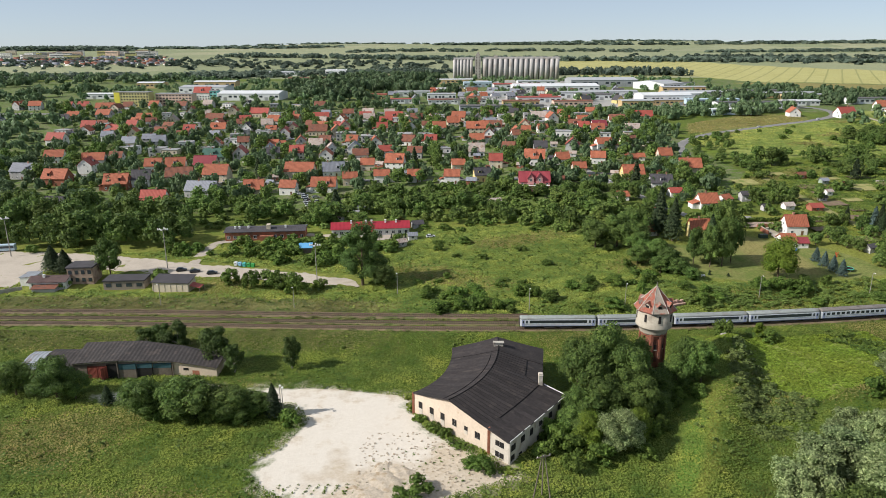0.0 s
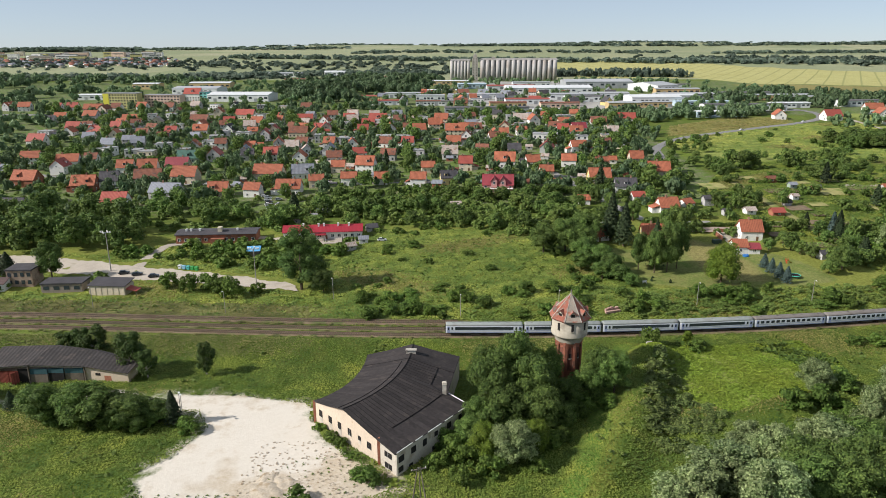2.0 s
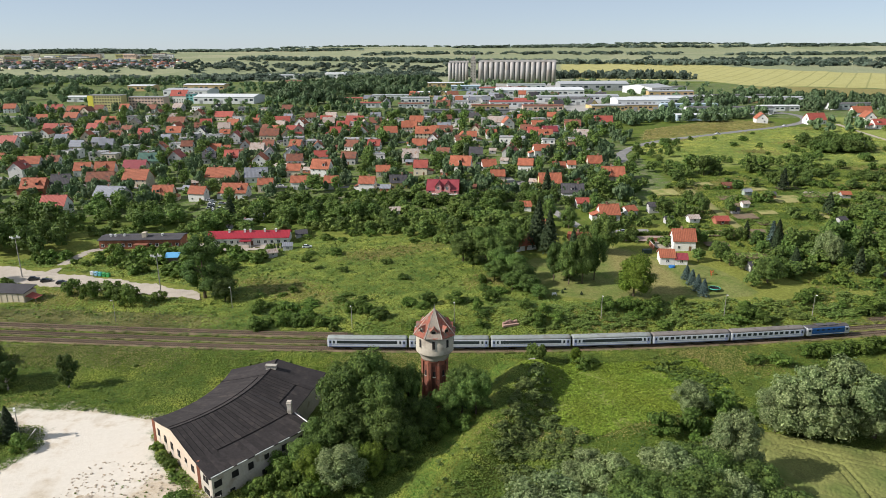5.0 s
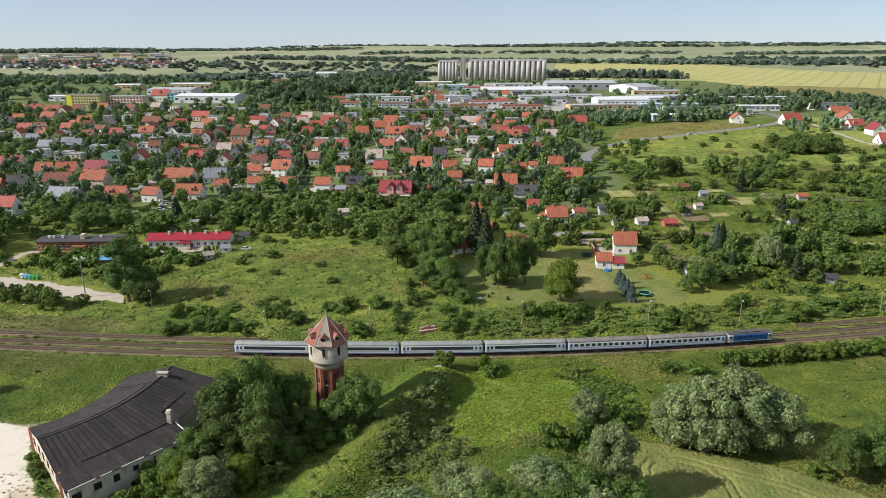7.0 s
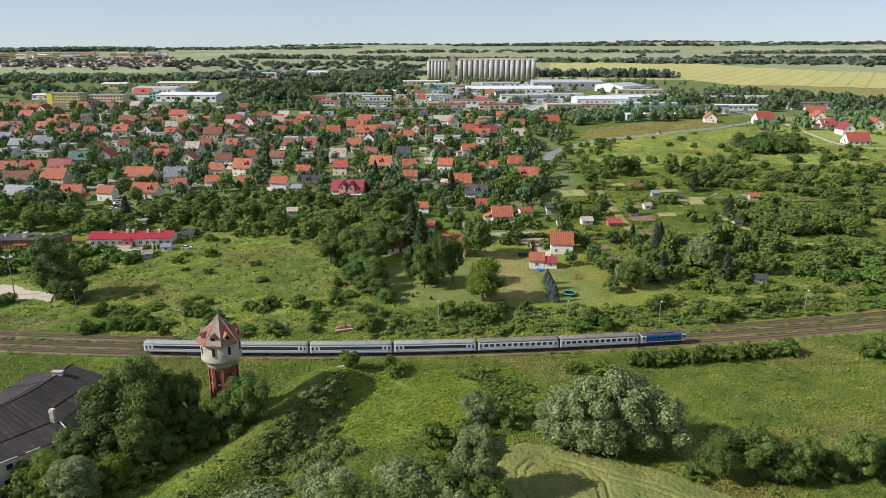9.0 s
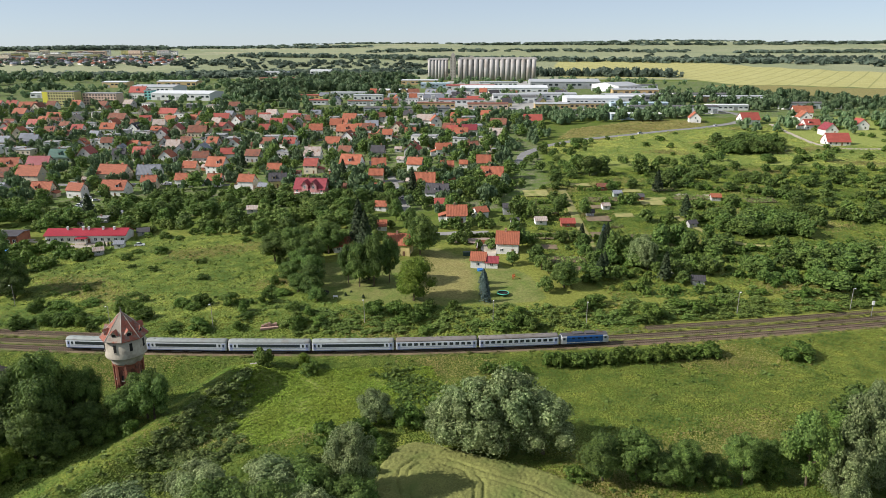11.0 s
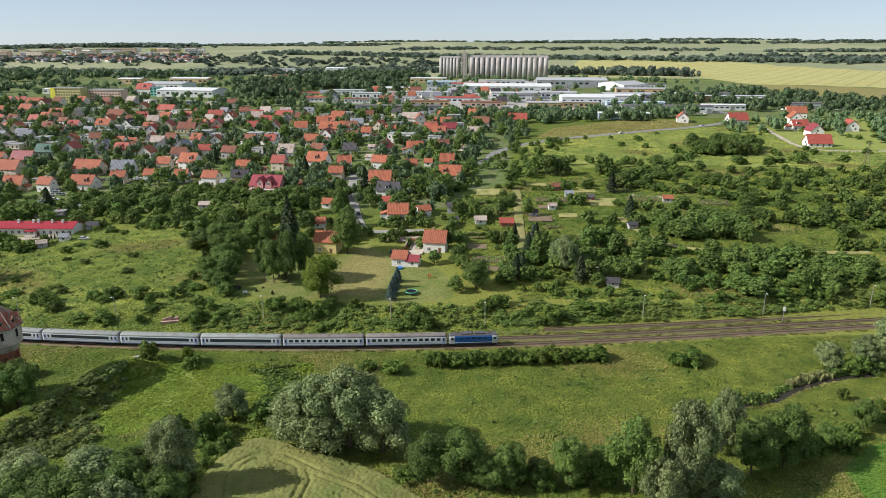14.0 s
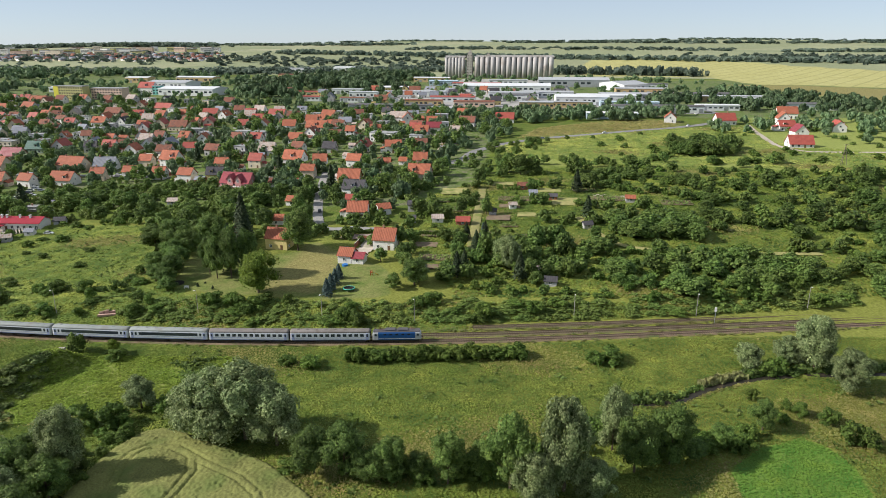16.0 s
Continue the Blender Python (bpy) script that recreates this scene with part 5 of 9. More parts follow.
def long_barn():
    t = thing("long_barn", -101, 174.5, 2, "long low barn with dark corrugated roofs and patched timber front", "barn")
    for x0, x1, eave, ridge, depth, mat, label in ((-18.5, -13, 3.5, 4.5, 9, BARN_TIN, "grey tin roof"), (-13, -3.2, 3.7, 4.8, 9.6, BARN_ROOF, "dark corrugated roof")):
        Shape().add([(x0, -0.7, eave), (x1, -0.7, eave), (x1, depth * 0.7, ridge), (x0, depth * 0.7, ridge), (x1, depth + 0.5, ridge - 0.3), (x0, depth + 0.5, ridge - 0.3), (x0, -0.7, eave - 0.16), (x1, -0.7, eave - 0.16), (x1, depth + 0.5, ridge - 0.5), (x0, depth + 0.5, ridge - 0.5)], [(0, 1, 2, 3), (3, 2, 4, 5), (0, 6, 7, 1), (6, 9, 8, 7), (1, 7, 8, 4, 2), (0, 3, 5, 9, 6)]).part("roof", mat, t, label)
        Shape().box(x0 + 0.2, x1 - 0.2, 0.2, depth, -0.5, eave - 0.3).part("wall", TIMBER, t)
    # the main roof rises to a post in the front and falls away along the turned wing
    front = [(-3.4, -0.7, 4.9), (9.2, -0.7, 5.7), (24.3, 0.2, 4.7), (37.2, -1.6, 3.3)]
    back = [(-3.2, 9.6, 6.7), (11.5, 9.8, 6.9), (24.3, 8.4, 5.5), (37.6, 4.6, 3.6)]
    rear = [(-3.2, 12.4, 5.6), (11.5, 12.4, 5.8), (24.3, 11.0, 4.6), (37.6, 7.4, 2.9)]
    for i in range(3):
        top = [front[i], front[i + 1], back[i + 1], back[i], rear[i + 1], rear[i]]
        low = [(x, y, z - 0.16) for x, y, z in top]
        Shape().add(top + low, [(0, 1, 2, 3), (3, 2, 4, 5), (7, 6, 9, 8), (8, 9, 11, 10), (0, 6, 7, 1), (4, 10, 11, 5), (1, 7, 8, 2), (2, 8, 10, 4), (3, 9, 6, 0), (5, 11, 9, 3)]).part("roof", BARN_ROOF, t, "dark corrugated roof")
    for i, mat, words in ((0, TIMBER, ""), (1, TIMBER, ""), (2, SHED_WALL, "cream plastered wall")):
        (ax, ay, az), (bx, by, bz) = front[i], front[i + 1]
        (cx, cy, cz), (dx, dy, dz) = rear[i], rear[i + 1]
        ax, bx, cx, dx = (ax + 0.25, bx, cx + 0.25, dx) if i == 0 else (ax, bx - 0.35 * (i == 2), cx, dx - 0.35 * (i == 2))
        v = [(ax, ay + 0.75, az - 0.1), (bx, by + 0.75, bz - 0.1), (dx, dy - 0.5, dz - 0.2), (cx, cy - 0.5, cz - 0.2)]
        v += [(x, y, -0.5) for x, y, z in v]
        Shape().add(v, [(0, 4, 5, 1), (1, 5, 6, 2), (2, 6, 7, 3), (3, 7, 4, 0), (0, 1, 2, 3)]).part("wall", mat, t, words)
    # pale boards under the eaves
    for (ax, ay, az), (bx, by, bz) in zip(front[:2], front[1:3]):
        y0, y1 = ay + 0.66, by + 0.66
        Shape().add([(ax + 0.4, y0, az - 0.75), (bx - 0.2, y1, bz - 0.75), (bx - 0.2, y1, bz - 0.2), (ax + 0.4, y0, az - 0.2), (ax + 0.4, y0 + 0.06, az - 0.75), (bx - 0.2, y1 + 0.06, bz - 0.75), (bx - 0.2, y1 + 0.06, bz - 0.2), (ax + 0.4, y0 + 0.06, az - 0.2)], [(0, 1, 2, 3), (4, 7, 6, 5), (0, 4, 5, 1), (3, 2, 6, 7), (0, 3, 7, 4), (1, 5, 6, 2)]).part("eaves_board", SHED_GREY, t, "pale weathered boards")

    def wing(u, v):
        (ax, ay, az), (bx, by, bz) = front[2], front[3]
        return ax + (bx - ax) * u, ay + 0.75 + (by - ay) * u, v

    for name, u0, u1, z0, z1, mat, words in (("window", 0.22, 0.34, 1.7, 2.5, DARK, ""), ("brick_patch", 0.42, 0.58, 0.3, 1.8, WALL["br"], "bare brick patch")):
        v = [wing(u0, z0), wing(u1, z0), wing(u1, z1), wing(u0, z1)]
        v = [(x, y - 0.04, z) for x, y, z in v] + [(x, y + 0.02, z) for x, y, z in v]
        Shape().add(v, [(0, 1, 2, 3), (4, 7, 6, 5), (0, 4, 5, 1), (3, 2, 6, 7), (0, 3, 7, 4), (1, 5, 6, 2)]).part(name, mat, t, words)
    for x0, x1, z0, z1, mat, name in ((-2.8, 0.6, -0.2, 3.6, TIMBER, "door"), (0.8, 3.4, -0.2, 3.7, BARN_RED, "door"), (3.5, 6.0, -0.2, 3.7, BARN_RED, "door"), (6.1, 9.0, -0.2, 4.2, DARK, "doorway"), (9.5, 14.2, 2.6, 4.2, BARN_TEAL, "panel"), (9.5, 14.2, -0.2, 2.5, TIMBER, "panel"), (14.4, 18.6, 2.8, 4.1, BARN_TEAL, "panel"), (14.4, 18.6, -0.2, 2.7, DARK, "doorway"), (18.8, 23.8, 2.6, 3.9, BARN_TEAL, "panel"), (18.8, 23.8, -0.2, 2.5, TIMBER, "panel")):
        lift = 0.9 * smooth(x0, 9.2, 24.3)
        Shape().box(x0, x1, -0.15 + lift, 0.3 + lift, z0, z1).part(name, mat, t)
    Shape().add([(6.2, -0.15, -0.2), (5.2, -2.0, -0.2), (5.2, -2.0, 3.7), (6.2, -0.15, 3.7), (6.3, -0.2, -0.2), (5.3, -2.05, -0.2), (5.3, -2.05, 3.7), (6.3, -0.2, 3.7)], [(0, 1, 2, 3), (4, 7, 6, 5), (3, 2, 6, 7), (0, 3, 7, 4), (1, 5, 6, 2)]).part("open_door", BARN_RED, t, "faded red door leaf standing open")
    for x, y, z in ((-3.0, -0.4, 4.6), (9.2, -0.45, 5.5), (24.2, 0.4, 4.5)):
        Shape().box(x - 0.15, x + 0.15, y, y + 0.35, -0.3, z).part("post", TIMBER, t)


long_barn()
for k in range(8):
    BLOCKED.append((-115 + 8 * k, 180, 7))


# ---- houses ----
WINDOW_ME = {}


def window_mesh(w, h):
    key = (round(w, 1), round(h, 1))
    if key not in WINDOW_ME:
        f = Shape()
        o, n = [(-w / 2, 0), (w / 2, 0), (w / 2, h), (-w / 2, h)], [(-w / 2 + 0.12, 0.12), (w / 2 - 0.12, 0.12), (w / 2 - 0.12, h - 0.12), (-w / 2 + 0.12, h - 0.12)]
        rings = [[(a, y, b) for a, b in loop] for loop, y in ((o, 0.04), (o, -0.1), (n, -0.1), (n, 0.04), (o, 0.04))]
        f.loft(rings, caps=False)
        f.box(-0.05, 0.05, -0.09, 0.0, 0.1, h - 0.1)
        WINDOW_ME[key] = (f.mesh("window", FRAME), Shape().box(-w / 2 + 0.1, w / 2 - 0.1, -0.04, 0.02, 0.1, h - 0.1).mesh("pane", GLASS), Shape().box(-w / 2, w / 2, -0.07, 0.03, 0, h).mesh("window", GLASS))
    return WINDOW_ME[key]


def window(parent, x, y, z, w, h, turn, fine):
    frame_me, pane_me, plain_me = window_mesh(w, h)
    place = pose(x, y, z, 0, 0, turn)
    if fine:
        piece("pane", pane_me, piece("window", frame_me, parent, place=place))
    else:
        piece("window", plain_me, parent, place=place)


ROOF_WORDS = {"o": "orange tiled", "r": "bright red", "c": "crimson sheet", "b": "brown tiled", "k": "dark felt", "g": "grey sheet", "n": "green sheet", "s": "weathered sheet", "f": "flat grey"}
WALL_WORDS = {"w": "white", "cr": "cream", "gr": "grey", "y": "yellow", "p": "pink", "gn": "green", "br": "red brick"}
dice = random.Random(21)
DOOR_WOOD = material("brown_door_wood", (0.16, 0.09, 0.05), 0.6, 0.25)
CHIMNEY = material("chimney_brick", (0.36, 0.2, 0.14), 0.9, 0.25, 3, 0.5, 0.3)


def house(x, y, w, roof, wall, turn=0.0, depth=None, eave=None, group="houses of the town", gable_front=False, name="house", label=""):
    """A house whose front wall's middle stands at x, y; its ridge runs along the front."""
    fine = y < 470
    flat = roof == "f"
    d = depth or min(10.5, max(6.0, w * dice.uniform(0.72, 0.95)))
    small = w < 7
    e = eave or (dice.uniform(5.6, 6.6) if flat else 2.6 if small else dice.uniform(3.4, 5.5))
    bx, by = x, y + d / 2
    if (gable_front or dice.random() < 0.28 and y > 450) and not (flat or small or depth):
        w, d = min(12.0, w * 1.05), min(w, 9.5)
        bx, by = x, y + w / 2
        x, y, turn = x + d / 2, y + w / 2, turn + 90
    rise = 0 if flat else (d / 2 + 0.3) * (0.62 if small else dice.uniform(0.8, 1.0))
    t = thing(name, x, y, turn, label or f"{WALL_WORDS[wall]} rendered house with a {ROOF_WORDS[roof]} roof", "house" if not small else "outbuilding", group)
    BLOCKED.append((bx, by, max(w, d) / 2 + 0.6))
    hw = w / 2
    g = -1.2
    body = Shape()
    if flat:
        body.box(-hw, hw, 0, d, g, e)
    else:
        pent = [(0, g), (d, g), (d, e), (d / 2, e + rise - 0.25), (0, e)]
        body.loft([[(sx, a, b) for a, b in pent] for sx in (-hw, hw)])
        body.f = [f[::-1] for f in body.f]
    body.part("wall", WALL[wall], t)
    if flat:
        s = Shape().box(-hw - 0.25, hw + 0.25, -0.25, d + 0.25, e, e + 0.3)
        s.part("roof", ROOF["f"], t)
        Shape().box(-hw * 0.3, -hw * 0.3 + 0.7, d * 0.6, d * 0.6 + 0.6, e + 0.3, e + 1.3).part("chimney", CHIMNEY, t)
        Shape().box(-hw * 0.2, hw + 0.1, -1.2, 0, e * 0.47, e * 0.47 + 0.15).part("balcony", WALL["gr"], t)
    else:
        o, th = 0.45, 0.22
        k = rise / (d / 2 + 0.3)
        y0, z0 = -o, e - o * k + 0.05
        for s0, name_side in ((0, "front"), (1, "back")):
            a, b = (y0, d / 2 + 0.02) if s0 == 0 else (d + o, d / 2 - 0.02)
            v = []
            for sx in (-hw - 0.4, hw + 0.4):
                v += [(sx, a, z0), (sx, b, e + rise), (sx, b, e + rise + th), (sx, a, z0 + th)]
            f = [(0, 1, 2, 3), (4, 7, 6, 5), (3, 2, 6, 7), (0, 4, 5, 1), (0, 3, 7, 4), (1, 5, 6, 2)]
            Shape().add(v, f if s0 == 0 else [q[::-1] for q in f]).part("roof_slope", ROOF[roof], t)
        if fine and not small:
            Shape().bar((-hw - 0.42, d / 2, e + rise + th), (hw + 0.42, d / 2, e + rise + th), 0.16, 0.16, 6).part("ridge_tiles", ROOF[roof], t)
        cx = dice.choice([-0.5, -0.2, 0.25, 0.5]) * hw
        if not small:
            c = Shape().box(cx - 0.35, cx + 0.35, d / 2 - 0.3, d / 2 + 0.3, e + rise - 0.8, e + rise + 1.3)
            c.box(cx - 0.45, cx + 0.45, d / 2 - 0.4, d / 2 + 0.4, e + rise + 1.1, e + rise + 1.25)
            c.part("chimney", CHIMNEY, t)
            if dice.random() < 0.4 and w > 9:
                dx = dice.choice([-0.4, 0.0, 0.4]) * hw
                dm = Shape().box(dx - 0.9, dx + 0.9, d * 0.12, d * 0.45, e + 0.2 * rise, e + 0.62 * rise).part("dormer", WALL[wall], t)
                Shape().add([(dx - 1.1, d * 0.06, e + 0.6 * rise), (dx + 1.1, d * 0.06, e + 0.6 * rise), (dx + 1.1, d * 0.5, e + 0.86 * rise), (dx - 1.1, d * 0.5, e + 0.86 * rise), (dx - 1.1, d * 0.06, e + 0.6 * rise + 0.15), (dx + 1.1, d * 0.06, e + 0.6 * rise + 0.15), (dx + 1.1, d * 0.5, e + 0.86 * rise + 0.15), (dx - 1.1, d * 0.5, e + 0.86 * rise + 0.15)], [(0, 3, 2, 1), (4, 5, 6, 7), (0, 1, 5, 4), (1, 2, 6, 5), (2, 3, 7, 6), (3, 0, 4, 7)]).part("dormer_roof", ROOF[roof], dm)
                Shape().box(dx - 0.6, dx + 0.6, d * 0.12 - 0.05, d * 0.13, e + 0.3 * rise, e + 0.56 * rise).part("dormer_window", GLASS, dm)
    if not small and not depth and dice.random() < 0.3:
        ax = dice.choice([-1, 1])
        aw, ad, ah = dice.uniform(2.6, 4.2), d * 0.6, 2.5
        x0, x1 = (hw, hw + aw) if ax > 0 else (-hw - aw, -hw)
        y0 = d * 0.2
        Shape().box(x0, x1, y0, y0 + ad, g, ah).part("annex", WALL[wall], t)
        lo, hi = (ah + 0.15, ah + 1.5) if ax < 0 else (ah + 1.5, ah + 0.15)
        v = [(px, py, pz + dz) for dz in (0, 0.18) for px, py, pz in ((x0 - 0.3, y0 - 0.3, lo), (x1 + 0.3, y0 - 0.3, hi), (x1 + 0.3, y0 + ad + 0.3, hi), (x0 - 0.3, y0 + ad + 0.3, lo))]
        Shape().add(v, [(0, 3, 2, 1), (4, 5, 6, 7), (0, 1, 5, 4), (1, 2, 6, 5), (2, 3, 7, 6), (3, 0, 4, 7)]).part("annex_roof", ROOF[roof], t)
    n = max(1, int(w / 3.2))
    floors = [0.9] if e < 5 else [0.8, 3.6]
    for z in floors:
        for i in range(n):
            if z < 1 and i == n // 2 and n > 1:
                continue
            window(t, -hw + (i + 0.5) * w / n, 0, z, 1.2, 1.35, 0, fine)
    if n > 1:
        dx = -hw + (n // 2 + 0.5) * w / n
        Shape().box(dx - 0.5, dx + 0.5, -0.08, 0.02, 0, 2.1).part("door", DOOR_WOOD, t)
    if not small:
        for sx, turn_w in ((-hw, -90), (hw, 90)):
            window(t, sx, d * 0.3, 0.9, 1.1, 1.3, turn_w, fine)
            window(t, sx, d * (0.5 if not flat else 0.7), (e - 0.4) if not flat else 3.6, 1.1, 1.3, turn_w, fine)
    return t


house(112, 286, 9.5, "o", "y", -4)
house(99, 318, 6.2, "o", "w", 6)
house(133, 333, 9.4, "o", "w", 6)
house(94, 350, 5.8, "o", "w", -4)
house(-213, 353, 19.5, "k", "gr", 0)
house(124, 356, 6.8, "r", "w", 6)
house(-157, 360, 13.1, "r", "w", 3)
house(87, 386, 6.9, "o", "w", 10)
house(70, 387, 6.9, "b", "w", 6)
house(-141, 387, 17.9, "g", "gr", -8)
house(-110, 389, 11.3, "o", "cr", 6)
house(-91, 391, 9.6, "o", "w", -8)
house(111, 393, 12.2, "o", "y", 3)
house(-71, 396, 14.5, "o", "w", 0)
house(126, 398, 5.3, "o", "w", 6)
house(148, 405, 12.5, "o", "cr", -4)
house(5, 406, 9.2, "o", "w", -4)
house(24, 407, 9.8, "k", "y", 10)
house(82, 407, 7.9, "o", "cr", 3)
house(-200, 410, 14.1, "o", "br", 6)
house(-57, 412, 8.8, "o", "cr", 6)
house(-18, 416, 8.2, "o", "w", 3)
house(-38, 417, 9.5, "o", "w", 3)
house(-188, 419, 11.0, "k", "w", 10)
house(-246, 425, 15.3, "o", "br", -4)
house(-145, 428, 15.7, "o", "cr", -4)
house(-168, 429, 16.5, "b", "cr", 10)
house(-93, 434, 18.5, "o", "cr", -4)
house(121, 436, 7.7, "o", "cr", 6)
house(143, 438, 8.4, "o", "cr", 3)
house(-71, 439, 14.0, "g", "w", 10)
house(100, 440, 9.1, "o", "w", -8)
house(78, 441, 8.5, "o", "w", 10)
house(59, 442, 13.1, "o", "w", -8)
house(34, 442, 8.6, "r", "cr", -4)
house(10, 444, 8.6, "o", "cr", 6)
house(-278, 446, 17.4, "g", "gr", -8)
house(130, 448, 5.0, "o", "w", 0)
house(-33, 453, 12.3, "o", "w", -8)
house(-51, 455, 8.9, "o", "cr", 0)
house(-244, 461, 15.7, "r", "w", 3)
house(-198, 462, 10.8, "o", "w", 6)
house(-183, 463, 12.8, "o", "w", 10)
house(-164, 466, 15.0, "c", "cr", 3)
house(-249, 483, 15.0, "o", "w", 10)
house(-238, 494, 9.2, "b", "w", 3)
house(-167, 496, 16.6, "n", "gn", 3)
house(-285, 498, 13.1, "o", "w", 10)
house(-217, 517, 11.9, "f", "gr", 6)
house(387, 519, 15.6, "r", "w", 3, 10.5, 2.7)
house(418, 656, 16, "o", "w", -4)
house(142, 523, 9.2, "f", "cr", -4)
house(123, 524, 9.2, "f", "w", 0)
house(-243, 525, 12.1, "f", "w", -8)
house(96, 530, 18.8, "f", "w", -8)
house(26, 534, 11.1, "o", "gr", -4)
house(-100, 535, 10.5, "s", "gr", 3)
house(-136, 537, 12.2, "o", "w", -4)
house(66, 549, 7.3, "o", "w", 0)
house(-130, 551, 6.7, "o", "w", 10)
house(-171, 553, 10.9, "f", "w", 3)
house(59, 556, 7.4, "o", "cr", 10)
house(-257, 558, 11.1, "g", "cr", 0)
house(399, 559, 13.7, "c", "w", 3)
house(-14, 561, 11.7, "f", "w", 6)
house(-61, 562, 12.7, "f", "gr", 3)
house(-31, 564, 11.8, "f", "w", 6)
house(115, 564, 9.1, "r", "w", 0)
house(82, 566, 8.4, "o", "w", 6)
house(129, 568, 11.7, "c", "w", 6)
house(-246, 573, 10.5, "g", "gr", 3)
house(-81, 573, 16.4, "f", "gr", 6)
house(-327, 576, 15.0, "r", "w", -4)
house(28, 578, 17.2, "o", "cr", 0)
house(-174, 579, 10.5, "f", "gr", 10)
house(69, 580, 11.1, "o", "cr", -8)
house(434, 585, 14.3, "r", "w", 0)
house(399, 590, 12.1, "r", "w", 6)
house(38, 597, 12.4, "o", "cr", 10)
house(-3, 598, 11.1, "o", "w", 10)
house(151, 601, 13.2, "b", "w", -4)
house(-29, 601, 15.3, "o", "w", 10)
house(-110, 603, 16.3, "b", "cr", 0)
house(123, 603, 11.5, "o", "cr", 6)
house(-14, 616, 9.2, "b", "w", 6)
house(-135, 616, 15.8, "r", "cr", 6)
house(111, 616, 8.2, "o", "w", -8)
house(97, 617, 10.9, "o", "w", 10)
house(361, 618, 15.4, "r", "w", 10)
house(405, 618, 16.9, "o", "w", -4)
house(-89, 619, 15.8, "r", "cr", 10)
house(9, 621, 10.1, "o", "cr", 6)
house(181, 624, 15.5, "r", "w", 0)
house(87, 625, 13.8, "s", "w", 0)
house(-302, 625, 12.4, "r", "w", -8)
house(319, 627, 14.0, "o", "w", -8)
house(-205, 627, 13.3, "o", "w", 3)
house(-305, 628, 11.5, "r", "w", 10)
house(-328, 629, 15.4, "o", "w", 3)
house(-112, 633, 10.5, "o", "cr", -8)
house(-54, 648, 11.6, "r", "w", 0)
house(14, 651, 12.6, "o", "cr", -8)
house(-337, 654, 13.0, "r", "w", 3)
house(-225, 679, 17.5, "b", "cr", -4)
house(-49, 681, 17.2, "r", "cr", -8)
house(-77, 683, 11.2, "r", "cr", 0)
house(-121, 685, 15.4, "r", "cr", 3)
house(-298, 694, 19.0, "o", "w", 3)
house(-190, 714, 20.0, "r", "cr", -8)
house(-351, 714, 15.2, "o", "gr", -8)
house(-219, 721, 20.0, "o", "cr", 6)
house(-264, 728, 20.0, "o", "cr", 6)
house(-351, 743, 13.5, "b", "cr", -8)
house(-365, 749, 19.3, "o", "w", 3)
house(-449, 765, 12.7, "o", "w", 10)
house(-398, 769, 11.7, "r", "w", 6)


# ---- single houses beside the track and the street ----
def pink_house():
    t = house(51, 377, 17, "c", "p", -3, 11, 5.2, label="large pink house with a crimson roof and two gabled dormers", group="")
    for x in (-2.2, 2.6):
        g = Shape().loft([[(a, y, b) for a, b in ((x - 1.7, 4.0), (x + 1.7, 4.0), (x + 1.7, 7.4), (x, 9.6), (x - 1.7, 7.4))] for y in (-0.5, 5.0)]).part("front_gable", WALL["p"], t)
        for s in (-1, 1):
            Shape().add([(x, -0.9, 9.9), (x + s * 2.2, -0.9, 7.0), (x + s * 2.2, 5.2, 7.0), (x, 5.2, 9.9), (x, -0.9, 9.7), (x + s * 2.2, -0.9, 6.8), (x + s * 2.2, 5.2, 6.8), (x, 5.2, 9.7)], [(0, 1, 2, 3), (4, 7, 6, 5), (0, 4, 5, 1), (1, 5, 6, 2), (2, 6, 7, 3), (3, 7, 4, 0)]).part("gable_roof", ROOF["c"], g)
        window(t, x, -0.5, 5.6, 1.2, 1.6, 0, True)
    Shape().box(-8.5, 8.5, -1.6, 0, 3.2, 3.4).part("balcony_floor", WALL["w"], t)
    for i in range(9):
        Shape().box(-8.5 + i * 2.1, -8.35 + i * 2.1, -1.6, -1.45, -1, 4.2).part("post", DOOR_WOOD, t)


pink_house()
t = house(156, 291.5, 9.0, "o", "w", -3, 8, 4.4, label="white gabled house with an orange corrugated tile roof", group="")
house(144.6, 274.5, 5.6, "o", "w", -4, 7, 3.0, label="low white annex with an orange tiled roof", group="", name="annex")
house(149.9, 274, 4.6, "c", "w", -4, 5.0, 2.4, label="small white lean-to with a red roof", group="", name="annex")
house(90, 290, 10, "o", "w", 24, 6, 2.6, label="low garage with an orange roof at a lawn's edge", group="", name="garage")
house(120, 370, 11.5, "k", "w", -4, 9, 4.2, label="white house with a dark steep roof", group="")
house(157, 347, 4.8, "k", "gr", 4, 4.5, 3.4, label="small dark-roofed garden house", group="", name="summer_house")
house(145, 340, 6.0, "o", "w", 30, 6, 3.2, label="small white house with an orange gable", group="", name="cottage")


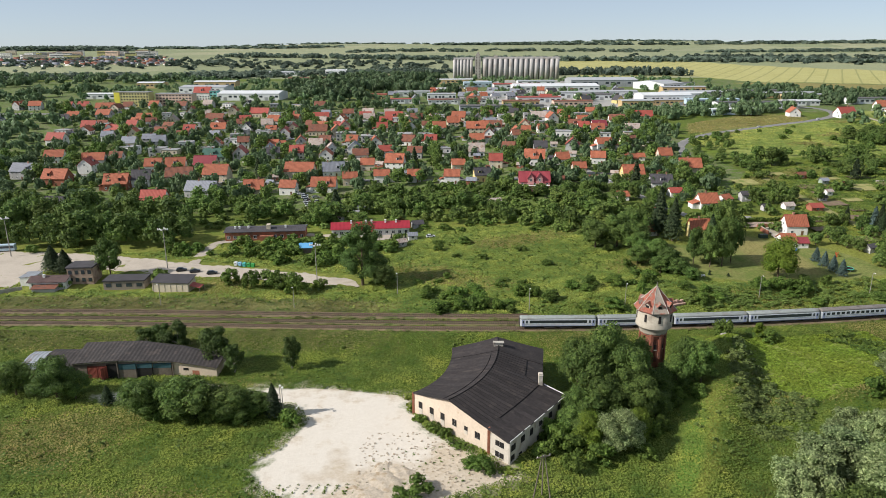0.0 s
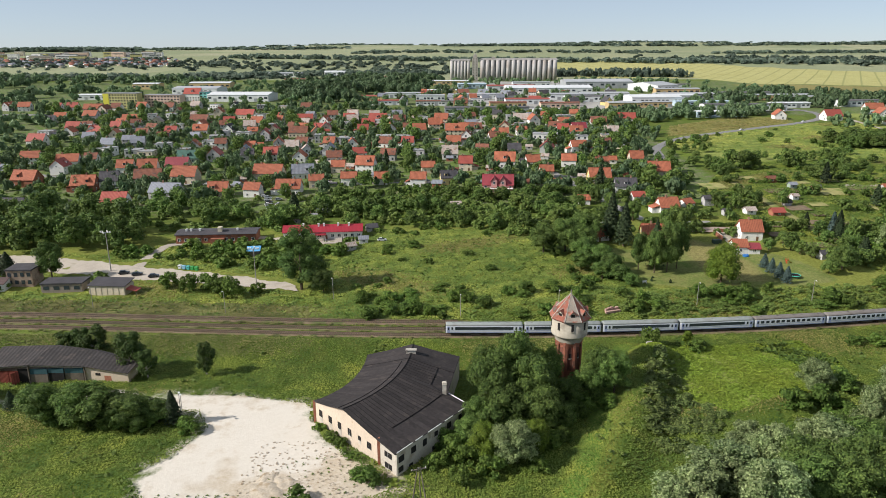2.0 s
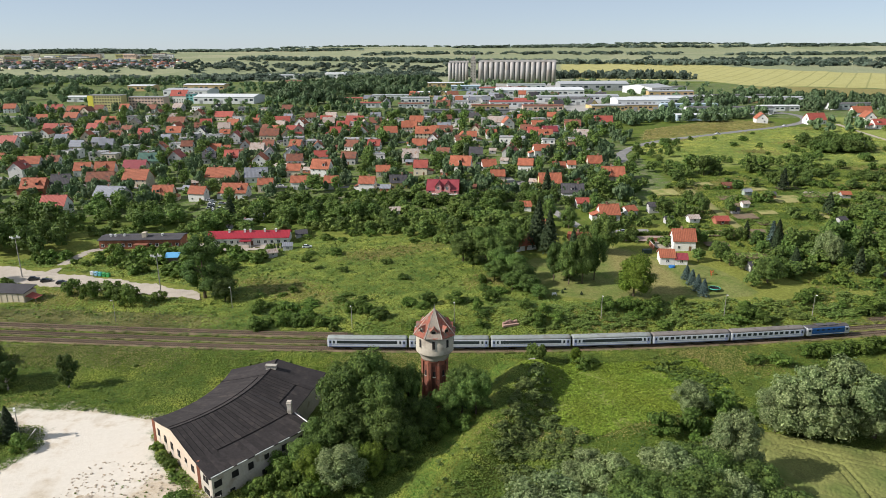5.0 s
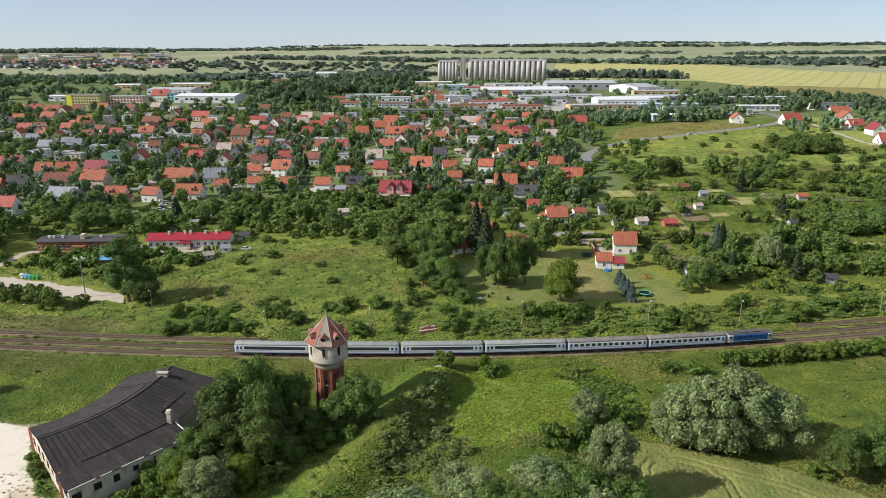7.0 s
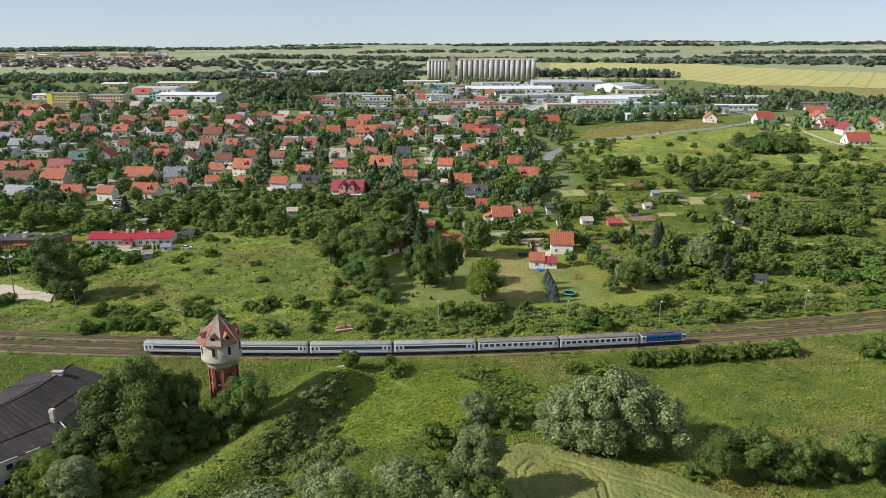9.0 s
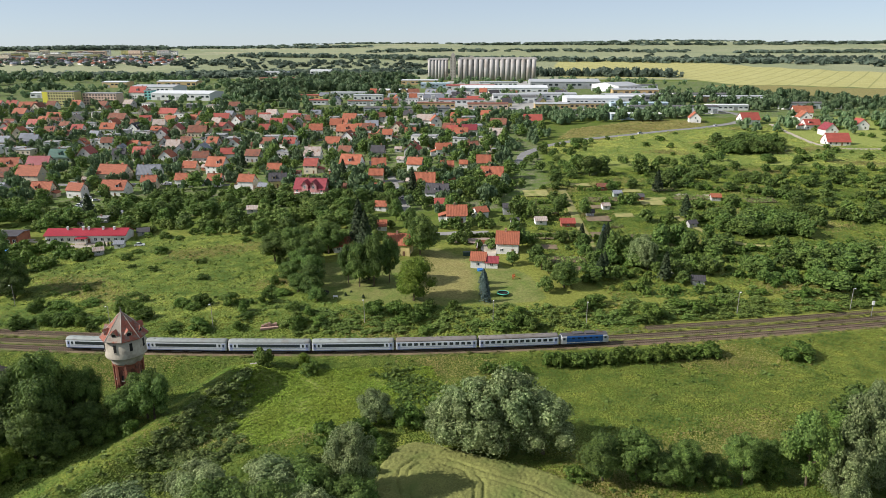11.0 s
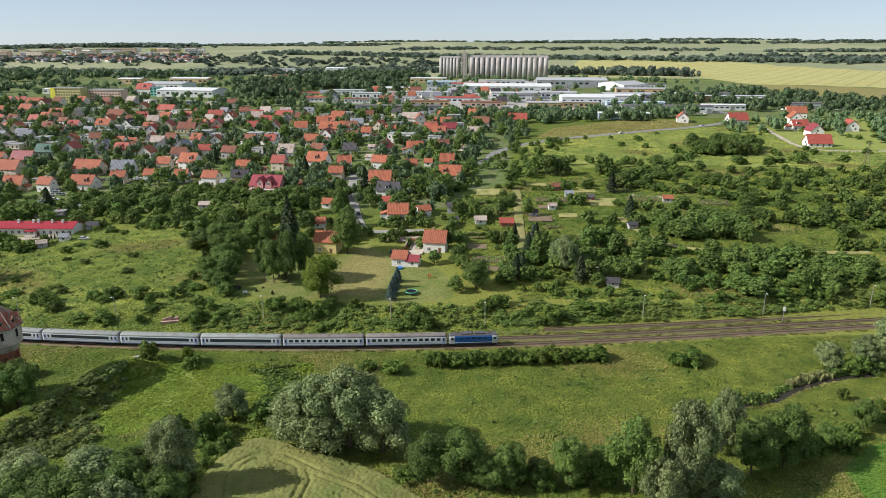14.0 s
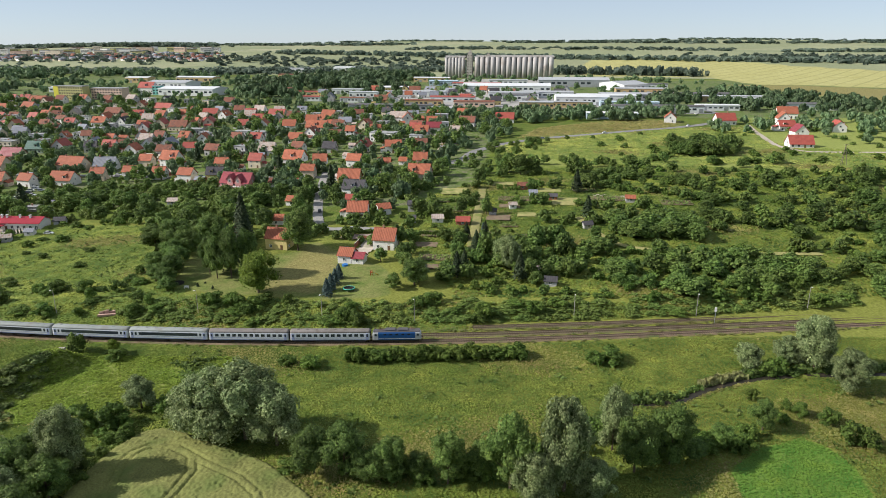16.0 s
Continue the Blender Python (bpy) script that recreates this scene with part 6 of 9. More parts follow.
def long_house(x, y, w, d, turn, eave, rise, roof, wall, label, chimneys, name="long_house"):
    """A long low building with many windows and chimneys."""
    t = thing(name, x, y, turn, label, "building")
    hw = w / 2
    for k in range(int(w / 8) + 1):
        BLOCKED.append((x - hw + k * 8, y + d / 2, d / 2 + 3))
    pent = [(0, -1.5), (d, -1.5), (d, eave), (d / 2, eave + rise - 0.2), (0, eave)]
    b = Shape().loft([[(sx, a, z) for a, z in pent] for sx in (-hw, hw)])
    b.f = [f[::-1] for f in b.f]
    b.part("wall", wall, t)
    for a, bb in ((-0.7, d / 2), (d + 0.7, d / 2)):
        v = []
        for sx in (-hw - 0.5, hw + 0.5):
            v += [(sx, a, eave - 0.1), (sx, bb, eave + rise), (sx, bb, eave + rise + 0.2), (sx, a, eave + 0.1)]
        f = [(0, 1, 2, 3), (4, 7, 6, 5), (3, 2, 6, 7), (0, 4, 5, 1), (0, 3, 7, 4), (1, 5, 6, 2)]
        Shape().add(v, f if a < 0 else [q[::-1] for q in f]).part("roof_slope", roof, t)
    n = int(w / 3.0)
    for i in range(n):
        if i == n // 2:
            Shape().box(-hw + (i + 0.5) * w / n - 0.6, -hw + (i + 0.5) * w / n + 0.6, -0.08, 0.02, 0, 2.2).part("door", DOOR_WOOD, t)
        else:
            window(t, -hw + (i + 0.5) * w / n, 0, 1.0, 1.5, 1.5, 0, True)
    for cx in chimneys:
        Shape().box(cx - 0.4, cx + 0.4, d / 2 - 1.4, d / 2 - 0.6, eave + rise * 0.5, eave + rise + 1.1).box(cx - 0.5, cx + 0.5, d / 2 - 1.5, d / 2 - 0.5, eave + rise + 0.85, eave + rise + 1.0).part("chimney", FRAME, t)
    return t


RED_SHEET = material("bright_red_sheet_roof", (0.36, 0.03, 0.045), 0.45, 0.12, 1.5, 0.3, 0.3, stripes=("X", 1.6, 0.18))
t = long_house(-34, 308, 36, 9, 6, 3.6, 2.2, RED_SHEET, WALL["w"], "long white building with a bright red sheet roof", (-9, -2, 0.5, 7, 12))
Shape().box(-3.5, 1.5, -3.0, 0.2, 2.7, 2.95).part("porch_roof", RED_SHEET, t)
for px in (-3.3, 1.3):
    Shape().box(px - 0.1, px + 0.1, -2.9, -2.7, -1, 2.7).part("porch_post", FRAME, t)
t = long_house(-82, 303, 36, 10, 5, 4.2, 0.7, ROOF["k"], WALL["br"], "long brick building with a flat dark roof", (-14, -12, -8, 9), "workshop")
Shape().box(0.5, 2.3, 2, 4.5, 3, 6.8).part("stair_tower", WALL["cr"], t, "pale square chimney block")
Shape().box(-2, 4, -2.5, 0, -1, 2.6).part("porch", WALL["br"], t)


def block(x, y, w, d, h, turn, mat, label, floors, bays, name="apartment_block", roof=None, category="building", end_mat=None):
    """A flat-roofed block with rows of windows."""
    t = thing(name, x, y, turn, label, category)
    BLOCKED.append((x, y + d / 2, max(w * 0.35, d) + 2))
    BLOCKED.append((x - w / 3, y + d / 2, max(w * 0.25, d / 2) + 2))
    BLOCKED.append((x + w / 3, y + d / 2, max(w * 0.25, d / 2) + 2))
    Shape().box(-w / 2, w / 2, 0, d, -2, h).part("wall", mat, t)
    if end_mat:
        Shape().box(-w / 2 - 0.1, -w / 2 + w * 0.16, -0.25, d + 0.1, -2, h + 0.2).part("end_wall", end_mat, t, "bright painted end wall")
    Shape().box(-w / 2 - 0.3, w / 2 + 0.3, -0.3, d + 0.3, h, h + 0.5).part("roof", roof or ROOF["f"], t)
    fw, fh = w / bays, (h - 0.6) / floors
    for i in range(floors):
        for j in range(bays):
            window(t, -w / 2 + (j + 0.5) * fw, 0, 0.5 + i * fh + fh * 0.25, fw * 0.55, fh * 0.5, 0, False)
    return t


def hall(x, y, w, d, h, turn, mat, roof, label, bays=8, name="factory_hall"):
    """A low industrial hall with a shallow roof, a door and a band of windows."""
    t = thing(name, x, y, turn, label, "industrial hall", "factory halls")
    for k in range(max(1, int(w / 14))):
        BLOCKED.append((x - w / 2 + 7 + 14 * k, y + d / 2, max(d / 2, 8) + 1))
    pent = [(0, -2), (d, -2), (d, h), (d / 2, h + d * 0.06), (0, h)]
    b = Shape().loft([[(sx, a, z) for a, z in pent] for sx in (-w / 2, w / 2)])
    b.f = [f[::-1] for f in b.f]
    b.part("wall", mat, t)
    for a, bb in ((-0.4, d / 2), (d + 0.4, d / 2)):
        v = []
        for sx in (-w / 2 - 0.4, w / 2 + 0.4):
            v += [(sx, a, h + 0.05), (sx, bb, h + d * 0.06 + 0.05), (sx, bb, h + d * 0.06 + 0.35), (sx, a, h + 0.35)]
        f = [(0, 1, 2, 3), (4, 7, 6, 5), (3, 2, 6, 7), (0, 4, 5, 1), (0, 3, 7, 4), (1, 5, 6, 2)]
        Shape().add(v, f if a < 0 else [q[::-1] for q in f]).part("roof_slope", roof, t)
    for j in range(bays):
        cx = -w / 2 + (j + 0.5) * w / bays
        if j % 4 == 1:
            Shape().box(cx - 2, cx + 2, -0.1, 0.02, -0.5, min(4, h - 0.8)).part("gate", STEEL, t)
        else:
            window(t, cx, 0, h * 0.45, w / bays * 0.6, h * 0.28, 0, False)


YELLOW_BLOCK, PINK_BLOCK = material("yellow_green_block_paint", (0.50, 0.46, 0.20), 0.9, 0.1), material("salmon_block_paint", (0.60, 0.44, 0.34), 0.9, 0.1)
LEMON = material("lemon_end_wall_paint", (0.66, 0.60, 0.08), 0.85, 0.06)
HALL_WHITE, HALL_ROOF_WHITE = material("white_hall_cladding", (0.66, 0.67, 0.66), 0.7, 0.08), material("pale_hall_roof", (0.62, 0.63, 0.63), 0.6, 0.1, 0.5, 0.05, 0.05)
HALL_GREY = material("grey_hall_roof", (0.36, 0.37, 0.38), 0.7, 0.15, 0.5, 0.05, 0.05)
HALL_DARK = material("dark_hall_roof", (0.12, 0.115, 0.115), 0.85, 0.2, 0.5, 0.05, 0.05)
HALL_TAN = material("tan_hall_cladding", (0.52, 0.38, 0.20), 0.8, 0.12)
HALL_BLUE = material("pale_blue_hall_cladding", (0.40, 0.50, 0.56), 0.7, 0.1)
TEAL_WALL = material("turquoise_render", (0.20, 0.50, 0.46), 0.85, 0.1)
block(-349, 783, 40, 12, 16, -4, YELLOW_BLOCK, "five-storey apartment block, olive with a lemon yellow end wall", 5, 12, end_mat=LEMON)
block(-305, 791, 42, 14, 13, -4, PINK_BLOCK, "four-storey salmon apartment block with rows of windows", 4, 11)
WORKS_YARD = material("pale_works_yard", (0.34, 0.325, 0.30), 0.95, 0.2, 1, 0.05, 0.1, dirt=((0.13, 0.16, 0.06), 0.03, 0.56))
sheet("works_yard", [(96, 740), (190, 735), (340, 745), (350, 800), (330, 860), (250, 900), (230, 955), (95, 955), (40, 870), (60, 780)], WORKS_YARD, 0.5, "pale concrete yard between the factory halls", "pavement", 8.0)
sheet("silo_yard", [(60, 1180), (60, 1110), (220, 1150), (330, 1160), (330, 1240), (200, 1290), (60, 1290)], WORKS_YARD, 0.5, "pale yard before the silos", "pavement", 12.0)
hall(-237, 850, 76, 40, 8, -3, HALL_WHITE, HALL_ROOF_WHITE, "large white shop hall with a pale roof", 12)
hall(-335, 973, 64, 40, 8, -3, HALL_WHITE, HALL_GREY, "white industrial hall with a grey roof", 10)
hall(-356, 1095, 64, 26, 9, 0, HALL_TAN, HALL_ROOF_WHITE, "tan industrial hall with a pale roof", 8)
hall(-455, 1090, 40, 24, 8, 0, HALL_TAN, HALL_ROOF_WHITE, "tan industrial hall with a pale roof", 6)
house(-296, 858, 20, "r", "w", 0, 14, 9, label="tall house with a red gabled roof", group="")
block(-282, 858, 9, 14, 11, 0, TEAL_WALL, "narrow turquoise gabled building", 3, 2, "turquoise_building")
hall(158, 972, 118, 46, 8, 2, HALL_WHITE, HALL_ROOF_WHITE, "very long white factory hall with a pale roof", 16)
hall(250, 1090, 104, 50, 10, 2, HALL_GREY, HALL_GREY, "long grey warehouse beside the silos", 12)
hall(252, 784, 56, 34, 9, 3, HALL_WHITE, HALL_ROOF_WHITE, "white factory building with a pale flat roof", 12)
hall(273, 650, 44, 12, 5, 4, HALL_BLUE, HALL_ROOF_WHITE, "low pale blue workshop on the hill", 10)
hall(319, 706, 84, 14, 6, 3, HALL_WHITE, HALL_DARK, "long low workshop with a dark roof", 14)
hall(205, 735, 34, 14, 7, 3, HALL_TAN, HALL_GREY, "beige workshop building with grey roof", 8)
hall(60, 711, 86, 14, 6, 2, HALL_GREY, HALL_DARK, "long low store with a dark roof", 14)
hall(54, 1091, 44, 18, 7, 2, HALL_BLUE, HALL_BLUE, "pale blue industrial shed near silos", 8)
hall(140, 750, 42, 14, 6, 2, PINK_BLOCK, ROOF["b"], "pale pink workshop building with brown roof", 8)
hall(-2, 835, 34, 12, 8, 2, HALL_WHITE, HALL_GREY, "white two-storey works building with grey roof", 8)
hall(-49, 799, 38, 12, 5, 2, HALL_WHITE, ROOF["r"], "low white building with red roof", 8)
hall(-227, 1494, 44, 30, 10, 0, HALL_WHITE, HALL_ROOF_WHITE, "bright white hall among far trees", 5)
hall(-120, 1330, 90, 20, 7, 0, HALL_TAN, ROOF["b"], "long low hall with a brownish red roof", 10)
hall(-330, 1480, 70, 22, 8, 0, HALL_WHITE, HALL_GREY, "pale hall among far trees", 8)
sheet("bare_lot", [(322, 1030), (343, 1067), (366, 1010), (368, 944), (345, 880), (303, 837), (308, 930)], GRAVEL, 0.5, "pale bare lot beside the works", "pavement", 5.0)
hall(470, 760, 60, 14, 6, 6, HALL_WHITE, HALL_DARK, "long low workshop among trees", 10)
hall(110, 800, 50, 16, 6, 2, HALL_WHITE, ROOF["r"], "white workshop with a red roof strip", 8)
hall(310, 860, 70, 24, 7, 3, HALL_GREY, HALL_GREY, "grey works hall with a ribbed roof", 9)
hall(280, 826, 64, 20, 8, 4, HALL_WHITE, HALL_ROOF_WHITE, "white works hall with a stepped pale roof", 8)
hall(235, 756, 52, 12, 6, 3, HALL_TAN, HALL_GREY, "beige office wing with a grey roof", 10)
hall(332, 1012, 40, 60, 9, 30, HALL_WHITE, HALL_GREY, "pale grey hall standing at an angle", 6)
hall(174, 866, 60, 18, 7, 2, HALL_WHITE, HALL_GREY, "white store hall with a grey roof", 8)
hall(300, 776, 60, 12, 5, 3, HALL_BLUE, HALL_BLUE, "long pale blue sheet shed", 8)
hall(420, 860, 80, 14, 6, 4, HALL_TAN, HALL_GREY, "long grey shed between poplars", 8)
hall(60, 880, 60, 18, 6, 2, HALL_WHITE, HALL_GREY, "white works hall with a grey roof", 8)

for x, y, w, d, h, roof, k in ((-40, 905, 46, 14, 6, HALL_GREY, 0), (10, 960, 40, 16, 6, HALL_ROOF_WHITE, 1), (30, 790, 36, 12, 5, HALL_DARK, 0), (85, 760, 40, 12, 6, ROOF["b"], 1), (180, 830, 44, 16, 7, HALL_DARK, 0), (215, 880, 60, 20, 7, HALL_GREY, 0), (110, 1040, 70, 20, 7, ROOF["r"], 0), (330, 960, 60, 18, 7, HALL_GREY, 1), (400, 900, 70, 16, 6, HALL_DARK, 0), (430, 830, 50, 14, 6, HALL_GREY, 1), (380, 740, 40, 12, 5, HALL_ROOF_WHITE, 0), (-90, 870, 40, 12, 5, ROOF["r"], 1), (150, 1130, 60, 18, 7, HALL_GREY, 0), (20, 1180, 60, 18, 7, HALL_ROOF_WHITE, 1), (350, 1060, 60, 18, 7, HALL_DARK, 0), (0, 792, 34, 12, 5, ROOF["b"], 0), (120, 690, 30, 11, 5, HALL_GREY, 0), (-420, 880, 60, 18, 6, HALL_ROOF_WHITE, 0), (-150, 905, 60, 18, 6, ROOF["b"], 1), (-240, 1250, 70, 18, 7, ROOF["b"], 1)):
    hall(x, y, w, d, h, 2, (HALL_WHITE, HALL_TAN)[k], roof, ("white", "tan")[k] + " works building near the silos", 8, "works_building")


small_works = random.Random(88)
made = 0
for i in range(260):
    x, y = small_works.uniform(-70, 240), small_works.uniform(772, 960)
    w = small_works.uniform(9, 15)
    if made < 26 and all((x - bx) ** 2 + (y + 4 - by) ** 2 > (br * 0.8 + w * 0.5) ** 2 for bx, by, br in BLOCKED):
        house(x, y, w, small_works.choice("bkrgofb"), small_works.choice(["w", "cr", "gr", "y"]), small_works.uniform(-20, 20), group="houses among the works")
        made += 1


# ---- grain silos ----
SILO = material("weathered_silo_concrete", (0.46, 0.435, 0.41), 0.9, 0.12, 0.6, 0.08, 0.1, dirt=((0.36, 0.32, 0.28), 0.05, 0.52))


def silo_row():
    base = tagged(new("grain_silos"), "row of tall pale concrete grain silos with a head house", "grain silo")
    base.matrix_basis = pose(18, 1330, 20.5) @ Matrix.Diagonal((0.935, 1, 1, 1))
    for bx in range(0, 220, 16):
        BLOCKED.append((4 + bx, 1335, 14))
    top = 37.5
    for row, dy in ((0, 0), (1, 11)):
        for i in range(15):
            x = 65 + i * 10.3
            Shape().bar((x, dy, -1), (x, dy, top), 4.95, 4.95, 20).part("silo", SILO, base, smooth_shade=True)
        for i in range(6):
            x = 4 + i * 6.6
            Shape().bar((x, dy, -1), (x, dy, top - 1), 3.2, 3.2, 16).part("silo", SILO, base, smooth_shade=True)
    Shape().box(59, 216, -4, 15, top, top + 1.2).box(62, 214, 2, 9, top + 1.2, top + 3.6).part("gallery", SILO, base, "conveyor gallery on the silos")
    Shape().box(0, 41, -3, 14, top - 1, top).box(2, 42, 2, 9, top, top + 2.4).part("gallery", SILO, base, "conveyor gallery on the silos")
    Shape().box(45, 56, -4, 12, -1, top + 3).box(46.5, 54.5, -2, 9, top + 3, top + 9).box(49, 53, 0, 4, top + 9, top + 12).part("head_house", CONCRETE, base, "taller concrete head house")
    for z in range(4, 44, 5):
        for x in (47.5, 53.5):
            Shape().box(x - 0.8, x + 0.8, -4.1, -3.95, z, z + 2).part("window", DARK, base)
    Shape().box(84, 90, 2, 8, top + 3.6, top + 6).part("roof_hut", CONCRETE, base)


silo_row()


# ---- buildings beside the sidings ----
BROWN_FELT = material("dark_brown_roof_felt", (0.085, 0.055, 0.05), 0.85, 0.3, 1.5, 0.3, 0.4)
long_house(-149.5, 243.2, 13.5, 7.5, 4, 3.1, 1.1, BROWN_FELT, WALL["w"], "low white house with a dark brown roof beside the sidings", (-2,), "white_house")
t = thing("lean_to", -149.5, 240.0, 4, "low lean-to with a rusty red roof against a white house", "lean-to")
Shape().box(-4.2, 4.2, 0.2, 3.0, -0.6, 1.4).part("wall", WALL["gr"], t)
Shape().add([(-4.6, -0.2, 1.4), (4.6, -0.2, 1.4), (4.6, 3.05, 2.1), (-4.6, 3.05, 2.1), (-4.6, -0.2, 1.52), (4.6, -0.2, 1.52), (4.6, 3.05, 2.22), (-4.6, 3.05, 2.22)], [(0, 3, 2, 1), (4, 5, 6, 7), (0, 1, 5, 4), (1, 2, 6, 5), (2, 3, 7, 6), (3, 0, 4, 7)]).part("roof", ROOF["b"], t, "rusty red sheet roof")
t = thing("white_annex", -159.6, 247.5, 4, "white flat-roofed annex beside a low house", "annex")
Shape().box(-2.6, 2.6, 0, 7, -0.6, 3.3).part("wall", WALL["w"], t)
Shape().box(-2.8, 2.8, -0.2, 7.2, 3.3, 3.5).part("roof", BARN_TIN, t)
t = thing("boundary_wall", -161.8, 240.2, 33, "low dark boundary wall beside a white house", "wall")
for k in range(4):
    Shape().box(-3.9 + 1.96 * k, -2.02 + 1.96 * k, 0, 0.25, -0.6, 1.7).part("panel", CONCRETE, t)
STORE_WALL = material("brown_store_plaster", (0.30, 0.25, 0.205), 0.9, 0.2, 2, 0.4, 0.2, dirt=((0.15, 0.12, 0.1), 0.4, 0.55))
SIGNAL_BRICK = material("pale_brown_brick", (0.34, 0.25, 0.19), 0.92, 0.25, 3, 0.5, 0.3, dirt=((0.24, 0.15, 0.11), 0.6, 0.54))
block(-139.5, 248.5, 9.5, 8, 6.6, 4, SIGNAL_BRICK, "two-storey pale brown brick signal house with a flat dark roof", 2, 4, "signal_house", ROOF["k"])
block(-120.5, 243, 15, 7, 3.3, 4, STORE_WALL, "low brown store with a flat dark roof", 1, 4, "store", ROOF["k"])
t = thing("garage", -102, 240.3, -4, "long beige garage with a dark roof and red awning", "garage")
BLOCKED.append((-101, 244, 9))
Shape().box(-7, 7, 0, 6.5, -1, 3.6).part("wall", WALL["cr"], t)
Shape().add([(-7.4, -0.4, 3.6), (7.4, -0.4, 3.6), (7.4, 7, 4.6), (-7.4, 7, 4.6), (-7.4, -0.4, 3.8), (7.4, -0.4, 3.8), (7.4, 7, 4.8), (-7.4, 7, 4.8)], [(0, 3, 2, 1), (4, 5, 6, 7), (0, 1, 5, 4), (1, 2, 6, 5), (2, 3, 7, 6), (3, 0, 4, 7)]).part("roof", ROOF["k"], t)
Shape().add([(7, 0.5, 2.4), (11, 0.5, 1.6), (11, 4.5, 1.6), (7, 4.5, 2.6), (7, 0.5, 2.5), (11, 0.5, 1.7), (11, 4.5, 1.7), (7, 4.5, 2.7)], [(0, 3, 2, 1), (4, 5, 6, 7), (0, 1, 5, 4), (1, 2, 6, 5), (2, 3, 7, 6), (3, 0, 4, 7)]).part("awning", ROOF["r"], t, "red awning on posts")
for k in range(7):
    Shape().box(-6.9 + k * 2.25, -6.7 + k * 2.25, -0.12, 0.02, -1, 3.5).part("pier", WALL["cr"], t)
for py in (0.7, 4.3):
    Shape().box(10.7, 10.85, py, py + 0.15, -1, 1.6).part("awning_post", TIMBER, t)
BLUE_SHEET = material("blue_roof_sheet", (0.12, 0.36, 0.60), 0.5, 0.12)
t = thing("kiosk", -60, 285, 8, "small timber hut with a bright blue roof", "hut")
Shape().box(-2.6, 2.6, 0, 4, -0.8, 2.4).part("wall", TIMBER, t)
Shape().add([(-3, -0.5, 2.2), (3, -0.5, 2.2), (3, 4.4, 3.2), (-3, 4.4, 3.2), (-3, -0.5, 2.35), (3, -0.5, 2.35), (3, 4.4, 3.35), (-3, 4.4, 3.35)], [(0, 3, 2, 1), (4, 5, 6, 7), (0, 1, 5, 4), (1, 2, 6, 5), (2, 3, 7, 6), (3, 0, 4, 7)]).part("roof", BLUE_SHEET, t)
BLOCKED.append((-60, 287, 4))


# ---- sheds of the allotments ----
def hut(x, y, w, roof, wall, turn, label):
    house(x, y, w, roof, wall, turn, w * 0.8, 2.2, "allotment sheds", name="garden_shed", label=label)


hut(208, 391, 5, "b", "br", 8, "small red-brown garden shed")
hut(214, 378, 4, "g", "gn", 8, "small greenish garden shed")
hut(224, 261, 4.2, "k", "gr", -4, "small dark garden shed near the railway")
hut(219, 272, 3.0, "s", "w", 30, "small white garden shed among bushes")
hut(262, 372, 4.5, "o", "gr", 0, "small orange-roofed garden shed")
hut(172, 331, 5, "s", "w", 10, "white garden shed with a pale roof")
hut(184, 328, 6, "r", "br", 5, "low red-roofed garden shed")
hut(160, 330, 3.5, "k", "gr", 10, "small dark garden shed among vegetable plots")
hut(176, 268, 4, "k", "gr", 20, "dark garden hut by a pale wall")
hut(196, 345, 3.5, "k", "gr", 5, "small dark garden shed")
hut(224, 372, 4, "k", "br", 0, "small dark garden shed")
hut(205, 356, 3.5, "s", "w", 12, "small pale garden shed")
hut(-14, 300, 4, "g", "w", 10, "small grey-roofed shed behind the red-roofed building")
hut(-18, 291, 4, "s", "gr", 30, "weathered garden shed beside dark bushes")
hut(240, 330, 4, "k", "gr", 20, "small dark garden shed")
hut(-52, 334, 5, "s", "gr", 10, "low shed with a pale sheet roof")
hut(-46, 341, 6, "f", "gr", 10, "low pale flat-roofed garden store")
hut(-42, 349, 5, "g", "w", 10, "low greenhouse-like shed with a grey roof")
hut(-12, 318, 5, "k", "gr", 20, "dark tumbledown shed beside bushes")
hut(28, 352, 5, "s", "gr", 10, "grey shed below the pink house")
sheet("sand_heap", [(-72, 478), (-56, 476), (-50, 490), (-58, 500), (-74, 494)], GRAVEL, 1.2, "pale heap of building sand", "sand heap", 1.5)
sheet("forecourt", [(-52, 299), (-14, 303), (-14, 306.5), (-52, 303)], GRAVEL, 0.2, "pale forecourt of the red-roofed building", "pavement", 1.0)
sheet("house_terrace", [(144.5, 282), (151.5, 282), (151.5, 303), (145, 303)], GRAVEL, 0.3, "pale paved terrace beside a white house", "pavement", 0.7)
CLAY = material("pinkish_clay_drive", (0.36, 0.27, 0.22), 0.95, 0.2, 2, 0.2, 0.2, dirt=((0.25, 0.19, 0.14), 0.3, 0.56))
sheet("house_drive", [(134, 303.5), (153, 303.5), (154, 310.5), (133, 311)], CLAY, 0.3, "pinkish clay driveway behind a hedge", "pavement", 0.7)
t = thing("garden_wall", 143.5, 292, 0, "red brick garden wall with white inside", "wall")
Shape().box(0, 0.3, 0, 11.5, -1, 2.1).part("side_wall", WALL["br"], t)
Shape().box(0.3, 9, 11.2, 11.5, -1, 2.3).part("back_wall", WALL["br"], t)
Shape().box(0, 0.35, -0.1, 11.6, 2.1, 2.25).part("coping", CONCRETE, t)
POOL_BLUE = material("blue_pool_liner", (0.03, 0.16, 0.45), 0.4, 0.1)
t = thing("paddling_pool", 145.6, 271.8, 0, "round blue paddling pool beside a white annex", "pool")
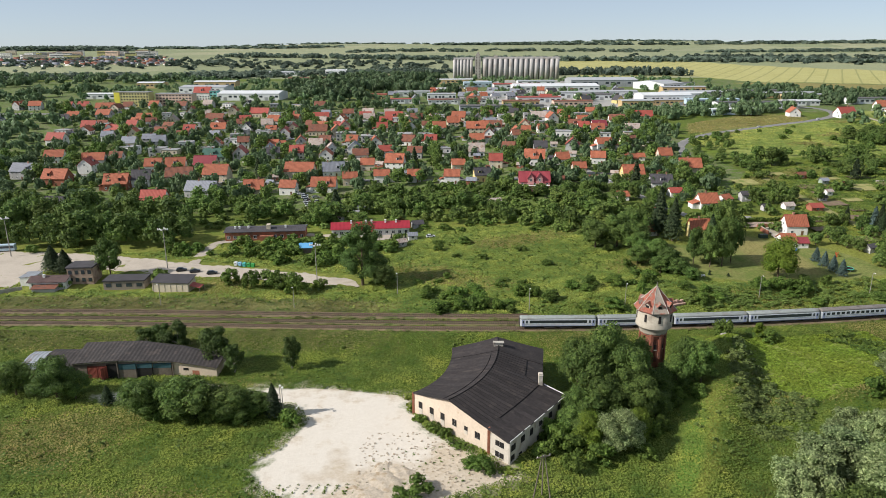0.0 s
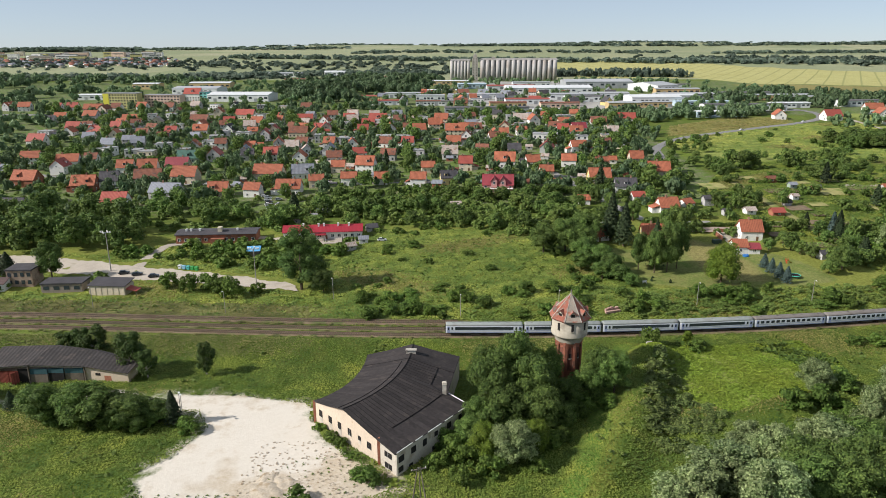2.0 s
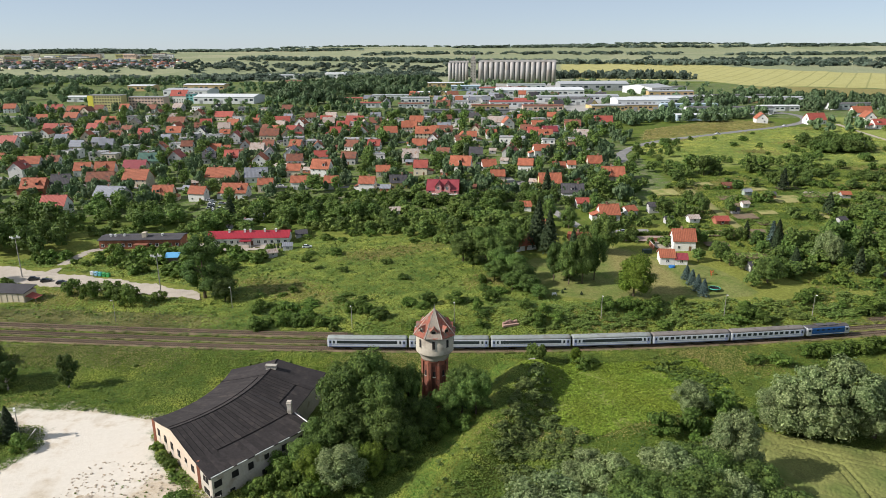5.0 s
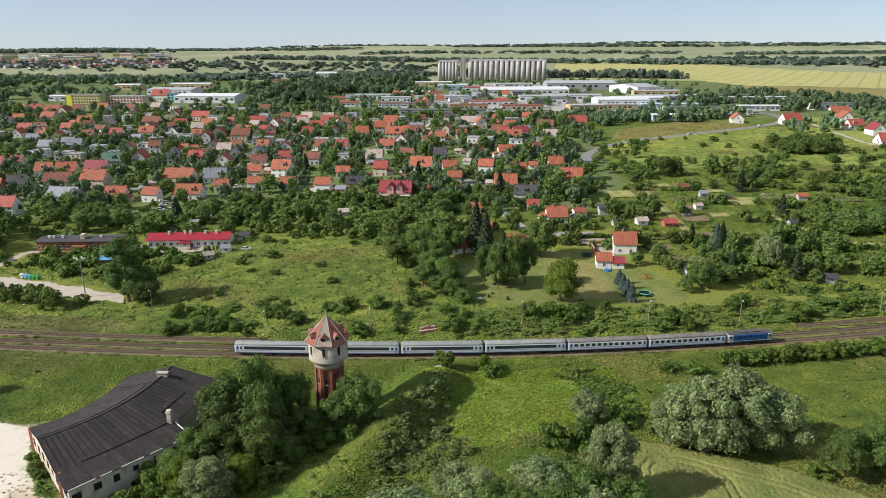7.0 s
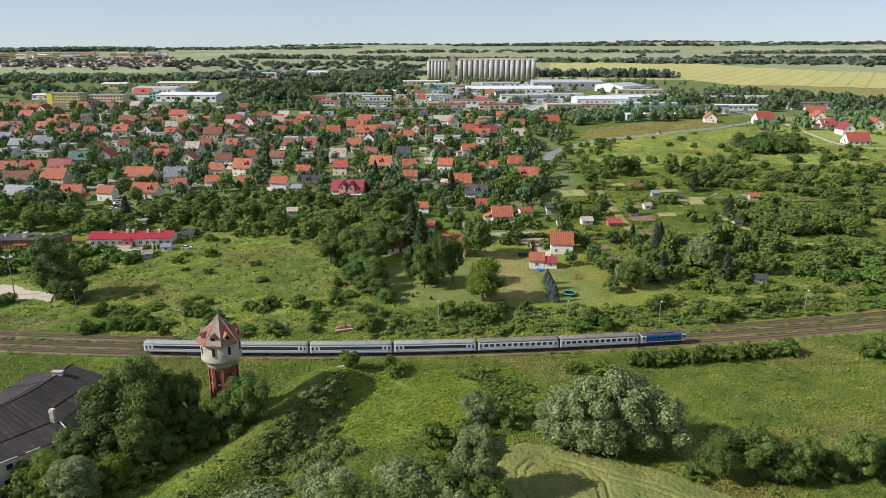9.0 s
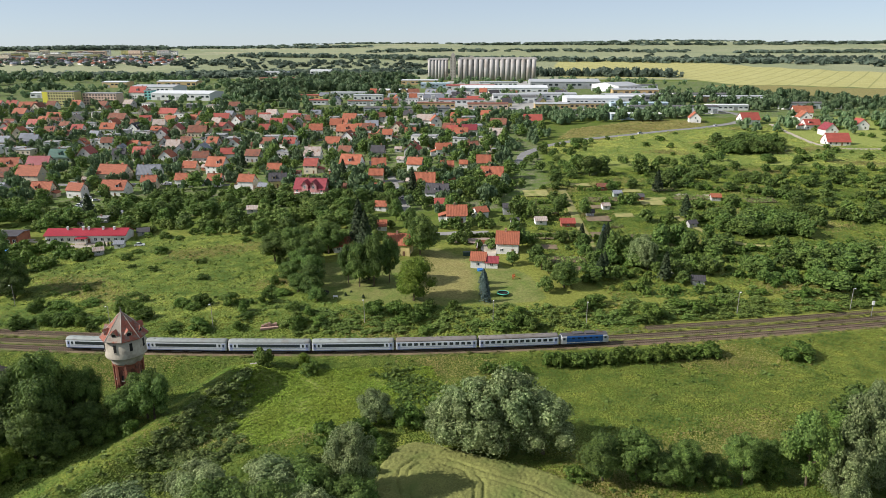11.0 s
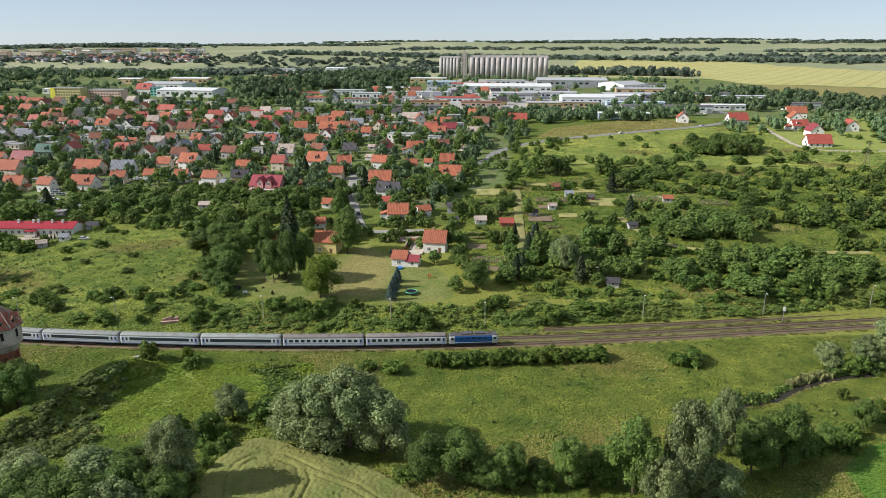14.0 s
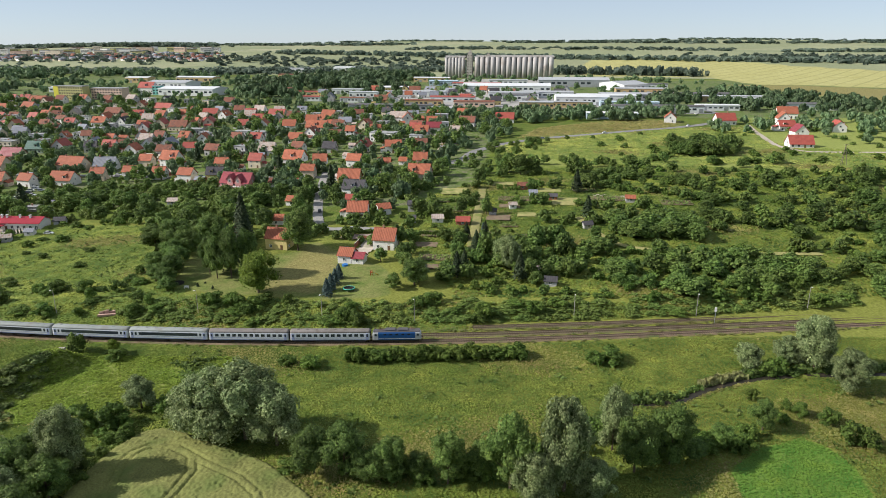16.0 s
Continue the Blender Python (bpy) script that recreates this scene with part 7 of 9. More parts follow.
Shape().bar((0, 0, -0.3), (0, 0, 0.6), 1.15, 1.2, 20).part("basin", POOL_BLUE, t)
PLAY_RED, PLAY_YELLOW = material("red_plastic", (0.5, 0.06, 0.03), 0.4, 0.1), material("yellow_plastic", (0.6, 0.42, 0.05), 0.4, 0.1)
t = thing("garden_slide", 158.6, 263.5, 25, "small red and yellow plastic garden slide", "slide")
Shape().add([(0, -0.35, 1.3), (0, 0.35, 1.3), (2.2, 0.35, 0.1), (2.2, -0.35, 0.1), (0, -0.35, 1.15), (0, 0.35, 1.15), (2.2, 0.35, -0.05), (2.2, -0.35, -0.05)], [(0, 3, 2, 1), (4, 5, 6, 7), (0, 1, 5, 4), (1, 2, 6, 5), (2, 3, 7, 6), (3, 0, 4, 7)]).part("chute", PLAY_YELLOW, t)
Shape().box(-0.8, 0, -0.4, 0.4, 1.1, 1.25).box(-0.8, -0.7, -0.4, -0.3, -0.2, 2.0).box(-0.8, -0.7, 0.3, 0.4, -0.2, 2.0).box(-0.1, 0, -0.4, -0.3, -0.2, 2.0).box(-0.1, 0, 0.3, 0.4, -0.2, 2.0).part("tower", PLAY_RED, t)
t = thing("water_tank", 140, 289, 10, "dark green garden tank on a lawn", "tank")
Shape().box(-1.8, 1.8, -0.9, 0.9, -0.3, 1.5).part("body", material("dark_green_tank", (0.03, 0.06, 0.05), 0.5, 0.2), t)
sheet("pale_plot", [(243, 373), (262, 376), (264, 384), (246, 384)], GRAVEL, 0.2, "pale bare plot with concrete slabs", "plot", 1.5)


# ---- lamps, masts, cars ----
PALE_BRICK = material("pale_pink_brick", (0.42, 0.27, 0.22), 0.95, 0.3, 4, 0.6, 0.4, dirt=((0.3, 0.2, 0.15), 0.8, 0.52))
POLE_GREY = material("grey_concrete_pole", (0.31, 0.29, 0.26), 0.9, 0.15)


def flood_mast(x, y, h):
    t = thing("floodlight_mast", x, y, 0, "tall grey floodlight mast with a ring of lamps", "light mast", "floodlight masts")
    Shape().bar((0, 0, -0.5), (0, 0, h), 0.24, 0.12).part("pole", POLE_GREY, t)
    Shape().box(-2.0, 2.0, -0.08, 0.08, h - 0.2, h).box(-0.08, 0.08, -1.6, 1.6, h - 0.2, h).part("cross_arm", STEEL, t)
    for lx, ly in ((-1.9, 0), (-1.1, 0), (1.1, 0), (1.9, 0), (0, -1.5), (0, 1.5)):
        Shape().bar((lx, ly, h), (lx, ly - 0.25, h + 0.5), 0.34, 0.2, 10).part("floodlight", FRAME, t)


for x, y, h in ((-113, 266, 16.5), (-186, 281, 17), (-49, 250, 15)):
    flood_mast(x, y, h)


def rail_lamp(x, y, h):
    t = thing("railway_lamp", x, y, 0, "slim grey lamp post beside the railway", "lamp post", "lamps along the railway")
    Shape().bar((0, 0, -0.4), (0, 0, h), 0.13, 0.07, 6).part("pole", POLE_GREY, t)
    Shape().bar((0, 0, h), (0, -0.9, h + 0.25), 0.05, 0.05, 6).part("arm", STEEL, t)
    Shape().box(-0.16, 0.16, -1.4, -0.8, h + 0.18, h + 0.34).part("lamp_head", FRAME, t)


for x, y in ((-17, 236), (29, 217), (-52, 222), (110, 224), (151, 228), (181, 231), (272, 251), (310, 262), (62, 219), (232, 243), (-100, 226)):
    rail_lamp(x, y, 8)
t = thing("railway_signal", 277, 247, 0, "short white-headed railway signal", "signal")
Shape().bar((0, 0, -0.5), (0, 0, 5), 0.1).part("post", STEEL, t)
Shape().box(-0.35, 0.35, -0.15, 0.15, 4.2, 5.6).part("signal_head", FRAME, t)


def power_pole(x, y, h, turn):
    t = thing("power_pole", x, y, turn, "weathered double wooden power pole with cross arm", "power pole")
    for k in (-1, 1):
        Shape().bar((k * 1.7, -0.8 * k, -0.5), (k * 0.25, 0, h), 0.17, 0.11).part("pole", TIMBER, t)
    Shape().bar((0.9, 1.6, -0.5), (0.0, 0.1, h - 0.5), 0.16, 0.1).part("strut", TIMBER, t)
    Shape().box(-1.6, 1.6, -0.1, 0.1, h - 0.6, h - 0.4).part("cross_arm", TIMBER, t)
    for k in (-1.4, 0, 1.4):
        Shape().bar((k, 0, h - 0.4), (k, 0, h - 0.1), 0.07, 0.05, 6).part("insulator", FRAME, t)


power_pole(20, 120, 11, 20)
power_pole(392, 462, 13, 30)
CAR_PAINTS = [material(n, c, 0.3, 0.08, spec=0.6) for n, c in (("dark_car_paint", (0.03, 0.035, 0.045)), ("white_car_paint", (0.7, 0.7, 0.7)), ("silver_car_paint", (0.35, 0.37, 0.4)), ("blue_car_paint", (0.05, 0.12, 0.3)))]


def car(x, y, turn, paint, label):
    t = thing("parked_car", x, y, turn, label, "car", "parked cars", z=float(land(x, y)) + 0.25)
    Shape().loft([[(a, s * w, z) for s, z in ((-1, 0.3), (-1, b), (1, b), (1, 0.3))] for a, w, b in ((-2.1, 0.75, 0.7), (-1.9, 0.86, 0.92), (1.0, 0.87, 0.95), (1.95, 0.82, 0.78), (2.15, 0.72, 0.6))]).part("body", CAR_PAINTS[paint], t)
    Shape().loft([[(a, s * w, z) for s, z in ((-1, 0.85), (-0.85, b), (0.85, b), (1, 0.85))] for a, w, b in ((-1.85, 0.78, 1.0), (-1.3, 0.76, 1.42), (0.2, 0.76, 1.45), (1.1, 0.78, 0.98))]).part("cabin", GLASS, t)
    Shape().box(-1.25, 0.15, -0.62, 0.62, 1.43, 1.47).part("roof", CAR_PAINTS[paint], t)
    for wx in (-1.3, 1.3):
        for wy in (-0.78, 0.78):
            Shape().bar((wx, wy - 0.1, 0.32), (wx, wy + 0.1, 0.32), 0.32, 0.32, 12).part("wheel", UNDERFRAME, t)
    for wy in (-0.55, 0.55):
        Shape().box(2.02, 2.12, wy - 0.14, wy + 0.14, 0.6, 0.72).part("headlight", FRAME, t)


car(-106, 262.5, 20, 0, "dark parked car on the pale yard")
car(-100, 261, 25, 0, "black parked car on the pale yard")
car(-92.5, 259, 15, 0, "dark parked estate car on the pale yard")
car(136, 315.5, 2, 2, "silver parked car beside a lawn")
car(-62, 300, 40, 1, "white parked car beside a low building")
car(-6, 303, 10, 1, "white parked van beside hedges")
car(262, 573, 30, 1, "white car on the hill road")
car(-20, 434, 5, 1, "white parked car among houses")
car(-28, 430, 5, 2, "silver parked car among houses")
t = thing("bus", -194, 288, 10, "pale blue bus parked at the yard's edge", "bus", z=float(land(-194, 288)) + 0.25)
Shape().box(-5.5, 5.5, -1.2, 1.2, 0.4, 3.0).part("body", HALL_BLUE, t)
for sy in (-1, 1):
    Shape().box(-5.2, 5.2, *sorted((sy * 1.2, sy * 1.23)), 1.5, 2.5).part("window_band", GLASS, t)
    for wx in (-3.5, 3.5):
        Shape().bar((wx, sy * 0.95, 0.45), (wx, sy * 1.22, 0.45), 0.45, 0.45, 12).part("wheel", UNDERFRAME, t)
BIN_PAINTS = [material(n, c, 0.5, 0.1) for n, c in (("white_bin_plastic", (0.6, 0.62, 0.62)), ("teal_bin_plastic", (0.08, 0.4, 0.38)), ("green_bin_plastic", (0.05, 0.3, 0.08)), ("blue_bin_plastic", (0.25, 0.45, 0.6)))]
for i, k in enumerate((0, 3, 1, 2, 2)):
    t = thing("recycling_bin", -86 + i * 1.9, 269.5 - i * 0.5, -12, ("white", "pale blue", "teal", "green")[k if k != 3 else 1] + " recycling bin at the yard's edge" if k != 1 else "teal recycling bin at the yard's edge", "recycling bin", "recycling bins")
    Shape().loft([[(a * s, b * s, z) for a, b in ((-0.7, -0.6), (0.7, -0.6), (0.7, 0.6), (-0.7, 0.6))] for z, s in ((0, 0.85), (1.3, 1.0), (1.6, 0.8))]).part("body", BIN_PAINTS[k], t)
    Shape().box(-0.35, 0.35, -0.65, -0.5, 1.0, 1.2).part("slot", DARK, t)
MINT = material("mint_trampoline_pad", (0.08, 0.42, 0.3), 0.6, 0.1)
t = thing("trampoline", 154.2, 248, 0, "round garden trampoline with a mint green rim", "trampoline")
ring_pts = [(2.0 * math.cos(a * math.pi / 10), 2.0 * math.sin(a * math.pi / 10), 0.85) for a in range(20)]
s = Shape()
for i in range(20):
    s.bar(ring_pts[i], ring_pts[(i + 1) % 20], 0.16, 0.16, 6)
s.part("rim", MINT, t)
Shape().loft([[(x * 0.95, y * 0.95, z) for x, y, z in ring_pts], [(x * 0.95, y * 0.95, z + 0.05) for x, y, z in ring_pts]]).part("mat", DARK, t)
for i in range(0, 20, 5):
    Shape().bar((ring_pts[i][0], ring_pts[i][1], -0.1), ring_pts[i], 0.05, 0.05, 6).part("leg", STEEL, t)


# ---- more houses of the town, along its back streets ----
street = random.Random(33)
for row, y0, xa, xb, gap in ((0, 492, -150, 150, 17), (1, 508, -250, -60, 18), (2, 545, -250, 160, 17), (3, 588, -290, 150, 17), (4, 612, -300, 60, 19), (5, 640, -320, 130, 17), (6, 664, -330, 150, 18), (7, 700, -380, 20, 18), (8, 726, -400, -60, 19), (9, 755, -420, -120, 20)):
    x = xa
    while x < xb:
        hx, hy = x + street.uniform(-4, 4), y0 + street.uniform(-7, 7) - 0.03 * x
        w = street.uniform(8.5, 11.5)
        if all((hx - bx) ** 2 + (hy + 4 - by) ** 2 > (br + w * 0.55) ** 2 for bx, by, br in BLOCKED):
            house(hx, hy, w, street.choice("ooobrbfffgks"), street.choice(["w", "w", "cr", "gr", "gr", "w"]), street.uniform(-14, 14))
        x += gap * 1.3
for i in range(70):
    hx, hy = street.uniform(-720, -335), street.uniform(400, 780)
    if hx < -0.72 * hy - 40:
        continue
    if all((hx - bx) ** 2 + (hy + 4 - by) ** 2 > (br + 8) ** 2 for bx, by, br in BLOCKED):
        house(hx, hy, street.uniform(9.5, 13.5), street.choice("oorbbfgk"), street.choice(["w", "cr", "gr"]), street.uniform(-20, 20), group="houses of the western edge")
for i in range(60):
    hx, hy = street.uniform(-180, 150), street.uniform(395, 640)
    w = street.uniform(3.5, 6)
    if all((hx - bx) ** 2 + (hy + 2 - by) ** 2 > (br + w * 0.6) ** 2 for bx, by, br in BLOCKED):
        house(hx, hy, w, street.choice("okgsfb"), street.choice(["w", "gr", "cr", "br"]), street.uniform(-20, 20), w * 0.8, 2.3, "backyard sheds", name="backyard_shed", label="small backyard shed between the gardens")


# ---- plants, the near ones one by one ----
W_OAK, W_WIL = "dense dark green broadleaf tree", "silvery green bushy willow tree"
for x, y, h, r in ((42, 163, 21, 6.5), (37, 158, 18, 6.5), (36, 167, 16, 5), (46, 157, 18, 6.5), (52, 167, 15.5, 3.8), (65.5, 169, 14, 5.2), (69, 166, 12.5, 5), (62, 165, 11, 4.5), (48, 151, 13, 5.5), (39, 151, 12.5, 6), (55, 160, 10, 4.5), (33, 150, 10, 4), (31, 144, 8, 4), (56, 186, 4, 3), (53, 152, 8, 4), (47, 168, 15, 5)):
    plant("oak", x, y, h, r, W_OAK + " beside the water tower", "trees round the water tower")
plant("willow", 40.5, 138, 10.5, 6, "pale olive bushy willow beside the engine shed")
for x, y, h, r in ((34, 140, 8.5, 4.5), (46, 143, 7.5, 4)):
    plant("maple", x, y, h, r, "light green bushy tree beside the engine shed", "light green trees")
for x, y, h, r in ((147, 160, 18.5, 9.5), (155, 161, 20, 9.5), (163, 160, 16.5, 8), (141, 162, 12, 6), (123, 141, 17.5, 6.2), (82, 124, 13, 9), (92, 137, 10, 6), (96, 134, 11, 6.5), (72, 116, 13, 8), (109, 136, 12, 8), (123, 170, 9.5, 5), (88, 116, 15, 8), (118, 128, 12, 6)):
    plant("willow", x, y, h, r, W_WIL + " in the meadow", "willows")
for x, y, h, r in ((228, 153, 23, 6.5), (239, 170, 16, 4.5), (234, 152, 9, 5), (222, 147, 13, 5), (298, 219, 17, 7), (280, 218, 8, 4.5), (303, 208, 12, 6), (292, 222, 9, 5)):
    plant("willow", x, y, h, r, W_WIL + " by the stream", "willows")
for x, y, h, r in ((175, 151, 11.5, 5.0), (182, 151, 12.5, 5.2), (187, 150, 8, 4), (192, 151, 10.5, 4), (204, 152, 12, 4.3), (211, 155, 9, 4), (217, 152, 17, 5.6), (251, 166, 15, 5), (243, 162, 14, 5), (275, 184, 8, 3.4), (264, 176, 5.5, 3.2), (257, 169, 5, 3), (198, 152, 7, 3)):
    plant("oak", x, y, h, r, "green broadleaf tree along the stream", "trees along the stream")
for x, y, h, r in ((268.5, 174.5, 4.5, 3), (276.6, 198.5, 3.6, 1.6), (286, 192.5, 4, 2.2), (283.5, 194.5, 3, 1.6), (291.6, 189.5, 4.5, 2.6), (294, 182, 5.5, 3.2), (297, 180, 4.5, 2.8), (281, 188, 2.6, 2), (271, 180, 4, 2.6), (285, 214.5, 4, 3), (288, 216, 5, 3.2), (310, 222, 4, 3)):
    plant("shrub", x, y, h, r, "small leafy bush in the meadow beyond the ditch", "meadow bushes")
for x, y, h, r in ((112, 127, 13, 6), (104, 128, 11, 5.5), (99, 130, 11, 6), (106, 121, 12, 6.5), (117, 135, 12, 5.5), (99, 122, 12, 6), (125, 134, 10, 5), (114, 142, 9, 4.5), (127, 121, 12, 6), (78, 108, 11, 6), (64, 108, 8, 5)):
    plant("oak", x, y, h, r, "dark broadleaf tree among silvery willows", "trees among the willows")
for x, y, h, r in ((43, 146, 5, 3.5), (50, 145, 4, 3), (35, 134, 4.5, 3.5), (30, 138, 4.5, 3), (46, 135, 3.5, 2.6), (58, 158, 4, 3), (60, 161, 4.5, 3), (53, 147, 3.5, 2.6), (25, 144, 4.5, 3), (28, 131, 4, 3), (22, 136, 3, 2.4), (66, 160, 4, 2.8)):
    plant("shrub", x, y, h, r, "green bush under the trees by the tower", "bushes by the tower")
for x, y, h, r in ((-103, 163, 12.5, 6), (-115, 165, 10, 5.3), (-76, 154, 10.5, 5.7), (-64, 152, 12, 7), (-53, 152, 9, 5.7), (-128, 168, 10, 6), (-70, 157, 9, 5), (-58, 155, 8, 5), (-47, 154, 6.5, 4), (-98, 163, 8, 4)):
    plant("oak", x, y, h, r, W_OAK + " near the barn", "trees near the barn")
for x, y, h, r in ((-81, 192, 10.5, 4.2), (-86, 193, 9, 3.6), (-91, 193, 7.5, 3.7), (-66, 182, 13, 4.8), (-44, 180, 10.5, 3), (-60, 178, 9, 3.5)):
    plant("birch", x, y, h, r, "loose young tree standing in tall grass", "young trees")
plant("spruce", -88, 160, 5.5, 2.0, "small loose pine before the barn")
plant("spruce", -43, 153.5, 9.4, 2.4, "dark narrow spruce beside the sandy yard")
for x, y, h, r in ((-158, 263, 11, 4.5), (-152, 261, 10, 4)):
    plant("spruce", x, y, h, r, "dark spruce beside the pale yard", "spruces by the yard")
plant("oak", -132, 257, 16, 5.5, W_OAK + " beside the pale yard")
plant("poplar", -31, 247, 26, 9, "tall loose poplar at the end of the pale yard")
plant("oak", -26, 249, 12, 6, W_OAK + " under the poplar")
plant("oak", -22, 243, 9, 5, W_OAK + " under the poplar")
for x, y, h, r in ((-65, 246, 7, 4.6), (-55, 239, 7.5, 4.6), (-82, 249, 6.5, 4), (-73, 244, 7, 4), (-60, 243, 6, 4), (-110, 252, 5, 4), (-145, 245, 3, 3), (-47, 243, 4, 3), (-180, 286, 4, 3)):
    plant("shrub", x, y, h, r, "dark green bush beside the yard", "bushes by the yard")
# park lawn
for x, y, h, r in ((95, 292, 22, 4.6), (99, 285, 19, 4.2), (105, 259, 19, 4)):
    plant("spruce", x, y, h, r, "tall dark spruce on a lawn", "tall spruces")
plant("maple", 124, 240.5, 15.5, 8, "broad yellow-green maple on a lawn")
for x, y, h, r in ((108, 253, 20, 4.3), (113, 257, 18, 4), (103, 252, 17, 4), (98, 256, 15, 3.6), (104, 335, 11, 4), (100, 352, 10, 3.6), (112, 322, 10, 4), (95, 372, 10, 3.6), (121, 287, 17, 7), (73, 277, 15, 7), (64, 277, 12, 6.5), (83, 288, 14, 7), (176, 256, 10, 5.5), (78, 265, 10, 5), (86, 250, 9, 4.5), (88, 243, 7, 4), (84, 258, 10, 4.5), (80, 273, 12, 5.5), (91, 238, 5, 3.5), (82, 246, 7, 4), (76, 256, 8, 4.2)):
    plant("oak", x, y, h, r, W_OAK + " at the lawn's edge", "trees round the lawn")
for i in range(4):
    plant("blue_spruce", 148.3 - 0.35 * i, 241.5 + 5.6 * i, 6.6 - 0.3 * i, 2.0, "small blue spruce in a row on a lawn", "row of blue spruces")
for x, y in ((158, 279), (166, 302), (169, 275), (171.5, 270), (177, 259), (169, 252), (187, 289), (179, 307), (185, 308), (168, 288), (164, 306), (192, 284)):
    plant("apple", x, y, 5.5, 3.2, "round garden fruit tree", "garden fruit trees")
for x, y, h, r in ((207, 279, 13, 5.5), (209, 276, 12, 4.5)):
    plant("willow", x, y, h, r, "pale weeping willow among gardens", "willows")
for x, y, h, r in ((197, 299, 12, 2.8), (194, 293, 10, 2.6), (107, 376, 15, 3.4), (-56, 348, 13, 3.8), (188, 310, 8, 2), (236, 388, 12, 3), (60, 420, 12, 3), (-120, 440, 13, 3.2), (-20, 470, 12, 3), (190, 266, 10, 2.6), (192, 271, 9, 2.4)):
    plant("spruce", x, y, h, r, "dark spruce in a garden", "garden spruces", near=y < 320)
for i in range(6):
    plant("spruce", -24 + i * 1.6, 303.2 + 0.15 * i, 2.8, 0.55, "narrow clipped thuja before the red-roofed building", "row of thujas")
hedge_x = np.repeat(np.arange(133, 187, 0.9), 2)
hedge_y = 312.2 + 0.03 * (hedge_x - 133) + np.tile([0.0, 0.7], len(hedge_x) // 2)
strew("clipped_hedge", small_crowns("shrub", 60, 1.1, 73), rows_for(hedge_x, hedge_y, 74, 0.9, 1.7), LEAF["shrub"], "clipped green hedge along a garden drive", "hedge")
# hedge below the train and bushes on the bank
hedge = random.Random(8)
for i in range(26):
    x = 168 + i * 1.95 + hedge.uniform(-0.6, 0.6)
    plant("shrub", x, float(rail_y(x)) - 11.0 + hedge.uniform(-1, 1), hedge.uniform(3.4, 4.8), hedge.uniform(2.3, 3.0), "dense green hedge bush below the railway", "hedge below the railway")
for x, y, h, r in ((87, 195, 6.8, 3.2), (100, 194, 3.5, 3), (157, 199, 3.6, 3.6), (150, 199, 3, 3), (242, 215, 4.6, 4.5), (237, 214, 4, 3), (114, 160, 5.5, 4), (121, 162, 6, 4), (27, 140, 5, 3), (9, 130, 3.4, 2.8), (6, 132, 2.6, 2.4), (-6, 151, 2.0, 1.6), (-2.5, 147, 2.4, 2.2), (0, 144.6, 2.2, 1.8), (26.5, 141.5, 5, 2.8), (29, 147, 5.5, 2.8), (24, 137, 3.6, 2.2), (-38, 150, 4, 2.8), (-5, 122, 3.6, 3.6), (-9, 121, 2.5, 2), (131, 170, 5, 4), (140, 168, 4, 4), (255, 178, 5, 3)):
    plant("shrub", x, y, h, r, "wild green bush in tall grass", "wild bushes")
for i in range(22):
    plant("shrub", hedge.uniform(-79, -46), hedge.uniform(151, 156), hedge.uniform(3, 5.5), hedge.uniform(2.4, 3.6), "dense dark bush between barn and meadow", "bushes before the barn")
brook = [(168, 152), (186, 151), (200, 152), (214, 156), (226, 165), (237, 176), (247, 168), (256, 172), (266, 176)]
for i in range(34):
    k = hedge.randrange(len(brook) - 1)
    u = hedge.random()
    plant("shrub", brook[k][0] * (1 - u) + brook[k + 1][0] * u + hedge.uniform(-1.5, 1.5), brook[k][1] * (1 - u) + brook[k + 1][1] * u + hedge.uniform(-1.5, 1.5), hedge.uniform(2.5, 5), hedge.uniform(2.2, 3.6), "dark bush along the stream", "bushes along the stream")
for i in range(14):
    plant("shrub", hedge.uniform(120, 127), hedge.uniform(138, 165), hedge.uniform(1.5, 3), hedge.uniform(1.5, 2.5), "bush at the edge of the wheat", "bushes along the wheat field")
bank = random.Random(4)
for i in range(150):
    x = bank.uniform(-10, 330)
    s = bank.uniform(13, 34) if x < 110 else bank.uniform(13, 24)
    if 88 < x < 170 and s > 24 or x > 130 and i % 5 > 1:
        continue
    plant("shrub", x, float(rail_y(x)) + s, bank.uniform(1.4, 4.6), bank.uniform(1.8, 4.0), "low green bush on the railway bank", "bushes on the railway bank")
for i in range(34):
    x, y = bank.uniform(-20, 78), bank.uniform(228, 320)
    plant("shrub", x, y, bank.uniform(1.5, 4), bank.uniform(1.5, 3.2), "scattered green bush in the meadow", "bushes of the upper meadow")

# ---- small things along the railway and in the yards ----
t = thing("pond_cover", 91.3, 245, 0, "dark round covered garden pool on a lawn", "pool")
Shape().bar((0, 0, -0.3), (0, 0, 0.55), 2.1, 2.1, 24).part("basin", UNDERFRAME, t)
Shape().bar((0, 0, 0.55), (0, 0, 0.75), 2.2, 1.4, 24).part("cover", DARK, t)
t = thing("garden_bench", 96.6, 241.1, 15, "small white garden bench on a lawn", "bench")
Shape().box(-0.8, 0.8, -0.25, 0.25, 0.4, 0.48).part("seat", FRAME, t)
Shape().box(-0.8, 0.8, 0.22, 0.28, 0.5, 0.95).part("backrest", FRAME, t)
for bx in (-0.7, 0.7):
    Shape().box(bx - 0.05, bx + 0.05, -0.22, 0.22, -0.1, 0.4).part("leg", FRAME, t)
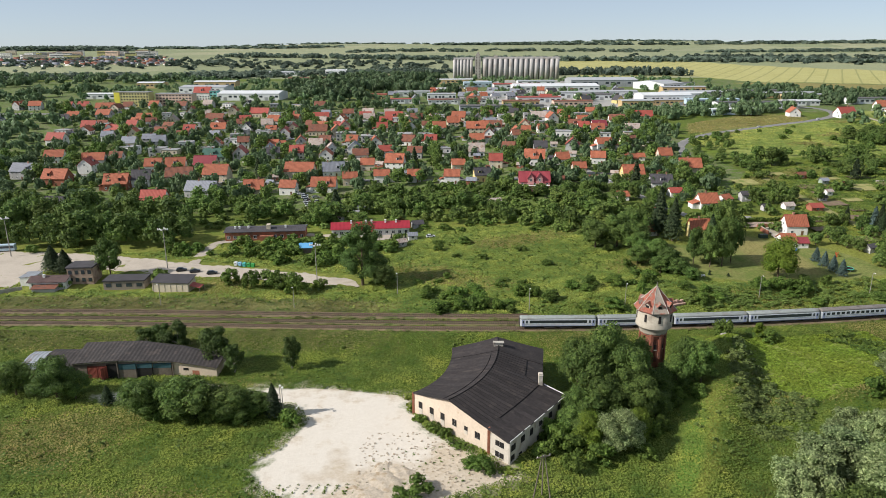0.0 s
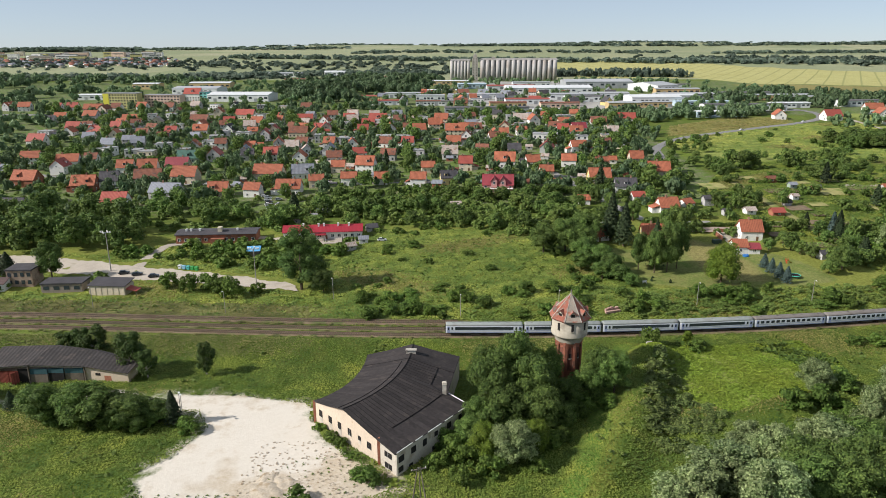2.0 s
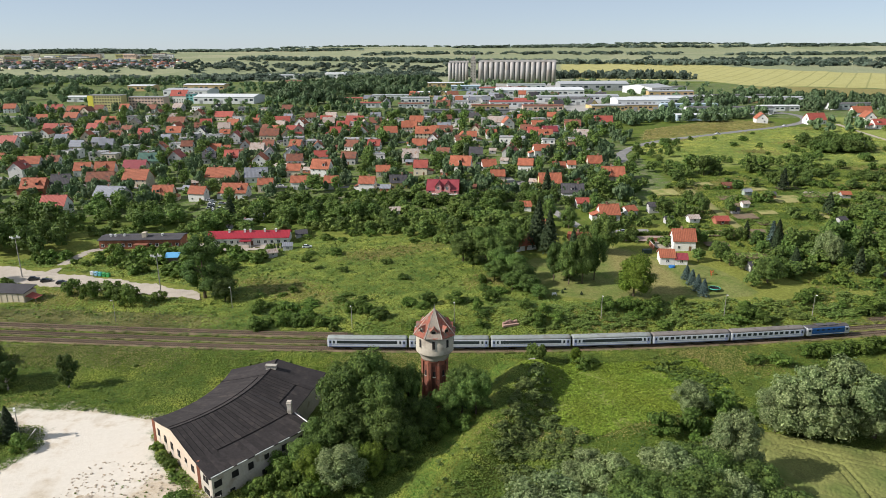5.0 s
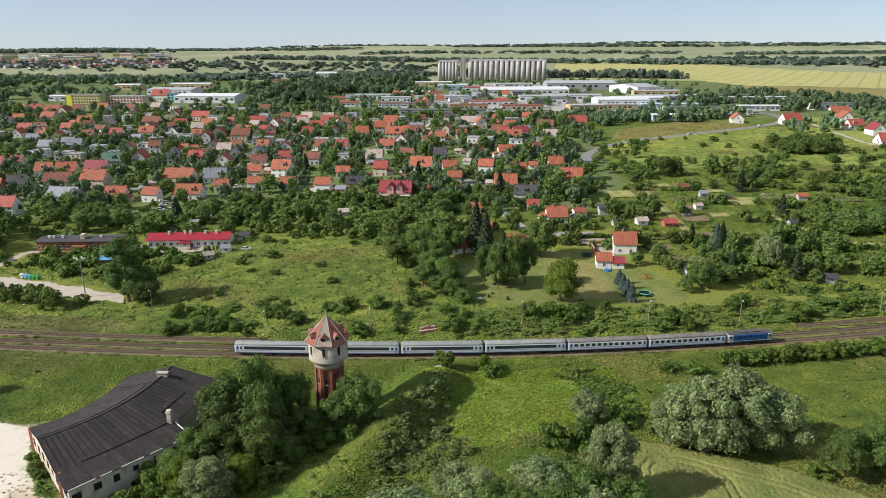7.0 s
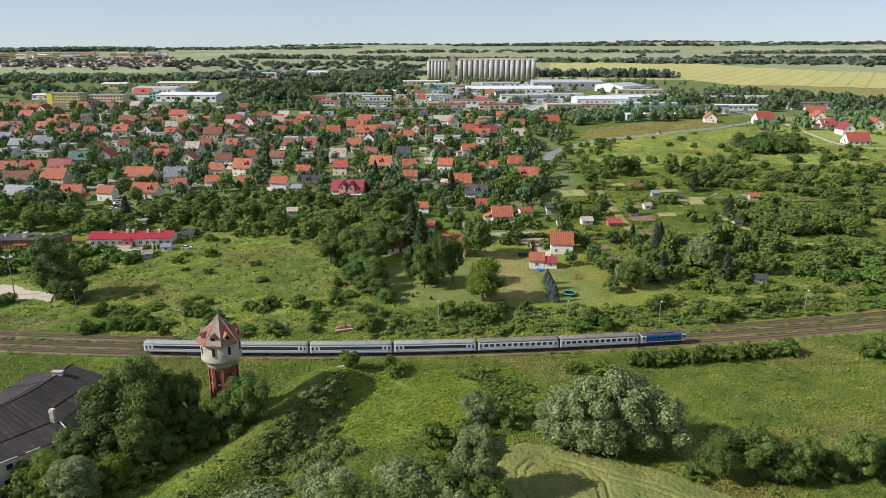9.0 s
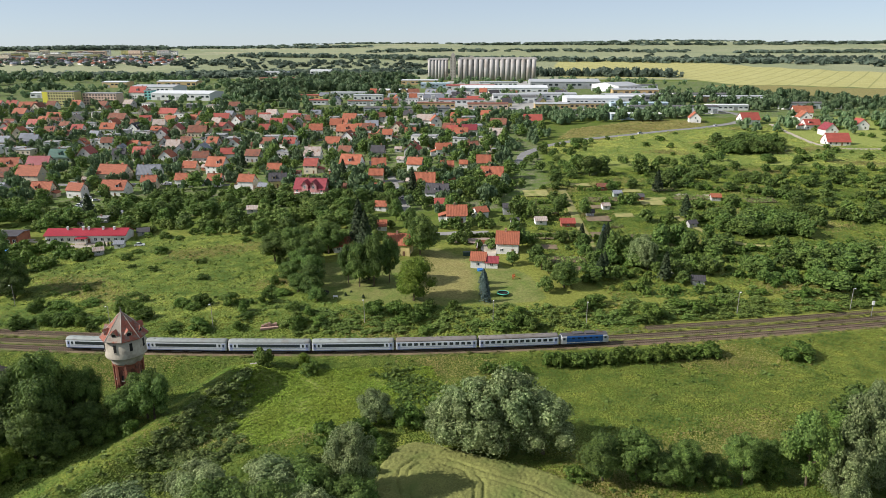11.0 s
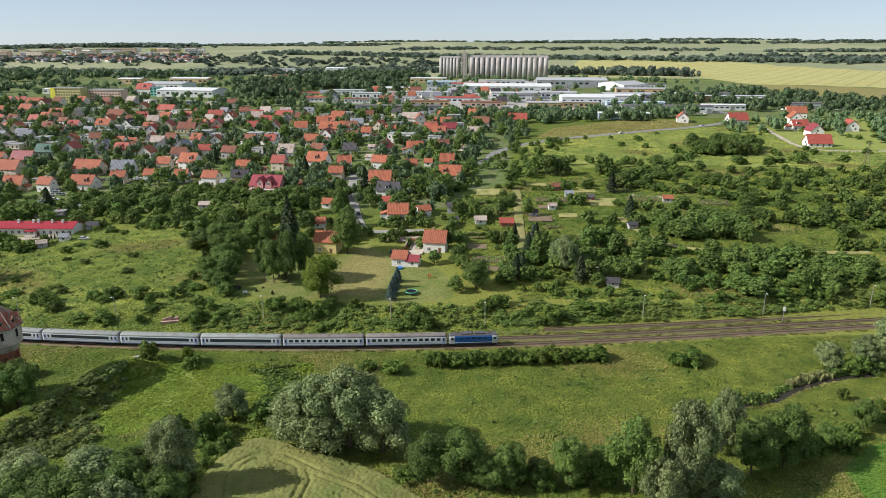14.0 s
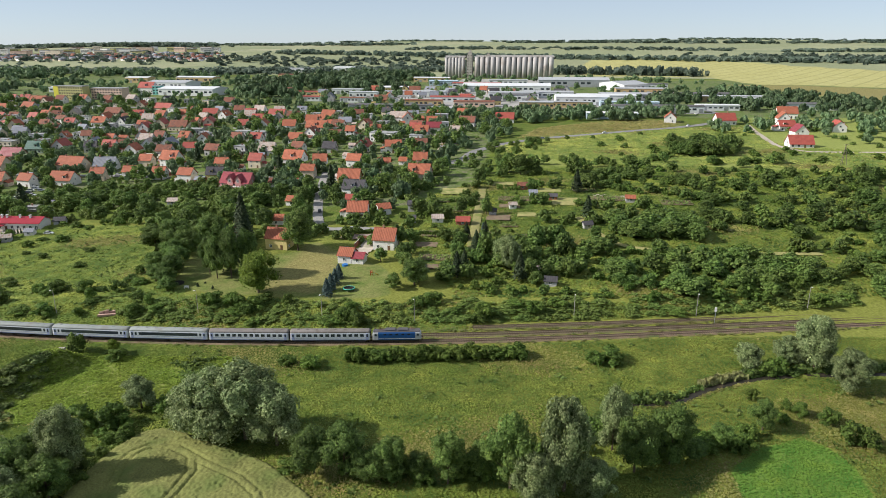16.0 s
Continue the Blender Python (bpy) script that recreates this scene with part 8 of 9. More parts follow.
for x, y, h in ((99.7, 243.4, 1.6), (106.2, 241.9, 1.5), (101, 246.5, 1.0)):
    plant("spruce", x, y, h, 0.6, "tiny young conifer on a lawn", "young conifers")
t = thing("brick_footing", 80, 220, 20, "crumbling pink brick footing on the railway bank", "ruin")
for i in range(5):
    Shape().box(-2.4 + i, -1.5 + i, -0.4 + 0.1 * (i % 2), 0.4, -0.3, 0.9 + 0.25 * ((i * 7) % 3)).part("brick_stump", PALE_BRICK, t)
Shape().box(-2.8, 2.8, -1.4, -0.5, -0.3, 0.35).part("slab", PALE_BRICK, t)
t = thing("concrete_block", 85, 191.5, 25, "old concrete buffer block at the end of a ramp", "block")
Shape().loft([[(x, -0.7, z), (x, 0.7, z), (x * 0.8, 0.5, z + 1.7), (x * 0.8, -0.5, z + 1.7)] for x, z in ((-1.1, -0.3), (1.1, -0.3))]).part("block", CONCRETE, t)
plant("maple", 98, 196.5, 5.0, 1.9, "bright yellow-green young tree below the railway")
for x, y in ((-41.4, 154.6), (-40.6, 153.6)):
    t = thing("yard_lamp", x, y, 30, "tall slim lamp post with a white head beside a spruce", "lamp post", "lamps of the sandy yard")
    Shape().bar((0, 0, -0.4), (0, 0, 8.2), 0.12, 0.07, 8).part("pole", POLE_GREY, t)
    Shape().bar((0, 0, 8.2), (0, -0.5, 8.45), 0.05, 0.05, 6).part("arm", STEEL, t)
    Shape().box(-0.22, 0.22, -1.0, -0.4, 8.35, 8.6).part("lamp_head", FRAME, t)
t = thing("leaning_post", -39.5, 153.2, 0, "pale fallen pole leaning in a bush", "pole")
Shape().bar((0, 0, -0.3), (3.0, 0.6, 3.2), 0.12, 0.1, 8).part("pole", FRAME, t)
for x, y, turn, paint in ((-83, 391, 10, 1), (-80, 387, 8, 2), (-79, 382, 12, 1), (-77, 377, 5, 0), (-76, 372, 10, 1), (-74.5, 368, 15, 2), (-73, 363.5, 8, 1), (-69, 362, 80, 3), (-70, 372, 5, 1), (-73, 383, 14, 2)):
    BLOCKED.append((x, y, 4))
    car(x, y, turn, paint, ("dark", "white", "silver", "blue")[paint] + " car parked in a crowded yard below the houses")
for x, y, turn, paint in ((-52, 426.5, 4, 1), (-100, 425, -4, 2), (-128, 425.5, 2, 1), (10, 418, -6, 0), (30, 412.5, -8, 1), (97, 391, 105, 2), (102, 372, 103, 1), (112, 341, 108, 0), (-160, 430, -8, 1), (-60, 584, 8, 1), (-130, 586, 6, 2), (40, 566, -12, 1), (120, 538, -18, 0), (215, 546, 40, 2), (330, 611, 50, 1), (350, 690, 100, 1), (150, 690, -2, 2), (60, 700, -12, 1), (240, 741, 4, 1), (250, 745, 4, 2), (262, 744, 4, 0), (275, 746, 4, 1), (225, 739, 4, 1), (212, 738, 4, 2)):
    car(x, y, turn, paint, ("dark", "white", "silver", "blue")[paint] + " car parked along a town street")


# ---- plants that nobody could count ----
for x in range(-112, 110, 11):     # an open strip of grass between the town and the works
    BLOCKED.append((x, 745 - 0.0016 * max(0, x) ** 2, 13))
def clumped(x, y, thr):
    """Keeps the places that fall into irregular strips and clumps."""
    v = 0.7 * np.sin(x * 0.075 + 1.9 * np.sin(y * 0.06)) + 1.1 * np.sin(y * 0.21 + 0.03 * x + 1.2 * np.sin(x * 0.045)) + 0.5 * np.sin(x * 0.31 + y * 0.23)
    return x[v > thr], y[v > thr]


lumps = lump_crowns(34, 0.23, 80, 8, 4)
light_lumps = lump_crowns(20, 0.32, 85, 8, 3)
BELT = [(-60, 345), (-45, 385), (10, 372), (40, 352), (64, 352), (78, 366), (92, 340), (104, 300), (84, 292), (74, 285), (33, 318), (6, 322), (-12, 330), (-20, 342)]
WEST = [(-330, 375), (-205, 350), (-165, 345), (-131, 336), (-108, 296), (-131, 284), (-180, 290), (-230, 296), (-330, 300)]
ORCHARD = [(160, 374), (190, 420), (201, 440), (252, 447), (304, 455), (349, 449), (420, 440), (480, 420), (420, 300), (360, 280), (324, 270), (275, 258), (193, 247), (178, 276), (165, 300), (160, 330)]
TOWN = [(-330, 380), (-330, 640), (-450, 780), (-100, 790), (180, 690), (190, 560), (160, 480), (160, 400), (150, 340), (110, 345), (60, 385), (0, 405), (-90, 385), (-160, 350), (-200, 360)]
OUTER = [(-1000, 380), (-340, 380), (-340, 650), (-460, 790), (-1100, 1250)]
oak_small = small_crowns("oak", 620, 0.86, 40)
bush_small = small_crowns("shrub", 170, 0.78, 60)
x, y = scatter(BELT, 46, 1, 1)
half = len(x) * 2 // 5
strew("tree_belt", oak_small, rows_for(x, y, 1, 4.3, 8.5)[:half], LEAF["oak"], "dense belt of dark green trees below the houses", "trees")
strew("tree_belt", oak_small, rows_for(x, y, 1, 4.3, 7.5)[half:], LEAF["apple"], "lighter green trees among the belt below the houses", "trees")
x, y = scatter(BELT, 270, 2, 0)
strew("thicket", bush_small, rows_for(x, y, 2, 2.6, 3.6), LEAF["pale_shrub"], "thick undergrowth among the trees", "bushes")
FRINGE = [(-50, 384), (0, 404), (52, 376), (80, 372), (92, 340), (64, 348), (40, 352), (10, 372)]
x, y = scatter(FRINGE, 110, 101, 0)
strew("thicket", bush_small, rows_for(x, y, 101, 2.2, 2.6), LEAF["shrub"], "garden bushes below the first houses", "bushes")
x, y = scatter(FRINGE, 26, 102, 1)
strew("tree_belt", oak_small, rows_for(x, y, 102, 3.6, 6.5), LEAF["oak"], "garden trees below the first houses", "trees")
x, y = scatter(WEST, 150, 3, 2)
strew("tree_belt", oak_small, rows_for(x, y, 3, 5.5, 13), LEAF["oak"], "dense wood of dark green trees above the yard", "trees")
# vegetable plots, grass paths and lanes of the allotments
SOIL = material("dug_garden_soil", (0.20, 0.145, 0.095), 0.95, 0.3, 3, 0.4, 0.5, dirt=((0.13, 0.16, 0.05), 0.5, 0.56))
MOWN = material("mown_dry_grass", (0.27, 0.25, 0.095), 0.95, 0.25, 2, 0.25, 0.3, dirt=((0.16, 0.20, 0.045), 0.2, 0.52))
PLOT_WORDS = ("bare dug vegetable plot among fruit trees", "green vegetable plot with rows of plants", "mown yellowish grass plot between hedges")
road("garden_path", [(186, 392), (187, 383), (189, 343), (191, 305), (193, 287)], 4.2, MOWN, "mown grass path between allotment gardens", 0.45)
road("dirt_lane", [(236, 346), (240, 333), (245, 322), (252, 311), (267, 306), (290, 306), (330, 310)], 3.2, MOWN, "worn yellowish farm lane between thickets", 0.45)
for x, y, w, d, k in ((205, 373, 17, 8, 1), (231, 370, 15, 13, 2), (250, 377, 16, 7, 1), (177, 315, 19, 8, 1), (180, 285, 16, 7, 1), (172, 384, 13, 12, 2), (203, 360, 10, 6, 0), (199, 341, 11, 8, 0), (284, 373, 15, 8, 1), (183, 275, 12, 5, 0), (176, 352, 10, 8, 1), (197, 318, 8, 6, 0), (214, 316, 12, 6, 1), (172, 300, 10, 6, 0), (212, 347, 9, 6, 2), (168, 366, 9, 6, 1), (222, 390, 12, 7, 2), (240, 392, 12, 6, 1), (197, 402, 11, 7, 2), (205, 330, 8, 4, 1)):
    plot = thing("vegetable_plot", x, y, 4, PLOT_WORDS[k], "garden plot", "vegetable plots")
    for bx in np.arange(x - w / 2 + d / 2, x + w / 2 - d / 2 + 0.1, 3.0):
        BLOCKED.append((bx, y, d * 0.5))
    nx, ny = int(w / 2), int(d / 2)
    a, b = np.meshgrid(np.linspace(-w / 2, w / 2, nx + 1), np.linspace(-d / 2, d / 2, ny + 1))
    z = land(x + a, y + b) - float(land(x, y)) + 0.5
    me = quad_mesh("bed", np.stack([a.ravel(), b.ravel(), z.ravel()], 1), grid_quads(nx + 1, ny + 1))
    me.materials.append(MOWN if k == 2 else SOIL)
    piece("bed", me, plot)
    if k == 1:
        parts = []
        for i in range(int(d / 0.9)):
            gx, gy = np.linspace(-w / 2 + 0.4, w / 2 - 0.4, 18), np.full(18, -d / 2 + 0.5 + i * 0.9)
            gz = land(x + gx, y + gy) - float(land(x, y)) + 0.75
            parts.append(leaf_quads(np.random.default_rng(i), np.stack([gx, gy, gz], 1), np.tile([0.0, 0.0, 1.0], (18, 1)), 0.75))
        v, q = join(parts)
        me = quad_mesh("greenery", v, q)
        me.materials.append(LEAF["pale_shrub"])
        tagged(piece("greenery", me, plot), kind="stuff")
bush_light = small_crowns("shrub", 130, 0.88, 66)
for x, y, h, r in ((198, 289, 11, 3.6), (204, 292, 9, 3.6), (218, 297, 12, 4.4), (226, 301, 11, 4.2), (229, 294, 10, 4), (222, 305, 9, 3.8), (161, 298, 9, 3.6), (168, 341, 8, 3.4), (181, 347, 8, 3.2), (187, 296, 8, 3.6), (175, 260, 8, 4), (167, 279, 8, 3.6), (242, 314, 7, 3.2), (236, 288, 7, 3.8), (261, 281, 8, 3.8), (270, 285, 8, 4), (193, 345, 9, 3), (184, 402, 9, 4), (205, 425, 12, 5), (212, 428, 11, 5), (198, 430, 12, 5), (235, 434, 11, 5), (244, 400, 8, 4), (160, 345, 8, 3.6)):
    plant("oak", x, y, h, r, "round green tree in the allotment gardens", "trees of the allotments", near=False)
for x, y, h, r in ((213, 265, 11, 2.6), (240, 345, 11, 3)):
    plant("spruce", x, y, h, r, "tall dark spruce in the allotment gardens", "garden spruces", near=False)
plant("blue_spruce", 196, 302, 10, 2.4, "tall blue spruce in the allotment gardens", "", near=False)
x, y = scatter(ORCHARD, 680, 4, 0.4)
x, y = clumped(x, y, 0.35)
strew("orchard_bushes", bush_light, rows_for(x, y, 4, 2.1, 2.6), LEAF["shrub"], "overgrown bushes of old allotments", "bushes")
x, y = scatter([(182, 262), (200, 254), (260, 262), (330, 280), (345, 296), (262, 302), (205, 300), (186, 290)], 52, 141, 0.8)
strew("orchard_trees", oak_small, rows_for(x, y, 142, 3.5, 6.2), LEAF["oak"], "dark broad trees in overgrown gardens above the railway", "trees")
x, y = scatter([(182, 258), (205, 250), (330, 276), (345, 296), (262, 302), (190, 300)], 150, 143, 0.3)
strew("thicket", bush_small, rows_for(x, y, 144, 2.1, 2.6), LEAF["shrub"], "bushes in overgrown gardens above the railway", "bushes")
x, y = scatter(ORCHARD, 190, 45, 0.2)
strew("orchard_bushes", bush_light, rows_for(x, y, 45, 1.5, 1.5), LEAF["pale_shrub"], "low pale green bushes of old allotments", "bushes")
x, y = scatter(ORCHARD, 420, 5, 0.3)
x, y = clumped(x, y, 0.3)
strew("orchard_trees", small_crowns("apple", 230, 0.86, 70), rows_for(x, y, 5, 2.8, 4.8), LEAF["apple"], "overgrown fruit trees of old allotments", "trees")
for seed, count, poly, wide, high, leaf in (
        (6, 52, [(249, 347), (290, 344), (284, 318), (256, 317), (248, 326)], 4.0, 6.6, "oak"),
        (62, 70, [(250, 276), (277, 299), (330, 303), (420, 325), (420, 290), (310, 266), (264, 256), (250, 258)], 3.7, 5.4, "apple"),
        (63, 50, [(302, 407), (347, 430), (400, 430), (440, 380), (420, 335), (330, 314), (296, 322), (290, 345)], 2.8, 3.8, "pale_shrub"),
        (64, 52, [(302, 407), (347, 430), (400, 430), (440, 380), (420, 335), (330, 314), (296, 322), (290, 345)], 4.2, 6.6, "oak"),
        (65, 40, [(245, 392), (290, 388), (300, 430), (262, 440), (240, 420)], 3.0, 4.6, "apple")):
    x, y = scatter(poly, count, seed, 0.5)
    strew("thicket", oak_small if wide > 2.9 else bush_small, rows_for(x, y, seed, wide, high), LEAF[leaf], "dense green thicket above the railway", "trees")
x, y = scatter([(300, 485), (338, 485), (345, 515), (325, 530), (300, 520)], 50, 7, 0)
strew("copse", oak_small, rows_for(x, y, 7, 4.5, 8), LEAF["apple"], "dense round copse on the hill", "trees")
x, y = scatter([(190, 425), (260, 430), (300, 455), (360, 445), (400, 430), (400, 445), (330, 480), (240, 462), (195, 462)], 80, 8, 0)
x, y = clumped(x, y, 0.2)
strew("hill_trees", oak_small, rows_for(x, y, 8, 3.4, 6), LEAF["oak"], "row of trees at the foot of the hill", "trees")
x, y = scatter([(160, 440), (172, 470), (180, 512), (212, 545), (232, 552), (222, 520), (205, 478), (200, 450), (185, 420)], 26, 67, 1.5)
strew("hill_trees", oak_small, rows_for(x, y, 67, 3.2, 5.6), LEAF["apple"], "trees and bushes beside the hill road", "trees")
x, y = scatter(HILL, 110, 9, 2)
x, y = clumped(x, y, 0.0)
strew("hill_bushes", bush_small, rows_for(x, y, 9, 2.6, 3.0), LEAF["shrub"], "scattered bushes on the grassy hill", "bushes")
GARDENS = [(-150, 345), (-108, 318), (-62, 322), (-8, 322), (-4, 335), (-30, 350), (-60, 398), (-150, 352)]
x, y = scatter(GARDENS, 130, 17, 0)
strew("garden_bushes", bush_small, rows_for(x, y, 17, 2.2, 2.6), LEAF["pale_shrub"], "garden bushes behind the low buildings", "bushes")
x, y = scatter(GARDENS, 36, 18, 0)
strew("garden_trees", oak_small, rows_for(x, y, 18, 4.2, 8), LEAF["oak"], "garden trees behind the low buildings", "trees")
LOWER = [(-125, 283), (-106, 298), (-90, 297), (-62, 303), (-20, 298), (-14, 288), (-40, 266), (-60, 268), (-86, 276), (-100, 280)]
x, y = scatter(LOWER, 95, 19, 0)
strew("hedge_bushes", bush_small, rows_for(x, y, 19, 2.6, 3.4), LEAF["shrub"], "bushes and hedges between yard and buildings", "bushes")
SCRUB = [(74, 140), (73, 152), (78, 170), (86, 188), (89, 178), (89, 165), (95, 157), (90, 148), (84, 140)]
x, y = scatter(SCRUB, 175, 20, 0)
strew("scrub", bush_small, rows_for(x, y, 20, 1.4, 1.15), LEAF["scrub"], "low dull green scrub on the ramp", "bushes")
NORTHWEST = [(-1500, 820), (-480, 800), (-460, 1330), (-900, 1450), (-1700, 1500)]
x, y = scatter(NORTHWEST, 620, 21, 1)
ok = np.sin(x * 0.013 + 1.5 * np.sin(y * 0.009)) + np.sin(y * 0.021 + 0.7) > -0.45
x, y = x[ok], y[ok]
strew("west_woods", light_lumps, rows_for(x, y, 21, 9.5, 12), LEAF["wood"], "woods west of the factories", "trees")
rng_b = np.random.default_rng(25)
bx = rng_b.uniform(84, 330, 560)
by = rail_y(bx) + 13 + np.abs(rng_b.normal(0, 6, 560))
keep = ~inside(LAWN, bx, by)
strew("bank_thicket", small_crowns("shrub", 150, 0.7, 64), rows_for(bx[keep], by[keep], 26, 1.7, 1.0), LEAF["pale_shrub"], "dense low thicket on the railway bank", "bushes")
x, y = scatter([(106, 300), (118, 290), (126, 304), (160, 290), (170, 330), (165, 410), (112, 400), (100, 340)], 75, 68, 0.6)
strew("garden_trees", bush_small, rows_for(x, y, 68, 2.3, 3.8), LEAF["apple"], "fruit trees and bushes in the gardens along the street", "trees")
x, y = scatter([(60, 350), (100, 345), (165, 400), (160, 440), (60, 425)], 80, 69, 0.4)
strew("garden_trees", oak_small, rows_for(x, y, 69, 2.8, 5.2), LEAF["oak"], "garden trees between the houses along the street", "trees")
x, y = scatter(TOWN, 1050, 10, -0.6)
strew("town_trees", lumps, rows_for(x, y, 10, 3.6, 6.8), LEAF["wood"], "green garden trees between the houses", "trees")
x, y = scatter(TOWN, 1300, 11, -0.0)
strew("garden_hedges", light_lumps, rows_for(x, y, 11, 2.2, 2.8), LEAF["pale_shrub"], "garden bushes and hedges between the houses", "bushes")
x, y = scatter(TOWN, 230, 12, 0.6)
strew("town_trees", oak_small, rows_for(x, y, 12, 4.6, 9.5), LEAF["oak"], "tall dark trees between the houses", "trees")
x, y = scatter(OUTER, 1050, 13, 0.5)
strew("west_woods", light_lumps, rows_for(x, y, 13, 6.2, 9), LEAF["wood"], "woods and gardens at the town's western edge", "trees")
works = [(-460, 800), (-100, 795), (190, 700), (380, 640), (470, 660), (540, 800), (500, 1050), (450, 1230), (270, 1320), (-100, 1320), (-500, 1350)]
GROVE = [(300, 760), (335, 900), (420, 1000), (520, 960), (600, 800), (560, 720), (450, 690)]
x, y = scatter(GROVE, 170, 22, 3.0)
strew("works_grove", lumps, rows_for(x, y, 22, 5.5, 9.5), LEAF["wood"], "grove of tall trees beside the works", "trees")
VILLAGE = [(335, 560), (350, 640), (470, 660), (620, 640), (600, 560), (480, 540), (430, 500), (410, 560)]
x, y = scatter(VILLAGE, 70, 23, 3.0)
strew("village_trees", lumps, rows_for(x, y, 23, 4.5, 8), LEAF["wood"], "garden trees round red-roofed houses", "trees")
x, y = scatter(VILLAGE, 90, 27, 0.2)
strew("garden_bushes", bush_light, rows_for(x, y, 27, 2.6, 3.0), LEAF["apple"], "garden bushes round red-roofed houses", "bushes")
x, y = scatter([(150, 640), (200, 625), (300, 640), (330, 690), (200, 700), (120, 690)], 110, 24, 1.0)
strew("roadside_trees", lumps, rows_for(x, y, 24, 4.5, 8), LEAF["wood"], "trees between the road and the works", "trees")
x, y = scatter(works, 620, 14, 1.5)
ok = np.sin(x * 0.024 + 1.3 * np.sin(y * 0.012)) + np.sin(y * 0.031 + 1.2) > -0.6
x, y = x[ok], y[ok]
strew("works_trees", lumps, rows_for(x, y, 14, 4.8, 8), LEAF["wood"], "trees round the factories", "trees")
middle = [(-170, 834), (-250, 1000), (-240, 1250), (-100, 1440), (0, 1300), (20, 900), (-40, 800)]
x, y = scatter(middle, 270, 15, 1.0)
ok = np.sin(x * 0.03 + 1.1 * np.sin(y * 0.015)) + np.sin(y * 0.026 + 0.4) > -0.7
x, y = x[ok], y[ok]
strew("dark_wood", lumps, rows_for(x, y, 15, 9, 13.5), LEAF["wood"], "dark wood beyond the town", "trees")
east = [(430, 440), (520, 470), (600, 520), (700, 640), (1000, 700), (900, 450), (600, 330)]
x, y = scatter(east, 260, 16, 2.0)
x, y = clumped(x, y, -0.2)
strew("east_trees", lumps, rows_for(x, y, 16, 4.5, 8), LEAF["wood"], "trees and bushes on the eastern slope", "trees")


def belt(name, points, wide, count, seed, width, height, label):
    """A belt of far woodland along a line."""
    rng = np.random.default_rng(seed)
    count = int(count * 0.75)
    p = np.array(points, float)
    k = rng.integers(0, len(p) - 1, count)
    u = rng.uniform(0, 1, count)[:, None]
    q = p[k] * (1 - u) + p[k + 1] * u + rng.normal(0, 1, (count, 2)) * np.array([wide, wide])
    rows = rows_for(q[:, 0], q[:, 1], seed, width, height)
    far = 7 * smooth(q[:, 1], 1500, 2600) * np.sin(q[:, 0] * 0.0031 + 1.0) * np.sin(q[:, 1] * 0.0022 + 0.5) + 9 * smooth(q[:, 1], 3000, 4700) * smooth(q[:, 0], -400, 2600) - 4 * smooth(q[:, 1], 3000, 4700) * (1 - smooth(q[:, 0], -2500, 0))
    rows[:, 2] += far
    rows[:, 4] *= 1.3
    rows[:, 5] *= 0.85
    strew(name, tiny, rows, LEAF["hazed_wood"], label, "woods")


tiny = lump_crowns(7, 0.7, 90, 5, 2)
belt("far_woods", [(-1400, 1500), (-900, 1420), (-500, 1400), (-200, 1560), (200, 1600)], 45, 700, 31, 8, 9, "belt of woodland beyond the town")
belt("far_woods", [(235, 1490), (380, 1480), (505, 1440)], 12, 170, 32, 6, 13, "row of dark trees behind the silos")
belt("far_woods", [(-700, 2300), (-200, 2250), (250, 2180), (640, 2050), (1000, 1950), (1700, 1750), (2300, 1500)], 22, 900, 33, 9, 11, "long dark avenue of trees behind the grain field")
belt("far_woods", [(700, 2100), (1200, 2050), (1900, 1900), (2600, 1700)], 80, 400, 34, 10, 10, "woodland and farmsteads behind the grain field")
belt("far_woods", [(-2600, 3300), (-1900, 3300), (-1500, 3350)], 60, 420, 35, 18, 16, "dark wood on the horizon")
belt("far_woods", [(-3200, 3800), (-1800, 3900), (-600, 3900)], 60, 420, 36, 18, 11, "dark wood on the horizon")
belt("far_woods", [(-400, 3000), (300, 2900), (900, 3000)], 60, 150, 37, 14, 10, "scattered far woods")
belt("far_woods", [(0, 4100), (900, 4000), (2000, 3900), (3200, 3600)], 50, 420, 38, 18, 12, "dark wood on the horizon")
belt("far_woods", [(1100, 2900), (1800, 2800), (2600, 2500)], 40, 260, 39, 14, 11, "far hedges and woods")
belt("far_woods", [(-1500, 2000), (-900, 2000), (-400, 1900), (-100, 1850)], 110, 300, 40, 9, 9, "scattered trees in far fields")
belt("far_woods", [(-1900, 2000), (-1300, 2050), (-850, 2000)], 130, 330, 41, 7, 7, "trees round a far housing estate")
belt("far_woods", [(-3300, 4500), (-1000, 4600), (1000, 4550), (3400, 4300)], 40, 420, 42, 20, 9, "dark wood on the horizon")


# a far housing estate: rows of pale blocks, then small houses
def swell(x, y):
    return 7 * smooth(y, 1500, 2600) * np.sin(x * 0.0031 + 1.0) * np.sin(y * 0.0022 + 0.5)


